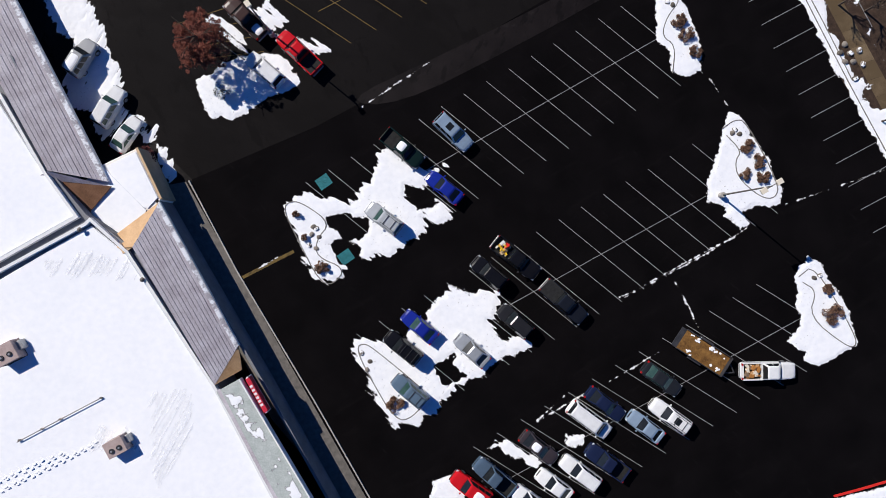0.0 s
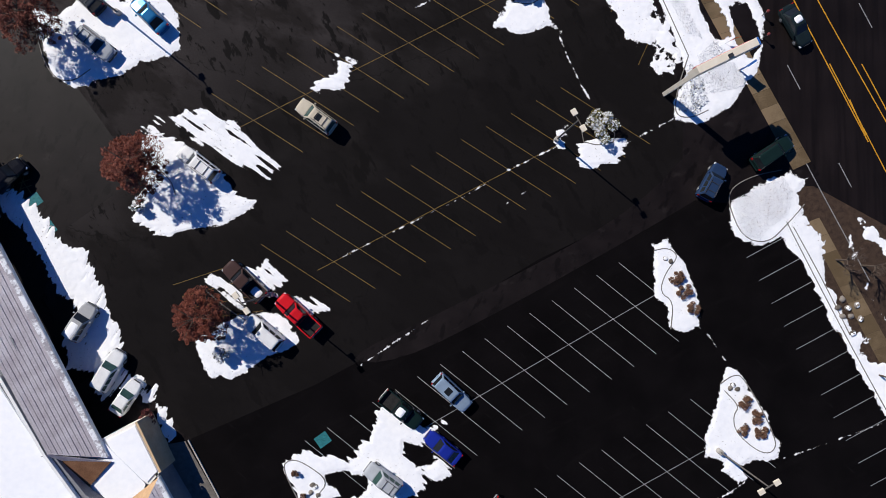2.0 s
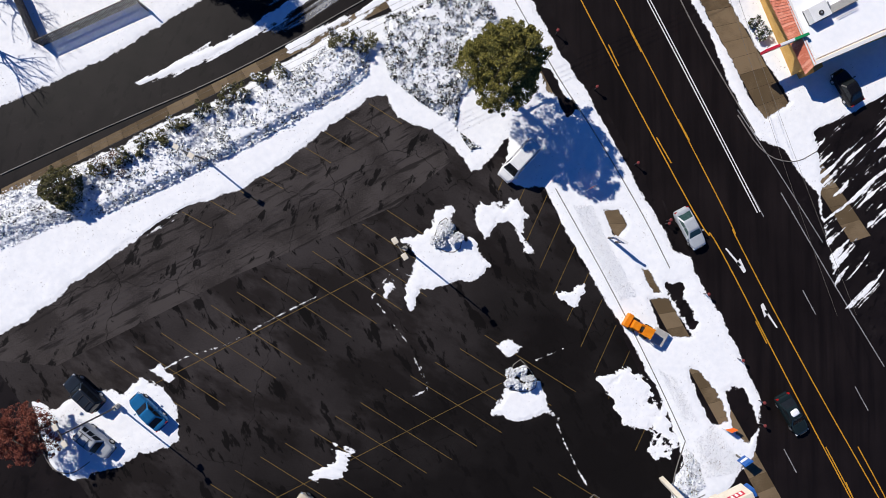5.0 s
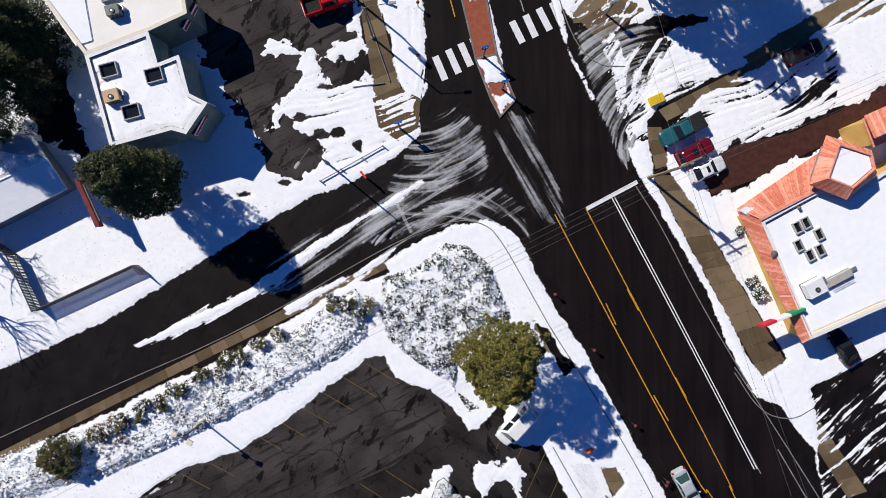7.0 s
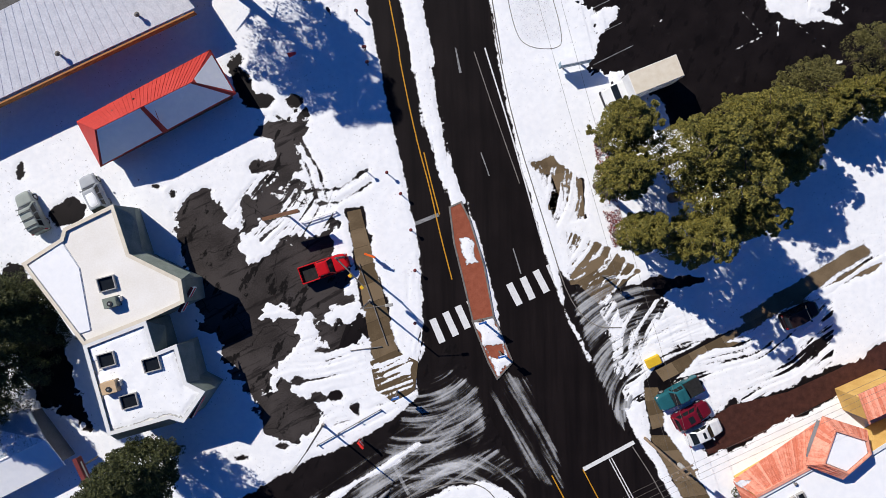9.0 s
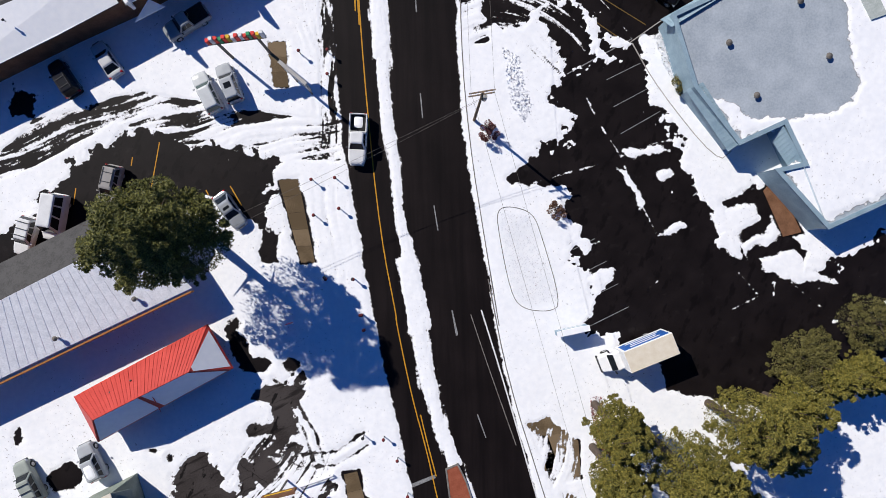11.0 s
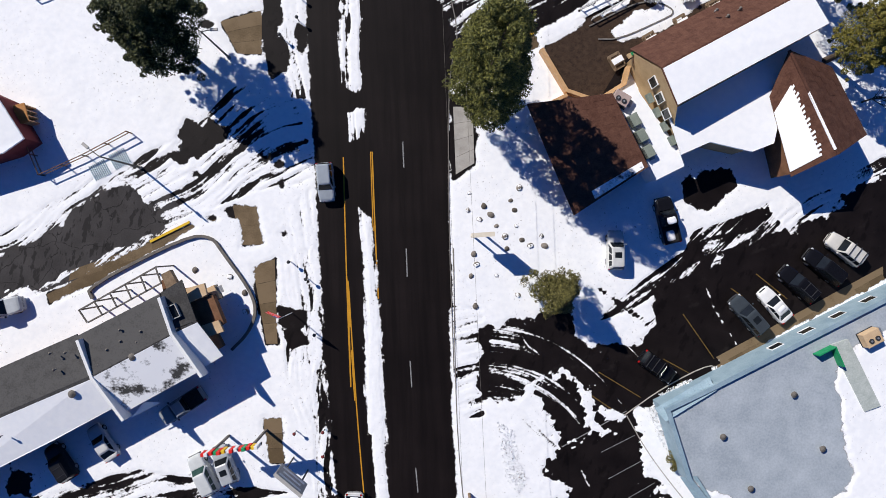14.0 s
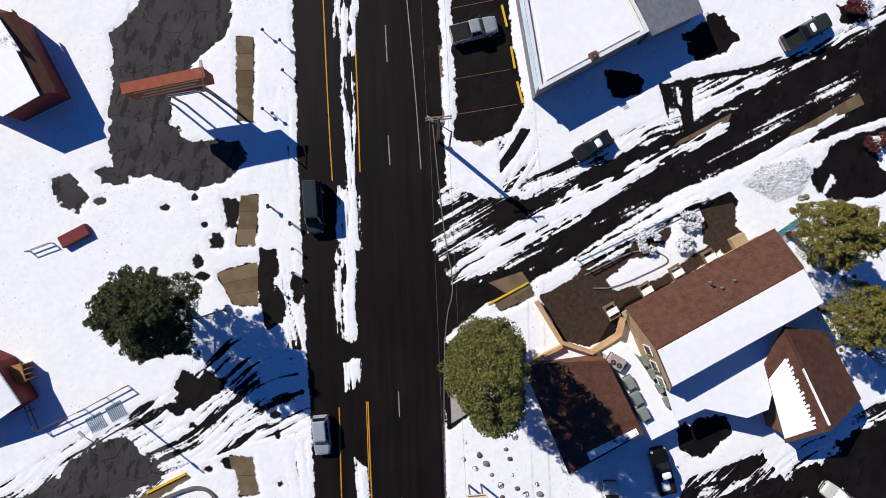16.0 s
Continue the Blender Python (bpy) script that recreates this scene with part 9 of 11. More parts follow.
# north of the pines
car("pickup", -6.83, 165.99, -92.5, 5.65, WHITE, "white pickup with snow in its bed on the street", "pickup truck", bed="snow")
car("tall_van", -38.57, 157.68, -100.0, 4.83, WHITE, "white panel van in a wet stall", "van")
car("suv", -41.66, 155.69, -105.8, 4.15, WHITE, "white estate car with roof bars", rack=True)
car("suv", -32.88, 160.94, -102.7, 4.63, (0.36, 0.34, 0.32), "grey-beige large off-roader with roof bars", rails=True)
car("sedan", -20.34, 158.40, -54.7, 4.41, SILVER, "silver sedan with a dark roof pane", sunroof=True, metal=0.3)
car("suv", -22.75, 170.89, 116.3, 4.66, (0.6, 0.62, 0.62), "white crossover with green-tinted glass", glass=GLASS_GREEN)
car("suv", -20.44, 171.91, 111.4, 4.36, SILVER, "silver estate car with a sunroof", sunroof=True)
car("sedan", -33.30, 174.33, 124.1, 3.87, (0.6, 0.6, 0.6), "white sedan parked nose to the building")
car("suv", -37.69, 172.31, 122.8, 4.09, (0.02, 0.02, 0.022), "black off-roader with roof bars", rails=True)
car("pickup", -24.88, 178.22, -146.9, 4.81, (0.3, 0.32, 0.33), "grey pickup in the building's shade", "pickup truck", cover=True)
car("pickup", -44.06, 188.51, 14.9, 4.72, (0.5, 0.52, 0.54), "white pickup parked beside the building", "pickup truck")
car("suv", 21.27, 194.72, 90.2, 3.75, (0.6, 0.6, 0.58), "white hatchback with a dark roof", sunroof=True)
car("pickup", 26.84, 197.91, 103.4, 4.54, BLACK, "black pickup with snow heaped on it", "pickup truck", snow=0.8, bed="snow")
car("suv", 25.84, 182.13, -36.2, 4.32, BLACK, "black off-roader with open roof bars", rack=True)
car("suv", 35.67, 187.74, 131.5, 5.11, (0.05, 0.06, 0.07), "dark grey crossover with a glass roof", sunroof=True)
car("sedan", 38.59, 188.80, 130.9, 4.34, WHITE, "white car with a dark rear window", snow=0.5)
car("suv", 41.10, 191.08, 138.0, 4.82, BLACK, "black large off-roader in a wet stall", rails=True)
car("suv", 43.96, 192.91, 141.3, 5.15, BLACK, "black estate car in a wet stall")
car("suv", 46.20, 194.83, 143.4, 4.47, (0.6, 0.58, 0.54), "white off-roader with a loaded roof rack", rack=True)
car("suv", -9.74, 201.91, -84.9, 4.09, (0.42, 0.46, 0.5), "silver-blue crossover on the main street", metal=0.2)
car("pickup", 6.52, 245.19, 14.7, 4.85, (0.3, 0.33, 0.36), "silver pickup with a canopy over its bed", "pickup truck", cover=True)
car("sedan", 19.25, 232.81, -149.6, 4.57, (0.02, 0.02, 0.025), "black sedan with snow on its roof", snow=0.7)
car("pickup", 42.39, 245.25, 29.3, 5.76, (0.03, 0.04, 0.04), "dark pickup with a white tool rack", "pickup truck", snow=0.5)
car("tall_van", -10.48, 226.24, -86.6, 5.76, (0.035, 0.045, 0.05), "dark panel van on the main street", "van")

# box truck
tx, ty, ta, tl = 22.68, 143.39, -158.1, 7.89
truck = thing("box_truck", "white box truck with a blue lettered panel on its side", "truck", tx, ty, 0, ta)
part("cargo_box", boxed(-0.9, 0, 0.95, 5.4, 2.35, 2.7, bevel=0.04), TRIM_WHITE, truck)
part("roof_panel", boxed(-0.9, 0, 3.653, 5.3, 2.25, 0.03), SIGN_CREAM, truck)
part("side_panel", boxed(-0.9, -1.19, 1.5, 4.9, 0.03, 1.9), BLUE_SIGN, truck)
for i, (dz, ln) in enumerate(((1.75, 3.6), (2.3, 2.9), (2.85, 3.3))):
    part("bar", boxed(-0.9, -1.215, dz, ln, 0.02, 0.2), TRIM_WHITE, truck)
for i in range(7):
    part("box_rib", boxed(-3.3 + i * 0.8, 1.19, 1.0, 0.05, 0.04, 2.6), STEEL, truck)
cabm = bmesh.new()
loft(cabm, [[(px, -hw, 0.5), (px, -hw, zt - 0.2), (px, -hw * 0.85, zt), (px, hw * 0.85, zt), (px, hw, zt - 0.2), (px, hw, 0.5)] for px, hw, zt in ((1.82, 1.02, 2.1), (2.5, 1.02, 2.15), (3.05, 1.0, 1.55), (3.75, 0.9, 1.3), (3.9, 0.75, 1.05))])
part("cab", cabm, TRIM_WHITE, truck)
part("windshield", sheet(bmesh.new(), [(2.56, -0.86, 2.14), (3.04, -0.9, 1.6), (3.04, 0.9, 1.6), (2.56, 0.86, 2.14)], 0.03), GLASS_DARK, truck)
part("bumper", boxed(3.9, 0, 0.4, 0.2, 1.9, 0.35, bevel=0.04), TRIM_DARK, truck)
part("chassis", boxed(-0.4, 0, 0.55, 6.4, 0.9, 0.38), TRIM_DARK, truck)
for side in (-1, 1):
    part("mirror", boxed(2.75, side * 1.2, 1.5, 0.12, 0.25, 0.35), TRIM_DARK, truck)
    part("headlight", boxed(3.84, side * 0.62, 0.85, 0.14, 0.28, 0.16), LAMP_CLEAR, truck)
    part("taillight", boxed(-3.62, side * 1.0, 0.85, 0.06, 0.16, 0.3), LAMP_RED, truck)
    for fx in (2.9, -2.0):
        wh = new("wheel", wheel_meshes(0.42, 0.26)[0])
        wh.parent = truck
        wh.matrix_basis = pose(fx, side * 0.92, 0.42)
        ri = new("rim", wheel_meshes(0.42, 0.26)[1])
        ri.parent = wh

# rusty load trailer
tx, ty, ta, tl = 29.10, -11.53, -32.9, 6.91
trailer = thing("flat_trailer", "open trailer with a rusty floor and snow remains", "trailer", tx, ty, 0, ta)
part("floor", boxed(0, 0, 0.5, 5.6, 2.3, 0.08), surface("rusty_plate", (0.10, 0.045, 0.012), (0.26, 0.13, 0.035), 0.7, 0.8, 0.3, 0, 6.0, 0.4), trailer)
for side in (-1, 1):
    part("side_rail", boxed(0, side * 1.17, 0.5, 5.7, 0.08, 0.5), TRIM_DARK, trailer)
    part("fender", boxed(-0.4, side * 1.3, 0.55, 1.7, 0.22, 0.12, bevel=0.03), TRIM_DARK, trailer)
    for fx in (-0.8, 0.05):
        wh = new("wheel", wheel_meshes(0.33, 0.2)[0])
        wh.parent = trailer
        wh.matrix_basis = pose(fx, side * 1.3, 0.33)
part("headboard", boxed(2.82, 0, 0.5, 0.08, 2.3, 0.55), TRIM_DARK, trailer)
part("ramp_gate", boxed(-3.1, 0, 0.45, 0.6, 2.3, 0.12), TRIM_DARK, trailer)
part("drawbar", sheet(bmesh.new(), [(2.85, -0.9, 0.55), (4.1, 0, 0.55), (2.85, 0.9, 0.55), (2.85, 0.7, 0.55), (3.9, 0, 0.551), (2.85, -0.7, 0.55)], 0.08), TRIM_DARK, trailer)
rnd = random.Random(4)
for i in range(18):
    part("snow_lump", boxed(rnd.choice((-1, 1)) * rnd.uniform(0.5, 2.6), rnd.choice((-1, 1)) * rnd.uniform(0.6, 1.05), 0.581, rnd.uniform(0.15, 0.6), rnd.uniform(0.1, 0.35), rnd.uniform(0.03, 0.1), rnd.uniform(0, 90), 0.015), SNOW, trailer)

# trees and shrubs
def crown_points(clumps, each, rnd, spread):
    """Points of foliage round clump centres, denser near each clump's upper shell."""
    r = np.random.RandomState(rnd.randint(0, 10**6))
    out = []
    for cx, cy, cz, cr in clumps:
        v = r.normal(size=(each, 3))
        v /= np.linalg.norm(v, axis=1)[:, None]
        d = r.uniform(0.35, 1.0, (each, 1)) ** 0.5
        out.append(np.array([cx, cy, cz]) + v * d * cr * np.array([1, 1, spread]))
    return np.concatenate(out)


def limbs(bm, rnd, height, reach, count, start=0.3, r0=0.16, lift=0.55, cone=False):
    for i in range(count):
        a = i * 2.4 + rnd.uniform(-0.4, 0.4)
        z = height * rnd.uniform(start, 0.9)
        far = reach * rnd.uniform(0.55, 0.9) * (1.05 - z / height if cone else 1.0)
        q = (math.cos(a) * far, math.sin(a) * far, z + far * (0.05 if cone else lift * rnd.uniform(0.2, 1)))
        rod(bm, (0, 0, z), q, r0 * (1 - z / height) + 0.04, 0.02, 6)


def tree(name, label, x, y, height, radius, leaves, kind="pine", seed=1, lumps=60, each=170, size=0.16, squash=1.0, turn=0.0, snow=0.0, thin=0.0):
    """Trunk with limbs and a crown of many small leaves in uneven clumps. kind: pine (broad top), cone (spruce), round (broadleaf)."""
    rnd = random.Random(seed)
    t = thing(name, label, "tree", x, y, 0, turn)
    bm = bmesh.new()
    rod(bm, (0, 0, -0.2), (0.05, 0.03, height * 0.9), 0.03 * height + 0.06, 0.05, 10)
    limbs(bm, rnd, height, radius * 0.8, 16, 0.25, cone=kind == "cone")
    part("trunk", bm, BARK, t)
    lumps, each, size = int(lumps * 3.4), int(each * 0.5), size * 0.7
    clumps = []
    boughs = [(i * 2.39996 + rnd.uniform(-0.25, 0.25), rnd.uniform(0.86, 1.08), rnd.uniform(0.0, 1.0)) for i in range(80)]
    while len(clumps) < lumps:
        a, d = rnd.uniform(0, 2 * math.pi), math.sqrt(rnd.random())
        wob = 1 + 0.2 * math.sin(3 * a + seed) + 0.13 * math.sin(5 * a + 2 * seed)
        if kind == "tall":
            f = rnd.random()
            rr = radius * min(1.0, 0.7 + 1.2 * f) * math.sqrt(1 - 0.86 * f * f) * (1 + 0.5 * (wob - 1))
            clumps.append((math.cos(a) * rr * (0.3 + 0.7 * d), math.sin(a) * rr * squash * (0.3 + 0.7 * d), height * (0.18 + 0.8 * f), radius * rnd.uniform(0.09, 0.17)))
            continue
        if kind == "cone":
            f = rnd.random() ** 0.8
            rr = radius * (1 - f) * wob
            clumps.append((math.cos(a) * rr * (0.35 + 0.65 * d), math.sin(a) * rr * squash * (0.35 + 0.65 * d), height * (0.12 + 0.86 * f), radius * (0.08 + 0.09 * (1 - f)) * rnd.uniform(0.7, 1.4)))
            continue
        # clumps strung along boughs that reach out unevenly, lower ones further
        b, reach, tier = rnd.choice(boughs)
        wob = 1 + 0.09 * math.sin(3 * b + seed) + 0.06 * math.sin(5 * b + 2 * seed)
        far = (0.12 + 0.88 * d) * reach * wob * (1.0 - 0.4 * tier)
        b += rnd.uniform(-0.3, 0.3) * (1.15 - 0.6 * d)
        zz = height * (0.45 + 0.5 * tier + 0.12 * (1 - d) - 0.05 * d * rnd.random())
        clumps.append((math.cos(b) * radius * far, math.sin(b) * radius * squash * far, zz, radius * rnd.uniform(0.05, 0.12) * (1.25 - 0.5 * d)))
    pts = crown_points(clumps, each, rnd, 0.7)
    if kind in ("pine", "round"):
        # loose sprays between the clumps
        r = np.random.RandomState(seed + 11)
        m = len(pts) // 3
        a, d = r.uniform(0, 2 * math.pi, m), np.sqrt(r.uniform(0, 1, m))
        wob = 1 + 0.09 * np.sin(3 * a + seed) + 0.06 * np.sin(5 * a + 2 * seed)
        top = height * (0.42 + 0.55 * np.sqrt(1 - (d * 0.92) ** 2) * r.uniform(0.6, 1.0, m))
        pts = np.concatenate([pts, np.stack([np.cos(a) * radius * d * wob * 0.84, np.sin(a) * radius * squash * d * wob * 0.84, top - 0.1 * height], 1)])
    if thin:
        pts = pts[np.random.RandomState(seed).uniform(size=len(pts)) > thin]
    v, f = blades(pts, size * 1.1, rnd, 0.6, 0.34)
    tagged(raw("crown", v, f, leaves, t), kind="stuff")
    if snow:
        top = pts[np.random.RandomState(seed + 5).uniform(size=len(pts)) < snow]
        v, f = blades(top + np.array([0, 0, 0.08]), size * 1.15, rnd, 0.2, 0.8)
        tagged(raw("snow_dusting", v, f, SNOW_TUFT, t), kind="stuff")
    return t


def bare_tree(label, x, y, height, radius, seed=1, material=None, levels=4):
    """A leafless tree of forking limbs."""
    rnd = random.Random(seed)
    t = thing("bare_tree", label, "tree", x, y, 0)
    bm, twigs = bmesh.new(), bmesh.new()

    def grow(p, d, length, r, level):
        q = p + d * length
        rod(bm if level < 2 else twigs, p, q, r, r * 0.65, 6 if level < 2 else 4)
        if level >= levels:
            return
        for _ in range(3 if level else 5):
            v = Vector((rnd.uniform(-1, 1), rnd.uniform(-1, 1), rnd.uniform(0.0, 0.9))).normalized()
            grow(q, (d * 0.6 + v * 0.8).normalized(), length * rnd.uniform(0.55, 0.8), r * 0.58, level + 1)

    grow(Vector((0, 0, -0.1)), Vector((0, 0, 1)), height * 0.3, 0.05 + height * 0.014, 0)
    part("trunk", bm, material or BARK, t)
    part("twigs", twigs, TWIG, t)
    return t


def shrub(label, x, y, radius, leaves, seed=1, high=0.9, count=700, size=0.1, snow=0.0, name="shrub"):
    rnd = random.Random(seed)
    t = thing(name, label, "shrub", x, y, 0)
    bm = bmesh.new()
    for i in range(9):
        a = i * 0.7 + rnd.uniform(-0.3, 0.3)
        rod(bm, (0, 0, -0.05), (math.cos(a) * radius * 0.7, math.sin(a) * radius * 0.7, high * rnd.uniform(0.5, 0.9)), 0.03, 0.01, 5)
    part("stems", bm, TWIG, t)
    clumps = [(math.cos(a) * radius * d, math.sin(a) * radius * d, high * rnd.uniform(0.35, 0.85), radius * rnd.uniform(0.2, 0.38)) for a, d in ((rnd.uniform(0, 6.28), math.sqrt(rnd.random()) * 0.8) for _ in range(14))]
    pts = crown_points(clumps, count // 14, rnd, 0.8)
    v, f = blades(pts, size, rnd)
    tagged(raw("leaves", v, f, leaves, t), kind="stuff")
    if snow:
        top = pts[np.random.RandomState(seed).uniform(size=len(pts)) < snow]
        v, f = blades(top + np.array([0, 0, 0.07]), size * 1.2, rnd, 0.2, 0.8)
        tagged(raw("snow_dusting", v, f, SNOW_TUFT, t), kind="stuff")
    return t


def brush(name, label, outline, per_metre, high, leaves, seed=1, size=0.11, snow=0.6, category="shrubs", grow=0.55, mound=False):
    """Dense low growth over an area, each spray its own, with snow caught on top; a bumpy mound under it."""
    rnd = random.Random(seed)
    t = thing(name, label, category, kind="stuff")
    pts = np.array(scatter(outline, int(per_metre * abs(area_of(outline))), rnd))
    lump = fbm(pts[:, 0] / 1.3, pts[:, 1] / 1.3, seed, 3)
    edge = np.clip(depth_in(outline, pts[:, 0], pts[:, 1]) / 0.7, 0.15, 1)
    r = np.random.RandomState(seed)
    z = high * edge * (0.62 + 0.38 * lump) * r.uniform(0.55, 1.0, len(pts))
    p3 = np.stack([pts[:, 0], pts[:, 1], z + 0.05], 1)
    if mound:
        snow_sheet("snow_blanket", "", [inset(outline, 0.25)], depth=0.5 * high, ragged=0.2, step=0.16, soft=0.8, holes=0.12, parent=t)
    # growth shows in clusters, with snow lying between them
    keep = r.uniform(size=len(pts)) < grow * np.clip(0.5 + 1.8 * fbm(pts[:, 0] / 0.55, pts[:, 1] / 0.55, seed + 3, 2), 0, 1)
    v, f = blades(p3[keep], size, rnd, 0.9)
    tagged(raw("sprays", v, f, leaves, t), kind="stuff")
    if snow:
        top = p3[r.uniform(size=len(pts)) < snow] + np.array([0, 0, 0.06])
        v, f = blades(top, size * 1.05, rnd, 0.3, 0.8)
        tagged(raw("snow_dusting", v, f, SNOW_TUFT, t), kind="stuff")
    return t


# russet street trees on the lot islands
tree("russet_tree", "broadleaf tree with dry russet leaves on an island", *(-23.52, 20.69), 5.6, 3.3, RUSSET, "round", 3, 60, 120, 0.13)
tree("russet_tree", "broadleaf tree with dry russet leaves on an island", *(-30.06, 36.19), 5.8, 3.6, RUSSET, "round", 5, 66, 120, 0.13)
tree("russet_tree", "broadleaf tree with dry russet leaves on an island", *(-40.77, 50.82), 5.6, 3.5, RUSSET, "round", 8, 60, 120, 0.13)
shrub("small dark evergreen capped with snow on an island", *(-22.31, 16.41), 0.9, SPRUCE, 2, 1.4, 900, 0.1, 0.35)
shrub("small dark evergreen in the shade of the tree", *(-31.27, 32.15), 0.9, SPRUCE, 6, 1.4, 900, 0.1, 0.3)
shrub("small dark evergreen in the shade of the tree", *(-40.66, 50.34), 0.9, SPRUCE, 9, 1.4, 900, 0.1, 0.3)
shrub("dark leafless shrub by the shop entry", *(-30.26, 9.73), 1.1, MAROON_BRUSH, 4, 1.2, 900, 0.09)
# dry tufts on islands
for i, (p, r) in enumerate((((26.52, 24.31), 0.9), ((27.27, 22.97), 0.9), ((28.26, 20.95), 0.8), ((34.13, 10.96), 0.9), ((35.14, 9.3), 0.9), ((35.77, 7.45), 0.9), ((33.71, 7.88), 0.7), ((42.94, -4.72), 0.7), ((43.45, -7.57), 1.3), ((-12.07, -2.39), 0.8), ((-4.17, -17.07), 1.0), ((-14.79, 3.39), 0.4), ((-13.89, 0.96), 0.4))):
    shrub("dry brown ornamental grass tuft in snow", *p, r, BROWN_BRUSH, 20 + i, 0.55, int(900 * r), 0.1, name="grass_tuft")
shrub("trimmed evergreen island shrub dusted with snow", *(18.32, 40.65), 1.9, PINE, 61, 1.3, 4200, 0.08, 0.22)
shrub("evergreen island shrub buried in snow", *(9.44, 55.56), 1.6, JUNIPER, 62, 1.0, 1800, 0.1, 0.85)
shrub("evergreen island shrub buried in snow", *(1.72, 70.97), 1.7, JUNIPER, 63, 1.0, 1800, 0.1, 0.9)
brush("bed_planting", "snow-dusted planting round the tall sign", [(26.56, 42.67), (26.86, 44.82), (27.97, 47.9), (29.34, 46.05), (29.97, 43.59), (28.73, 42.05)], 140, 0.6, JUNIPER, 64, 0.08, 0.3)
brush("bed_planting", "gravel and low growth dusted with snow", [(28.72, 48.52), (30.7, 50.37), (33.7, 46.67), (34.33, 45.43), (32.46, 44.82), (29.97, 44.51)], 170, 0.1, BROWN_BRUSH, 65, 0.045, 0.75, grow=0.5)
brush("bed_planting", "snow-dusted gravel of the lot corner", [(32.5, 32.77), (38.11, 35.53), (39.37, 33.66), (38.75, 31.19), (36.88, 29.96), (35.63, 28.41), (33.75, 29.04)], 190, 0.1, BROWN_BRUSH, 66, 0.045, 0.75, grow=0.45)
brush("bed_planting", "gravel strip dusted with snow along the verge", [(15.38, 74.24), (17.53, 74.25), (19.38, 69.98), (22.48, 64.49), (20.63, 63.87), (17.54, 69.36)], 150, 0.1, BROWN_BRUSH, 67, 0.045, 0.75, grow=0.2)
brush("bed_planting", "gravel strip dusted with snow along the verge", [(24.66, 56.51), (26.84, 55.29), (29.33, 50.37), (27.47, 50.98)], 150, 0.1, BROWN_BRUSH, 68, 0.045, 0.75, grow=0.35)
# planted bank
brush("hedge_bank", "dense groundcover hedge heavy with fresh snow", [(-36.27, 76.62), (-30.87, 80.55), (-25.45, 83.87), (-19.41, 86.3), (-14.57, 88.73), (-10.32, 92.08), (-7.89, 93.3), (-6.37, 91.47), (-6.68, 88.42), (-9.72, 85.99), (-13.37, 83.86), (-19.42, 80.52), (-23.05, 78.71), (-29.68, 75.39), (-34.49, 73.28), (-40.47, 72.1), (-45.85, 70.31), (-49.43, 68.52), (-49.41, 72.14), (-43.45, 73.93)], 120, 1.1, SHADE_TUFT, 70, 0.11, 0.15, grow=0.5, mound=True)
brush("hedge_bank", "dense evergreen groundcover on the corner, dusted with snow", [(-4.85, 94.52), (-1.19, 95.75), (1.86, 98.2), (4.3, 97.9), (6.75, 95.77), (8.9, 90.26), (5.53, 88.43), (3.08, 85.37), (2.78, 82.31), (5.53, 80.47), (4.31, 80.16), (2.47, 82.92), (-1.2, 85.37), (-4.25, 87.81), (-5.34, 90.86)], 190, 1.1, SHADE_TUFT, 71, 0.11, 0.12, grow=0.8, mound=True)
brush("hedge_bank", "low snowy growth at the lot's north-west corner", [(-49.46, 73.96), (-42.33, 77), (-35.17, 78.85), (-27.98, 82.51), (-20.77, 83.77), (-26.19, 79.51), (-33.99, 74.04), (-39.97, 71.9), (-45.93, 69.17), (-49.5, 67.36)], 70, 0.6, SHADE_TUFT, 72, 0.09, 0.3, grow=0.3, mound=True)
for i in range(34):
    q = Vector((-35.67, 77.41)).lerp(Vector((-10.32, 91.96)), i / 33) if i < 26 else Vector((-10.32, 91.96)).lerp(Vector((-6.56, 91.17)), (i - 26) / 7)
    shrub("olive evergreen bush along the upper edge of the bank", q.x + 0.5 * math.sin(i * 2.3), q.y + 0.5 * math.cos(i * 1.7), 0.75 + 0.25 * math.sin(i * 3.1), JUNIPER, 300 + i, 1.5, 520, 0.09, 0.06 * (i % 3))
tree("pine", "round olive-green juniper on the bank", *(-38.45, 75.94), 2.6, 2.7, JUNIPER, "round", 11, 40, 160, 0.13)
tree("pine", "large olive-green pine at the lot corner", *(6.95, 86.92), 12.0, 4.6, PINE, "pine", 12, 120, 180, 0.16)
shrub("leafless brown shrub on the bank", *(-33.52, 78.26), 2.0, BROWN_BRUSH, 73, 1.4, 700, 0.12, 0.2)
# bare trees on the verge
bare_tree("leafless young tree on the verge", *(44.19, 26.34), 5.5, 3, 31)
bare_tree("leafless young tree on the verge", *(47.07, 25.69), 6.0, 3, 32)
bare_tree("leafless small tree on the verge", *(49.01, 13.67), 4.5, 3, 33)
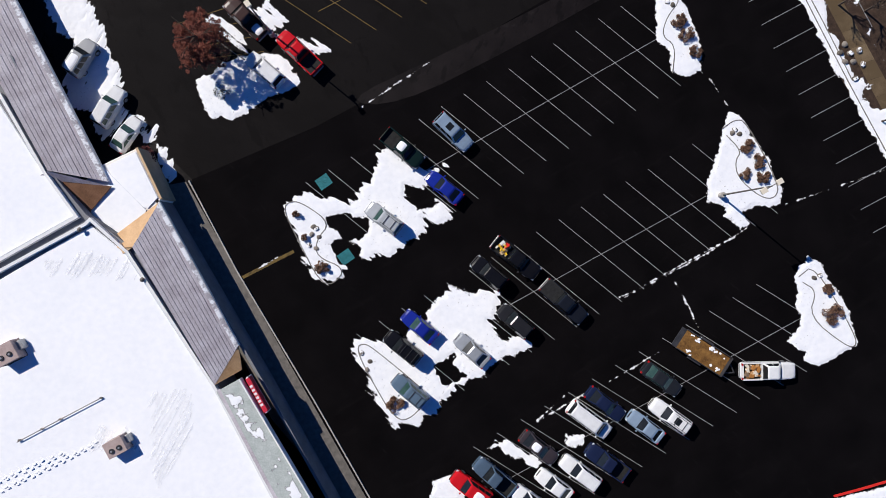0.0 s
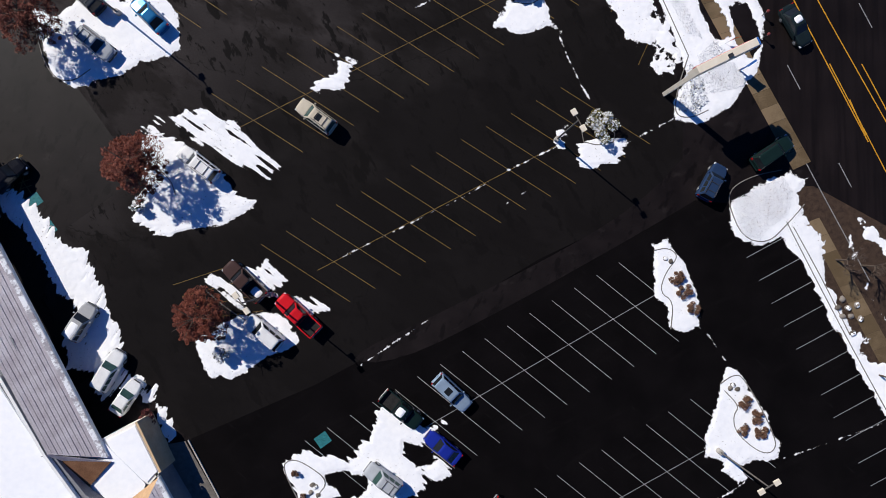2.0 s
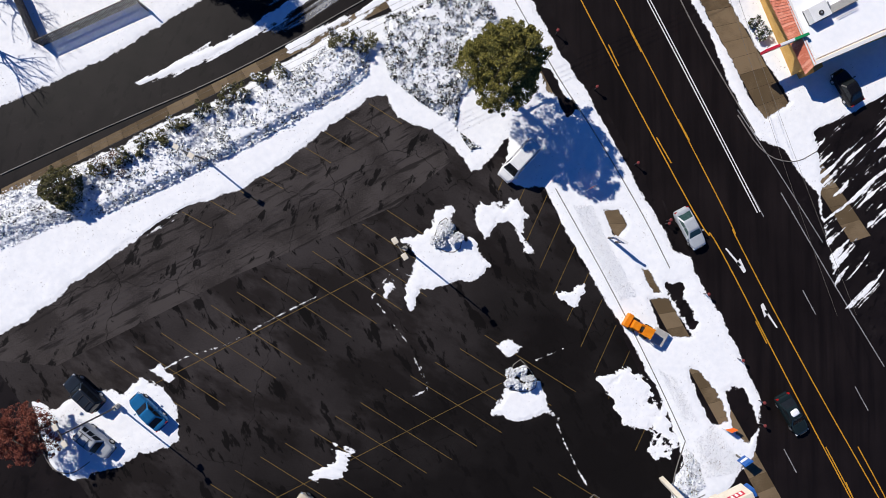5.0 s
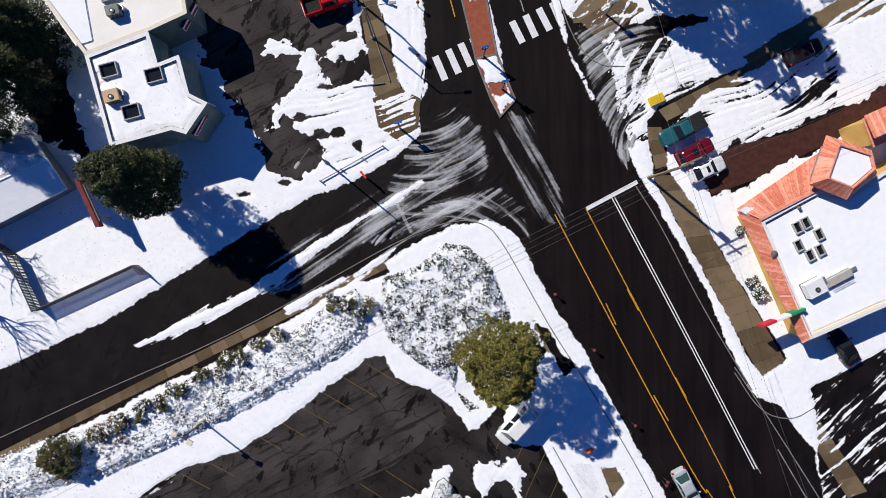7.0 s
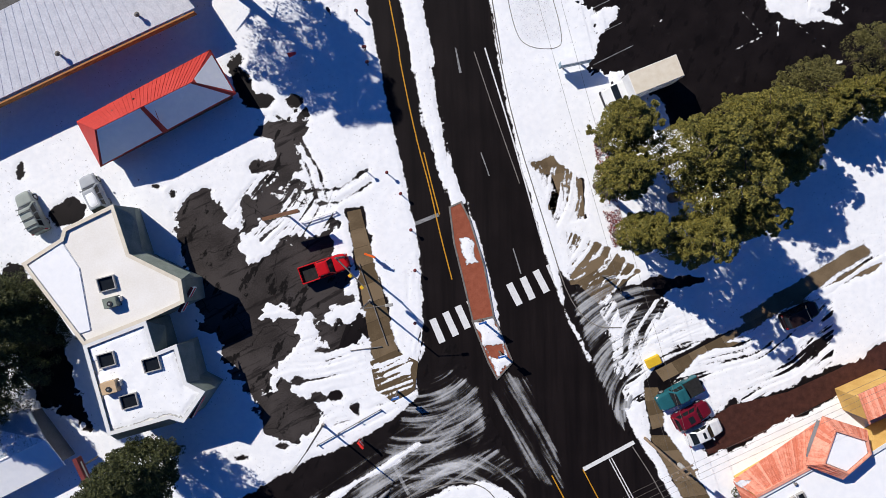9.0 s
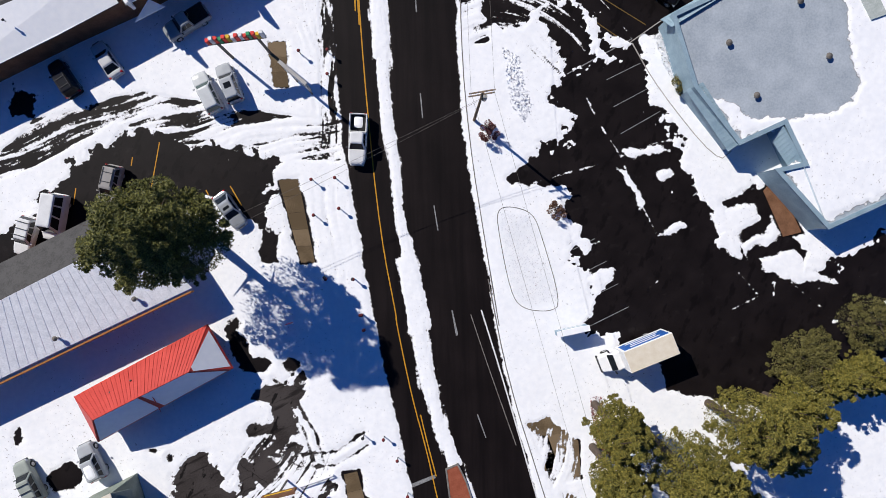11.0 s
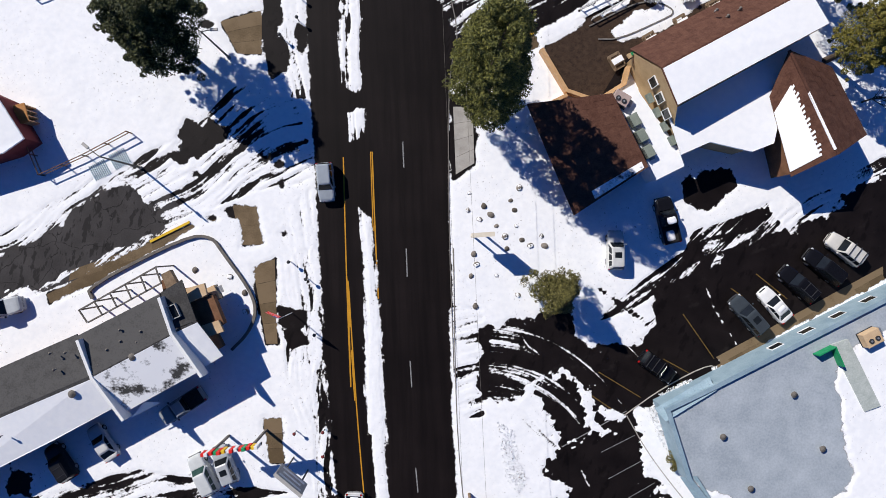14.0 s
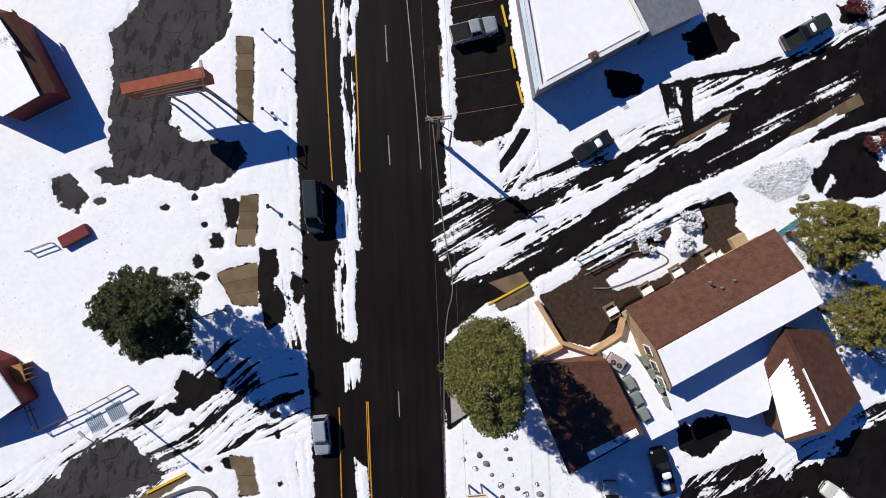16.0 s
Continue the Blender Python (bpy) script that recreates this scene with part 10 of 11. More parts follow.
# pines east of the street
for i, (p, h, r) in enumerate((((18.73, 137.46), 13.5, 2.8), ((18.53, 132.80), 13.5, 2.7), ((20.62, 127.54), 12.1, 2.3), ((23.93, 134.61), 17.8, 3.7), ((31.19, 137.51), 13.5, 4.2), ((26.76, 131.52), 17.0, 4.0), ((35.82, 134.95), 9.0, 3.2), ((37.42, 138.46), 9.0, 3.2), ((24.68, 126.82), 14.9, 2.8), ((29.38, 128.85), 14.9, 2.5), ((42.29, 141.02), 7.2, 2.4), ((45.73, 141.60), 7.2, 2.4))):
    tree("pine", "tall olive-green pine in a group", *p, h, r, PINE, "pine", 40 + i, 90, 170, 0.16)
tree("pine", "broad bush with olive and brown leaves", *(40.22, 142.53), 5.0, 4.0, JUNIPER, "round", 55, 70, 150, 0.14)
tree("russet_tree", "tree with dull brown-green leaves", *(46.75, 146.61), 5.0, 3.6, JUNIPER, "round", 56, 60, 120, 0.13, thin=0.3)
brush("berry_brush", "leafless red-brown brush in snow beside the pines", [(18.2, 138.29), (19.74, 138.3), (20.68, 132.16), (21.93, 126.64), (20.38, 126.02), (18.83, 131.55)], 300, 0.5, BERRY_BRUSH, 80, 0.08, 0.06, grow=0.9)
# west side trees
tree("spruce", "tall dark evergreen beside the pale building", -27.6, 104.18, 12.6, 3.5, SPRUCE, "tall", 81, 190, 170, 0.16)
tree("spruce", "dark evergreens along the western edge", *(-41.62, 120.55), 9.0, 4.0, SPRUCE, "cone", 82, 110, 170, 0.16)
tree("spruce", "dark evergreens along the western edge", *(-42.47, 113.94), 9.0, 4.0, SPRUCE, "cone", 83, 110, 170, 0.16)
tree("spruce", "dark evergreens along the western edge", *(-39.9, 118.54), 9.0, 3.6, SPRUCE, "cone", 84, 110, 170, 0.16)
tree("spruce", "tall dark evergreens along the western edge", *(-43.38, 115.43), 14.0, 3.6, SPRUCE, "cone", 182, 110, 170, 0.16)
tree("spruce", "tall dark evergreens along the western edge", *(-44.74, 109.79), 13.0, 3.4, SPRUCE, "cone", 183, 110, 170, 0.16)
tree("pine", "very large dark green pine over the roofs", *(-22.69, 155.4), 17.5, 6.0, PINE_DARK, "pine", 85, 190, 190, 0.17, 0.85, 20)
tree("spruce", "dark conifer with an uneven crown on the lawn", *(-24.68, 215.77), 12.0, 5.4, SPRUCE, "pine", 86, 170, 190, 0.17, 0.85, -30)
tree("pine", "tall green pine overhanging the street corner", 6.9, 210.9, 20.0, 3.7, PINE_DARK, "tall", 87, 260, 170, 0.16, 1.32)
tree("spruce", "conifer with snow shade beside the parking", *(14.46, 190.32), 8.0, 2.9, JUNIPER, "cone", 88, 100, 170, 0.15)
tree("pine", "olive-green pine behind the house", *(41.03, 223.35), 11.5, 4.0, PINE, "pine", 89, 110, 180, 0.16)
tree("pine", "olive pine with brown tips behind the house", *(44.48, 215.4), 11.0, 3.8, PINE, "pine", 90, 90, 180, 0.16)
bare_tree("leafless tree beside the house", *(48.56, 210.89), 5.0, 3, 91)
shrub("maroon leafless shrub by the kerb", *(7.21, 166.74), 1.2, MAROON_BRUSH, 92, 1.6, 1600, 0.08)
shrub("rust-brown leafless shrub in snow", *(14.47, 158.38), 1.1, BROWN_BRUSH, 93, 1.2, 1300, 0.08)
shrub("maroon leafless shrub in a snowy bed", *(50.34, 233.63), 1.5, MAROON_BRUSH, 94, 1.4, 2200, 0.09)
shrub("dark bush near the red building", *(48.08, 248.43), 1.6, MAROON_BRUSH, 95, 1.5, 1600, 0.1)
shrub("green bush beside the blue awning", *(27.92, 172.02), 1.3, JUNIPER, 96, 1.3, 1600, 0.1)
brush("bed_planting", "low planting dusted with snow", [(24.93, 177.61), (26.79, 178.23), (28.04, 174.23), (27.42, 171.77), (26.18, 174.23)], 50, 0.4, JUNIPER, 97, 0.09, 0.6)
brush("bed_planting", "low planting dusted with snow along the awning", [(26.17, 179.02), (29.57, 180.88), (30.19, 180.08), (26.79, 178.23)], 50, 0.4, JUNIPER, 98, 0.09, 0.5)
brush("gravel_bed", "stony bed under thin snow", [(8.44, 158.28), (11.7, 157.96), (12.62, 155.19), (14.79, 148.72), (11.09, 148.13), (9.86, 149.67), (8.62, 155.21)], 60, 0.1, BROWN_BRUSH, 99, 0.05, 0.6, grow=0.25)
brush("gravel_bed", "stony bed with dry stalks under snow", [(8.61, 176.04), (10.45, 175.43), (11.38, 171.14), (11.99, 169.92), (11.07, 168.08), (9.54, 169.92), (8.92, 173.59)], 45, 0.3, BROWN_BRUSH, 100, 0.08, 0.6, grow=0.4)
brush("rock_bed", "rounded stone bed capped with snow", [(35.8, 228.96), (37.84, 230.81), (42.52, 231.88), (43.65, 230.21), (42.22, 227.92), (39.54, 226.93)], 110, 0.35, BROWN_BRUSH, 101, 0.09, 0.7, grow=0.4, mound=True)
shrub("garden shrub capped with fresh snow", *(25.34, 222.54), 1.4, JUNIPER, 102, 0.9, 1600, 0.1, 0.7)
shrub("round garden shrub covered by snow", *(29.97, 224.9), 1.3, JUNIPER, 103, 0.9, 900, 0.1, 1.0)
shrub("round garden shrub covered by snow", *(29.24, 222.44), 1.1, JUNIPER, 104, 0.8, 700, 0.1, 1.0)
for i, p in enumerate(((34.99, 93.94), (35.93, 92.71), (34.04, 99.81))):
    shrub("small green shrub against the restaurant wall in snow", *p, 0.9, SPRUCE, 110 + i, 0.9, 900, 0.09, 0.1)

bare_tree("tall leafless tree at the yard's edge", *(-49.35, 100.06), 12.0, 3, 120)
bare_tree("tall leafless tree at the yard's edge", *(-48.67, 92.84), 10.0, 3, 121)

# lamps, signs, poles, wires, rocks and other small things
def lot_lamp(x, y, high=8.85, turn=0.0, label="tall parking lot lamp with two square heads"):
    t = thing("street_lamp", label, "street lamp", x, y, 0, turn, "parking lot lamps")
    part("base", rod(bmesh.new(), (0, 0, -0.1), (0, 0, 0.75), 0.3, 0.28, 14), CONCRETE, t)
    part("pole", rod(bmesh.new(), (0, 0, 0.75), (0, 0, high), 0.1, 0.07, 10), POLE_GREY, t)
    part("arm", boxed(0, 0, high - 0.1, 2.0, 0.07, 0.09), POLE_GREY, t)
    for s in (-1, 1):
        h = part("head", boxed(s * 0.85, 0, high - 0.08, 0.62, 0.5, 0.2, bevel=0.03), SIGN_CREAM, t)
        part("lens", boxed(s * 0.85, 0, high - 0.1, 0.5, 0.4, 0.02), LAMP_CLEAR, h)
    return t


lot_lamp(*(-2.75, 69.57), turn=-58)
lot_lamp(*(-33.45, 52.66), turn=-62)
lot_lamp(*(13.39, 39.38), turn=-60)
lot_lamp(*(-17.38, 22.64), turn=-55)
lot_lamp(*(31.17, 5.52), turn=30)
lot_lamp(*(-24.11, 79.06), 5.0, -30)


def mast_lamp(x, y, high, turn, reach=2.4, label="grey street lamp with a long bracket arm"):
    t = thing("street_lamp", label, "street lamp", x, y, 0, turn, "street lamps")
    part("base", rod(bmesh.new(), (0, 0, -0.1), (0, 0, 0.3), 0.22, 0.2, 12), CONCRETE, t)
    part("pole", rod(bmesh.new(), (0, 0, 0.3), (0, 0, high), 0.11, 0.07, 10), POLE_GREY, t)
    part("arm", rod(bmesh.new(), (0, 0, high - 0.05), (reach, 0, high + 0.2), 0.05, 0.04, 8), POLE_GREY, t)
    h = part("head", boxed(reach + 0.3, 0, high + 0.13, 0.75, 0.3, 0.14, bevel=0.05), HVAC_GREY, t)
    part("lens", boxed(reach + 0.35, 0, high + 0.11, 0.5, 0.22, 0.02), LAMP_CLEAR, h)
    return t


mast_lamp(*(-5.99, 120.35), 7.2, 8)
mast_lamp(*(-11.05, 106.99), 7.5, 235, 1.6)
mast_lamp(*(-20.12, 215.31), 7.0, 5, 1.0)
mast_lamp(*(-19.15, 236.73), 7.5, 95, 2.0)
mast_lamp(*(-29.62, 203.55), 7.0, 140, 1.2)
mast_lamp(*(3.9, 232.74), 8.0, 150, 2.0)


def signal(x, y, high, turn, reach, label="traffic signal on a long mast arm"):
    t = thing("traffic_signal", label, "traffic light", x, y, 0, turn)
    part("pole", rod(bmesh.new(), (0, 0, -0.1), (0, 0, high), 0.14, 0.1, 10), POLE_GREY, t)
    part("arm", rod(bmesh.new(), (0, 0, high - 0.3), (reach, 0, high), 0.09, 0.05, 8), POLE_GREY, t)
    for f in (0.55, 0.95):
        h = part("signal_head", boxed(reach * f, -0.2, high - 0.9, 0.36, 0.3, 1.0, bevel=0.03), SAFETY_YELLOW, t)
        for k, m in enumerate((GREEN_SIGN, LINE_ORANGE, BRIGHT_RED)):
            part("lamp_lens", rod(bmesh.new(), (reach * f, -0.36, high - 0.75 + 0.32 * k), (reach * f, -0.4, high - 0.75 + 0.32 * k), 0.11, 0.11, 12), m, h)
    return t


signal(*(-8.6, 125.11), 6.0, -45, 4.0)


def utility_pole(x, y, high=10.5, turn=0.0, arms=2, label="wooden utility pole with cross arms"):
    t = thing("utility_pole", label, "utility pole", x, y, 0, turn, "utility poles")
    part("pole", rod(bmesh.new(), (0, 0, -0.3), (0, 0, high), 0.17, 0.11, 10), WOOD, t)
    for k in range(arms):
        a = part("cross_arm", boxed(0, 0.14, high - 0.5 - k * 0.9, 2.4, 0.11, 0.13), WOOD, t)
        for f in (-1.05, -0.4, 0.4, 1.05):
            part("insulator", rod(bmesh.new(), (f, 0.14, high - 0.37 - k * 0.9), (f, 0.14, high - 0.2 - k * 0.9), 0.05, 0.035, 8), STEEL, a)
    part("transformer", rod(bmesh.new(), (0.35, 0, high - 2.6), (0.35, 0, high - 1.7), 0.22, 0.22, 12), HVAC_GREY, t)
    return t


def wire(a, b, sag=0.5, r=0.012, label="black overhead wire between poles"):
    """One sagging wire: a single skin over rings along its curve."""
    p, q = Vector(a), Vector(b)
    d = (q - p).normalized()
    side = Vector((-d.y, d.x, 0)).normalized()
    up = side.cross(d)
    rows = []
    for i in range(13):
        c = p.lerp(q, i / 12) - Vector((0, 0, sag * 4 * (i / 12) * (1 - i / 12)))
        rows.append([c + (side * math.cos(k * 1.2566) + up * math.sin(k * 1.2566)) * r for k in range(5)])
    return tagged(part("overhead_wire", loft(bmesh.new(), rows), POLE_GREY, None), label, "wire", "overhead wires")


P1, P2, P3 = (5.61, 168.26), (23.9, 105.34), (-36.96, 71)
utility_pole(*P1, 10.5, 10)
utility_pole(*P2, 10.0, 25)
P4, P5 = (2.68, 233.47), (21.01, 121.1)
utility_pole(*P4, 10.5, 5)
for k in (-1.05, 1.05):
    wire((P1[0] + k, P1[1], 10.3), (P4[0] + k * 0.8, P4[1], 10.3), 0.6)
    wire((P4[0] + k, P4[1], 10.3), (P4[0] + k - 3.0, P4[1] + 60, 10.3), 0.8)
    wire((P1[0] + k, P1[1], 10.3), (P2[0] + k, P2[1], 9.8), 0.9)
for k in (-0.9, -0.3, 0.3, 0.9):
    wire((P2[0], P2[1] + k, 9.6), (P2[0] + 70, P2[1] + 30 + k, 9.6), 0.8)
    wire((P2[0], P2[1] + k, 9.6), (P2[0] - 75, P2[1] - 38 + k, 9.6), 0.9)
wire((P2[0], P2[1], 8.6), (P2[0] + 14, P2[1] - 42, 8.6), 0.6)
wire((P2[0] + 0.5, P2[1], 8.4), (P2[0] + 16, P2[1] - 42, 8.4), 0.6)
wire((P1[0], P1[1], 8.4), (P1[0] - 26, P1[1] - 12, 6.5), 0.5)
wire((P1[0], P1[1], 8.0), (P1[0] - 26, P1[1] - 13, 6.2), 0.5)

# tall roadside sign of the shopping lot
sx, sy = (27.2, 45.37)
pylon = thing("pylon_sign", "tall cream roadside sign with a red lettered band", "sign", sx, sy, 0, 26)
part("pole", boxed(-2.2, 0, -0.2, 0.5, 0.45, 7.0), SIGN_CREAM, pylon)
part("beam", boxed(-1.0, 0, 6.6, 3.2, 0.5, 0.4), SIGN_CREAM, pylon)
cab = part("cabinet", boxed(0, 0, 7.0, 6.2, 0.75, 1.9, bevel=0.05), SIGN_CREAM, pylon)
part("band", boxed(-0.3, 0.39, 8.1, 5.6, 0.06, 0.6), SIGN_RED, cab)
for k in range(13):
    part("letter_bar", boxed(-2.85 + k * 0.42, 0.425, 8.2, 0.24, 0.03, 0.4), TRIM_WHITE, cab)
part("end_panel", boxed(3.3, 0.0, 7.4, 0.4, 0.8, 1.2, bevel=0.05), BLUE_SIGN, pylon)
part("hatch", boxed(0.2, -0.1, 8.902, 0.5, 0.35, 0.06), TRIM_DARK, cab)

# orange utility machine on the verge
mx, my = (22.61, 60.93)
mach = thing("utility_tractor", "orange utility tractor with a grey bucket on snow", "tractor", mx, my, 0, -30)
part("chassis", boxed(0, 0, 0.45, 2.3, 1.0, 0.45, bevel=0.05), ORANGE, mach)
part("hood", boxed(-0.75, 0, 0.9, 0.95, 0.85, 0.5, bevel=0.08), ORANGE, mach)
part("seat", boxed(0.1, 0, 0.9, 0.5, 0.5, 0.55, bevel=0.05), RUBBER, mach)
for sx_ in (-0.1, 0.75):
    for sy_ in (-0.5, 0.5):
        part("roll_post", rod(bmesh.new(), (sx_, sy_, 0.9), (sx_, sy_, 2.1), 0.04), ORANGE, mach)
part("canopy", boxed(0.32, 0, 2.1, 1.1, 1.15, 0.08, bevel=0.02), ORANGE, mach)
for sx_ in (-0.8, 0.75):
    for sy_ in (-0.62, 0.62):
        wh = new("wheel", wheel_meshes(0.42, 0.26)[0])
        wh.parent = mach
        wh.matrix_basis = pose(sx_, sy_, 0.42)
part("loader_arm", boxed(1.4, 0, 0.6, 1.0, 0.8, 0.18), ORANGE, mach)
part("bucket", boxed(2.2, 0.2, 0.25, 1.5, 1.7, 0.55, bevel=0.06), HVAC_GREY, mach)
part("attachment", boxed(-1.6, 0.1, 0.2, 0.6, 1.5, 0.7, bevel=0.05), ORANGE, mach)


def board_sign(x, y, turn, wide, tall, foot, material, label, posts=2, bars=3, bar_mat=None, deep=0.25, top=None):
    """A board on posts, with plain bars for what is written on it."""
    t = thing("sign", label, "sign", x, y, 0, turn)
    for i in range(posts):
        px = (i - (posts - 1) / 2) * wide * (0.6 if posts > 1 else 0)
        part("post", boxed(px, 0, -0.1, 0.16, 0.16, foot + 0.12), POLE_GREY, t)
    b = part("board", boxed(0, 0, foot + 0.022, wide, deep, tall, bevel=0.03), material, t)
    for i in range(bars):
        part("bar", boxed(0, 0, foot + 0.1 + (i + 0.35) * tall / (bars + 0.3), wide * (0.8 - 0.15 * (i % 2)), deep + 0.03, tall / (bars + 1) * 0.5), bar_mat or TRIM_WHITE, b)
    part("cap", boxed(0, 0, foot + tall + 0.025, wide + 0.1, deep + 0.12, 0.08), top or material, t)
    return t


board_sign(*(-23.07, 237.6), 12, 7.8, 2.2, 5.0, BRICK_RED, "large dark red roadside sign on posts", 2, 3, ROOF_RUST, 0.9, BRICK_RED)
board_sign(*(-22.91, 237.51), 10, 4.6, 1.2, 3.2, WALL_BROWN, "smaller brown sign under the big red one", 2, 2)
marquee = thing("letter_sign", "long roadside sign of red, white, green and yellow letter blocks", "sign", -18.25, 175.06, 0, 8)
for k in (-2.0, 2.0):
    part("post", boxed(k, 0, -0.2, 0.22, 0.22, 4.6), POLE_GREY, marquee)
part("frame", boxed(0, 0, 4.2, 5.8, 0.3, 0.14), TRIM_DARK, marquee)
for k in range(14):
    part("letter_block", boxed(-2.65 + k * 0.41, 0.03 * (k % 3), 4.342, 0.36, 0.34, 0.9 + 0.12 * (k * 5 % 3), 0, 0.02), (BRIGHT_RED, TRIM_WHITE, BRIGHT_RED, GREEN_SIGN, BRIGHT_RED, SAFETY_YELLOW, TRIM_WHITE)[k % 7], marquee)
board_sign(*(-12.59, 171.64), -40, 3.4, 2.4, 2.6, HVAC_GREY, "roadside sign board with a deep shadow", 2, 3)
board_sign(*(-14.56, 129.41), 14, 3.6, 0.9, 2.8, WALL_BROWN, "brown sign board on a yellow-footed post", 1, 1, SAFETY_YELLOW)
board_sign(*(15.85, 145.75), 12, 3.4, 1.3, 0.9, WALL_BLUE, "grey monument sign with snow on top", 2, 2, None, 0.5, SNOW)
board_sign(*(6.67, 196.27), 4, 2.2, 2.2, 2.6, SIGN_CREAM, "cream and brown sign on two posts in the rock garden", 2, 3, WALL_BROWN, 0.35)
board_sign(*(-34.51, 102.29), -66, 5.2, 0.8, 2.2, WALL_RED, "dark red lettered sign beam over the drive", 2, 1, SIGN_CREAM, 0.3)
board_sign(*(19.69, 70.47), -30, 1.5, 1.3, 1.6, TRIM_WHITE, "white board sign on the verge", 2, 2, BLUE_SIGN, 0.12)
board_sign(*(33.39, 46.98), 35, 1.0, 1.4, 0.9, BLUE_SIGN, "small blue sign by the sidewalk", 1, 1, None, 0.1)
for p, c in (((5.92, 118.37), BLUE_SIGN), ((7.95, 114.87), BLUE_SIGN), ((-3.07, 110.62), BLUE_SIGN), ((19.21, 123.07), STEEL)):
    board_sign(*p, 15, 0.75, 0.75, 2.2, c, "small square traffic sign on a post", 1, 1, TRIM_WHITE, 0.05)
board_sign(*(-5.8, 125.29), -20, 1.1, 0.9, 0.9, FLAG_ORANGE, "orange temporary sign on the verge", 1, 1, TRIM_WHITE, 0.1)
board_sign(*(-6.8, 105.37), -50, 0.8, 0.9, 0.8, BRIGHT_RED, "small red sign at the corner", 1, 1, TRIM_WHITE, 0.1)
tagged(part("sand_box", boxed(*(24.69, 113.75), -0.05, 1.6, 1.0, 0.55, 25, 0.06), SAFETY_YELLOW, None), "yellow grit box at the kerb corner", "grit box")


def feather_flag(x, y, turn, material, high=2.2, label="orange feather flag leaning over the snow"):
    t = thing("feather_flag", label, "flag", x, y, 0, turn)
    part("pole", rod(bmesh.new(), (0, 0, -0.1), (0.2, 0, high), 0.025, 0.015, 6), STEEL, t)
    part("cloth", sheet(bmesh.new(), [(0.06, 0.0, 0.5), (0.9, 0.15, 0.8), (1.1, 0.1, high - 0.2), (0.2, 0.0, high)], 0.02), material, t)
    return t


feather_flag(*(31.82, 49.88), 10, FLAG_ORANGE, 1.6)
feather_flag(*(16.72, 75.81), 20, FLAG_ORANGE, 1.6)
feather_flag(*(-14.58, 146.33), 8, BRIGHT_RED, 1.8, "red feather flag in the tree's shade")
fp = thing("flagpole", "white flagpole with a striped red and white flag", "flag", *(-13.53, 187.96), 0, 150)
part("pole", rod(bmesh.new(), (0, 0, -0.1), (0, 0, 5.0), 0.05, 0.03, 8), TRIM_WHITE, fp)
for i in range(7):
    part("stripe", boxed(0.75, 0.02 * (i % 2), 3.9 + i * 0.14, 1.4, 0.03, 0.139, 8), BRIGHT_RED if i % 2 == 0 else TRIM_WHITE, fp)
part("canton", boxed(0.35, -0.02, 4.35, 0.6, 0.06, 0.53, 8), BLUE_SIGN, fp)

BOLLARD = {}


def bollard(x, y, red=True):
    """A low garden lamp with a round cap."""
    if red not in BOLLARD:
        t = thing("bollard_lamp", "low black bollard lamp with a red round cap" if red else "low black bollard lamp with a round cap", "bollard", x, y, 0, group="verge bollard lamps")
        part("post", rod(bmesh.new(), (0, 0, -0.1), (0, 0, 1.0), 0.05, 0.045, 8), TRIM_DARK, t)
        bm = bmesh.new()
        bmesh.ops.create_uvsphere(bm, u_segments=10, v_segments=6, radius=0.19, matrix=pose(0, 0, 1.12) @ Matrix.Diagonal((1, 1, 0.75, 1)))
        part("cap", bm, WALL_RED if red else TRIM_DARK, t)
        part("collar", rod(bmesh.new(), (0, 0, 0.93), (0, 0, 0.99), 0.1, 0.1, 10), STEEL, t)
        BOLLARD[red] = t
        return t
    return copy_thing(BOLLARD[red], pose(x, y, 0))


for p in [(13.55, 92.74), (17.75, 86.77), (22.16, 78.68), (25.53, 72.23)] + [(25.68, 72.6), (29.79, 64.64), (33.54, 57.52), (35.86, 52.96), (35.93, 50.5)]:
    bollard(*p)
for p in [(-6.4, 147.32), (-6.15, 145.74), (-2.63, 131.82), (-1.54, 127.98), (-1.11, 123.7), (-1.11, 118.08), (-4.09, 134.07)]:
    bollard(*p)
for p in [(-13.01, 175.26), (-9.99, 175.39), (-9.99, 172.83), (-11.7, 161.69), (-9.21, 161.87), (-8.79, 158.63), (-11.46, 157.91), (-10.2, 151.13), (-7.28, 151.11), (-6.55, 147.31), (-6.19, 145.72)]:
    bollard(*p)
for p in [(-10.33, 151.3), (-7.36, 151.14), (-6.28, 134.25)] + [(-13.59, 193.45), (-11.78, 191.64), (-10.88, 185.71)] + [(-15.28, 226.41), (-12.98, 224.61), (-12.69, 221.82), (-12.69, 219.28), (-14.51, 217.45)] + [(-15.81, 244.92), (-14, 243.84), (-13.71, 240.69), (-15.83, 236.62), (-14.8, 236.14), (-15.24, 226.25), (-12.95, 224.43)]:
    bollard(*p, False)

ROCK_MESHES = []
for k in range(5):
    bm = bmesh.new()
    bmesh.ops.create_icosphere(bm, subdivisions=2, radius=0.5)
    for v in bm.verts:
        v.co *= 1 + 0.35 * noise.noise(v.co * 1.7 + Vector((k * 5.1, 0, 0)))
        v.co.z = max(-0.2, v.co.z * 0.7)
    me = bpy.data.meshes.new("boulder")
    bm.to_mesh(me)
    bm.free()
    me.materials.append(ROCK)
    ROCK_MESHES.append(me)


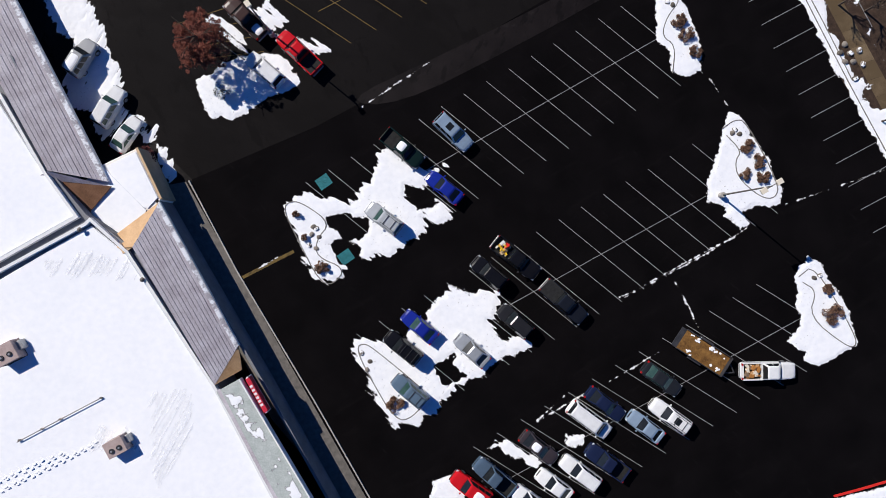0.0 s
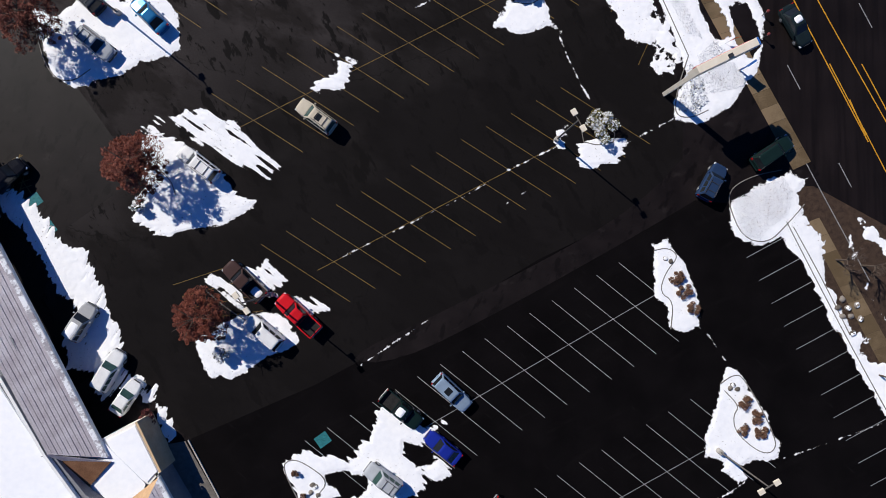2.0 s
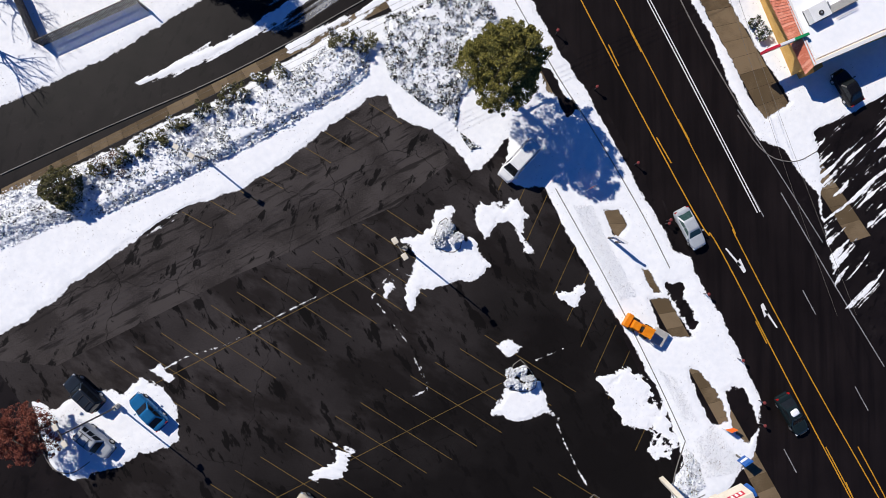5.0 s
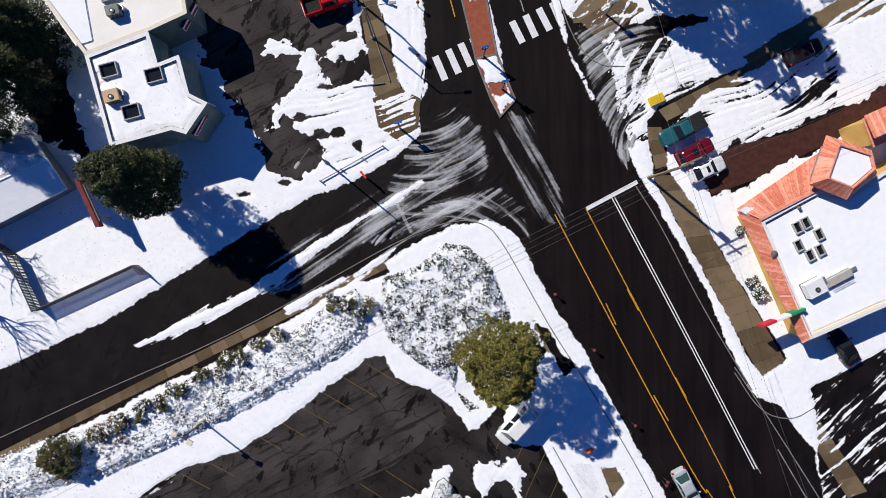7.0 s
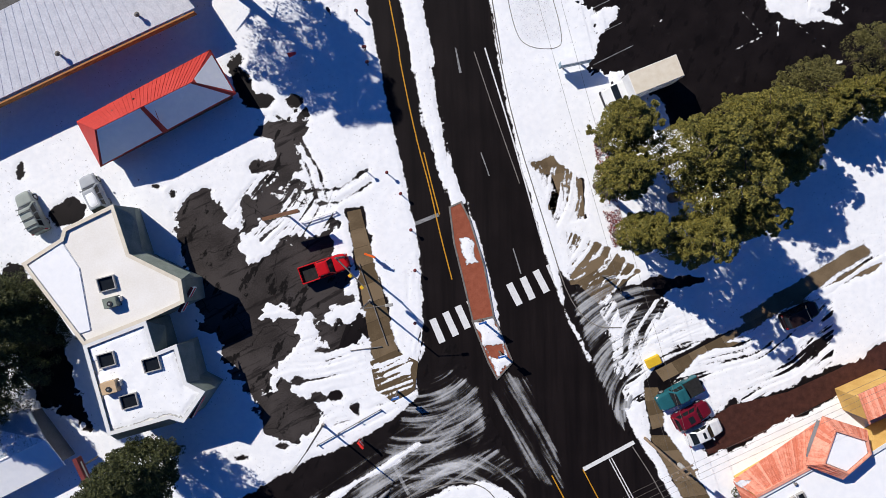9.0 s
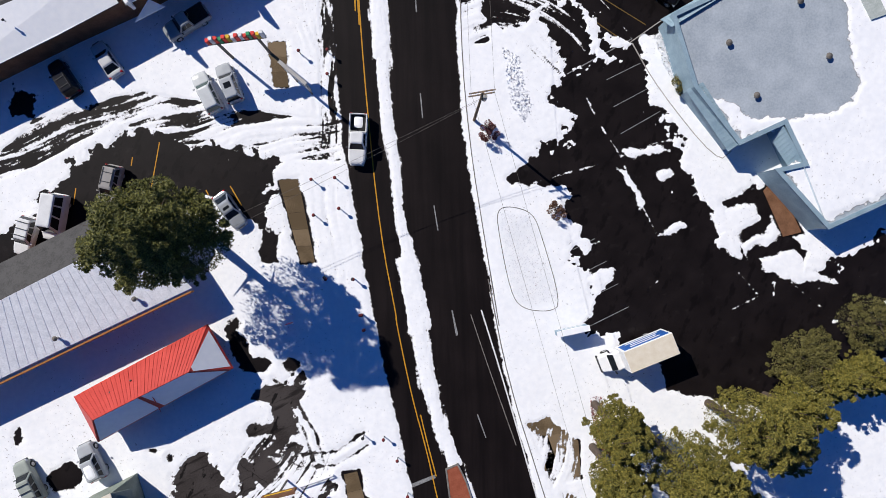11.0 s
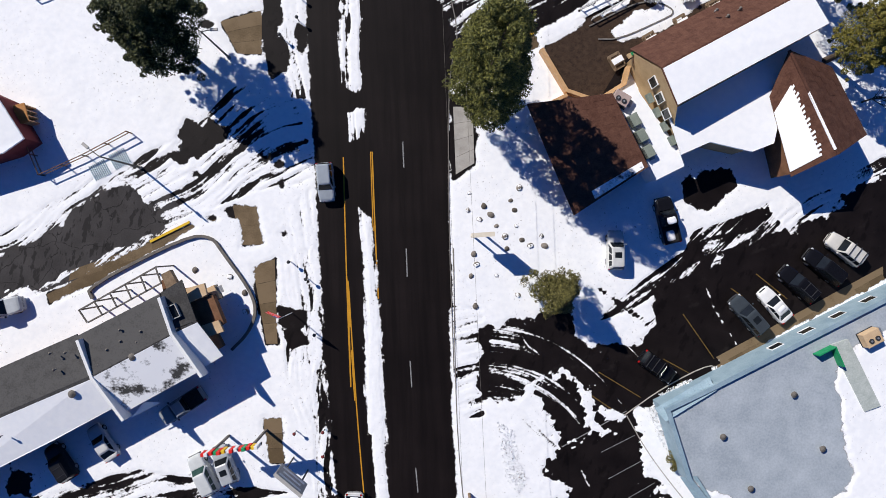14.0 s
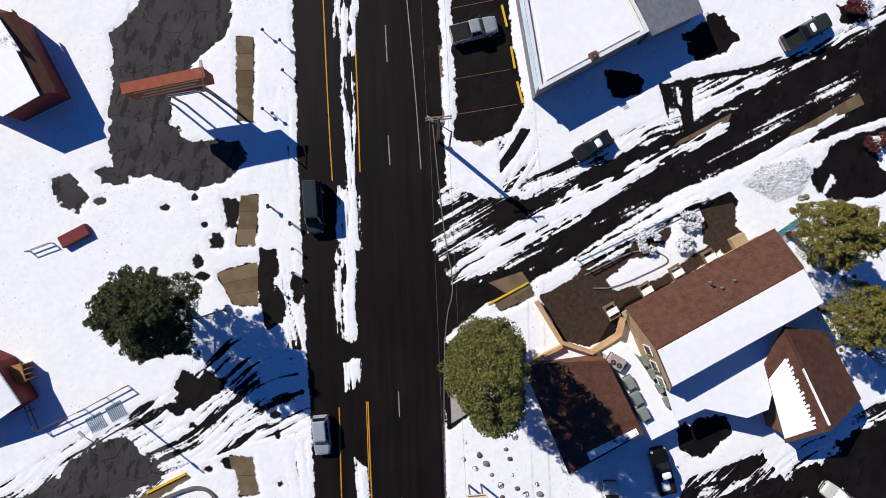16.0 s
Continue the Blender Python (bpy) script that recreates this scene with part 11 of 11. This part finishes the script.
def boulder(x, y, size, cap=True, seed=0):
    ob = new("boulder", ROCK_MESHES[seed % 5])
    ob.matrix_basis = pose(x, y, 0.05, 0, 0, seed * 71) @ Matrix.Diagonal((size, size * 0.85, size * 0.8, 1))
    tagged(ob, "brown boulder with a cap of snow" if cap else "brown landscaping boulder lying in snow", "boulder", "landscaping boulders")
    if cap:
        snow_box(ob, 0, 0.05, 0.24, 0.75, 0.62)


rocks = [(5.59, 200.84), (7.19, 199.44), (6.7, 198.04), (8.53, 197.31), (9.45, 196.21), (11.3, 195.79), (13.45, 196.22), (13.75, 195.18), (6.39, 193.15), (5.78, 191.92), (8.54, 191.93), (6.27, 188.62), (10.87, 189.85), (10.07, 200.06), (10.98, 201.47), (10.5, 199.02), (5.47, 199.01), (7.92, 198.53), (12.22, 195.18), (9.64, 194.86), (10.68, 197.31), (6.09, 194.25)]
for i, p in enumerate(rocks):
    boulder(*p, 0.5 + 0.35 * ((i * 37) % 10) / 10, i % 2 == 0, i)
for i, p in enumerate([(-12.67, 1.87), (-13.16, 1.26), (-12.37, 0.96), (-13.4, 0.05), (-12.68, -0.26), (-12.98, 2.06), (-7.83, -11.55), (-6.92, -12.47), (-7.22, -13.38)] + [(32.76, 12.68), (33.26, 12.19), (32.45, 12.31), (25.28, 26.45), (25.9, 26.15), (41.55, -3.48), (42.18, -3.23)]):
    boulder(*p, 0.62, i % 3 == 0, i + 3)
for i, p in enumerate([(44.84, 22), (45.47, 21.07), (44.34, 21.08), (46.41, 21.38), (45.79, 20.14), (46.86, 19.83), (44.85, 20.14), (45.99, 18.28)] + [(-23.83, 192.59), (-20.11, 191.83), (-18.54, 190.09), (-18.43, 188.09), (-21.14, 186.87)]):
    boulder(*p, 0.75, i % 2 == 1, i + 1)

# raised brick nose of the street's median
med = thing("median", "red brick street median with snow lying on it", "median", kind="structure")
MED = [(2.68, 130.42), (3.78, 130.91), (4.69, 129.08), (6.23, 124.19), (7.27, 118.67), (5.19, 118.18), (4.21, 122.35), (3.16, 126.63)]
part("paving", prism(bmesh.new(), MED, -0.2, 0.12), BRICK_RED, med)
part("kerb_rim", ring(bmesh.new(), inset(MED, -0.18), 0.18, -0.2, 0.15), KERB_GREY, med)
MED2 = [(5.19, 118.06), (7.33, 118.55), (9.3, 113.76), (7.77, 112.04), (6.85, 113.76)]
part("paving", prism(bmesh.new(), MED2, -0.2, 0.1), BRICK_RED, med)
part("kerb_rim", ring(bmesh.new(), inset(MED2, -0.18), 0.18, -0.2, 0.13), KERB_GREY, med)
snow_sheet("snow", "snow lying on the brick median", [[(5.31, 117.94), (7.27, 118.36), (8.38, 115.91), (9.3, 113.76), (7.77, 112.23), (6.91, 113.76)], [(3.59, 127.24), (5, 126.94), (5.61, 124.49), (4.39, 124.19)]], bare=[([(6.42, 115.48), (8.38, 115.72), (8.56, 114.37), (7.03, 114.07)], 0.2)], base=0.12, ragged=0.25)
snow_sheet("snow", "snow banked round the median", [[(4.57, 130.79), (5.43, 128.47), (7.76, 119.9), (8.38, 116.21), (7.15, 118.67), (5.92, 124.19), (4.69, 128.77)]], ragged=0.15)
corner = flat("corner_ramp", [(-6, 113.81), (-3.25, 115.03), (-0.81, 113.79), (-1.12, 110.73), (-3.25, 109.21), (-5.39, 110.75)], 0.06, BRICK_PATH, "tan concrete corner ramp with scraped snow", "sidewalk")
for p in ([(-8.09, 114.99), (-4.75, 115.44)], [(-7.18, 124.41), (-4.15, 115.62)]):
    tagged(part("low_wall", band(p, 0.09, -0.1, 0.16), KERB_GREY, None), "low concrete edge wall in snow", "wall", "", "structure")


def fence(path, high, label, material=None, gap=2.2, rails=2, pickets=0.0):
    t = thing("fence", label, "fence")
    p = [Vector(q) for q in path]
    for a, b in zip(p, p[1:]):
        n = max(1, round((b - a).length / gap))
        for i in range(n + 1):
            q = a.lerp(b, i / n)
            part("post", boxed(q.x, q.y, -0.1, 0.1, 0.1, high + 0.1), material or POLE_GREY, t)
        for i in range(int((b - a).length / pickets) if pickets else 0):
            q = a.lerp(b, (i + 0.5) * pickets / (b - a).length)
            part("picket", boxed(q.x, q.y, 0.05, 0.09, 0.09, high - 0.08), material or POLE_GREY, t)
        for r in range(rails):
            part("rail", band([tuple(a), tuple(b)], 0.06, high * (0.45 + 0.5 * r) - 0.05, high * (0.45 + 0.5 * r) + 0.05), material or POLE_GREY, t)
    return t


fence([(-45.68, 98.26), (-43.9, 97.05), (-41.24, 91.13)], 1.6, "dark timber fence beside the snowy yard", pickets=0.17)
fence([(-41.24, 91.13), (-31.06, 95.84), (-30.16, 94.93)], 1.5, "dark timber fence along the street", pickets=0.17)
fence([(-42.22, 209.0), (-39.6, 202.63), (-35.11, 204.69), (-30.5, 207.19)], 1.2, "dark timber fence round the yard", WALL_BROWN)
fence([(-40.74, 221.54), (-38.36, 222.45)], 0.9, "low timber rail in snow")
fence([(-13.27, 128.76), (-9.63, 129.98)], 0.5, "low white timber rail", TRIM_WHITE)
fence([(-11.58, 104.87), (-4.88, 108.65)], 0.6, "thin dark guard rail at the corner", rails=1)
# striped shadow of a pergola, put in as blue-grey slats
for c, d in (((-33.87, 203.27), 28), ((-31.77, 204.48), 28)):
    t = thing("grate", "blue-grey slats in the shape of a pergola shadow by the drive", "grate", *c, 0.08, d)
    for i in range(9):
        part("slat", boxed(-0.85 + i * 0.21, 0, 0, 0.1, 1.7, 0.06), WALL_BLUE, t)
tagged(part("bench_sled", boxed(*(-35.89, 223.2), 0.05, 3.2, 1.3, 0.6, 28, 0.08), WALL_RED, None), "dark red covered bench box in snow", "bench")
for p, c in zip([(21.45, 215.08), (25.2, 217.31), (28.54, 219.21), (32.09, 220.87)], (WOOD, WOOD, WOOD, WOOD)):
    t = thing("patio_table", "small snow-dusted patio table with benches", "table", *p, 0, 30)
    part("top", boxed(0, 0, 0.7, 1.4, 0.8, 0.06, bevel=0.02), c, t)
    part("snow_cap", boxed(0, 0, 0.762, 1.25, 0.65, 0.05, bevel=0.02), SNOW, t)
    for s in (-1, 1):
        part("bench", boxed(0, s * 0.75, 0.4, 1.4, 0.28, 0.05), c, t)
        part("leg", boxed(s * 0.55, 0, 0, 0.08, 1.6, 0.7), c, t)
# garden and terrace of the house
flat("ramp", [(8.59, 216.22), (12.52, 218.19), (13.23, 216.75), (9.42, 215.1)], 0.014, BRICK_PATH, "tan concrete ramp with a yellow edge", "sidewalk")
kerb([(8.1, 215.8), (12.52, 218.19)], "yellow painted kerb at the ramp", SAFETY_YELLOW, 0.16, 0.2, rounds=0)
kerb([(18.62, 218.97), (23.94, 221.7), (26.44, 221.58), (28.11, 220.54), (26.45, 219.63), (21.86, 217.56), (19.58, 217.56)], "dark kerb round the snowy garden bed", None, 0.14, 0.14, rounds=2)
tagged(part("garden_wall", band([(13.27, 216.21), (15.97, 211.78), (19.17, 210.69), (22.21, 212.59), (22.62, 214.41)], 0.42, -0.2, 0.95), ROOF_RUST, None), "low tan wall with a flat coping round the patio", "wall", "", "structure")
tagged(part("garden_wall", band([(12.94, 209.8), (16.05, 211.36)], 0.35, -0.2, 0.8), ROOF_RUST, None), "low tan wall with a flat coping round the patio", "wall", "", "structure")
fence([(17.7, 220.71), (22.69, 223.11), (31.86, 227.51)], 0.9, "pale timber fence with snow along the garden", TRIM_WHITE, 1.35, 2)
fence([(18.87, 219.63), (23.11, 221.99)], 0.9, "pale timber fence with snow along the garden", TRIM_WHITE, 1.35, 2)
fence([(39.34, 223.36), (42.02, 225.19)], 1.3, "teal slatted fence behind the house", TEAL_PAINT, 1.2, 2, 0.25)
part("eave_board", band([(22.0, 214.91), (36.58, 222.68)], 0.5, 2.1, 2.3), STUCCO_TAN, house)
for a, b in zip([(22.32, 215.13), (25.44, 216.91), (30.24, 219.49), (32.44, 220.6), (34.85, 222.0)], [(23.84, 215.96), (27.12, 217.78), (31.92, 220.29), (33.44, 221.2), (36.33, 222.67)]):
    part("awning", band([a, b], 0.34, 2.31, 2.5), GREEN_SIGN, house)
tagged(part("step", boxed(35.22, 222.70, -0.1, 1.6, 1.2, 0.9, 28, 0.03), STUCCO_TAN, None), "tan concrete steps beside the house", "steps")
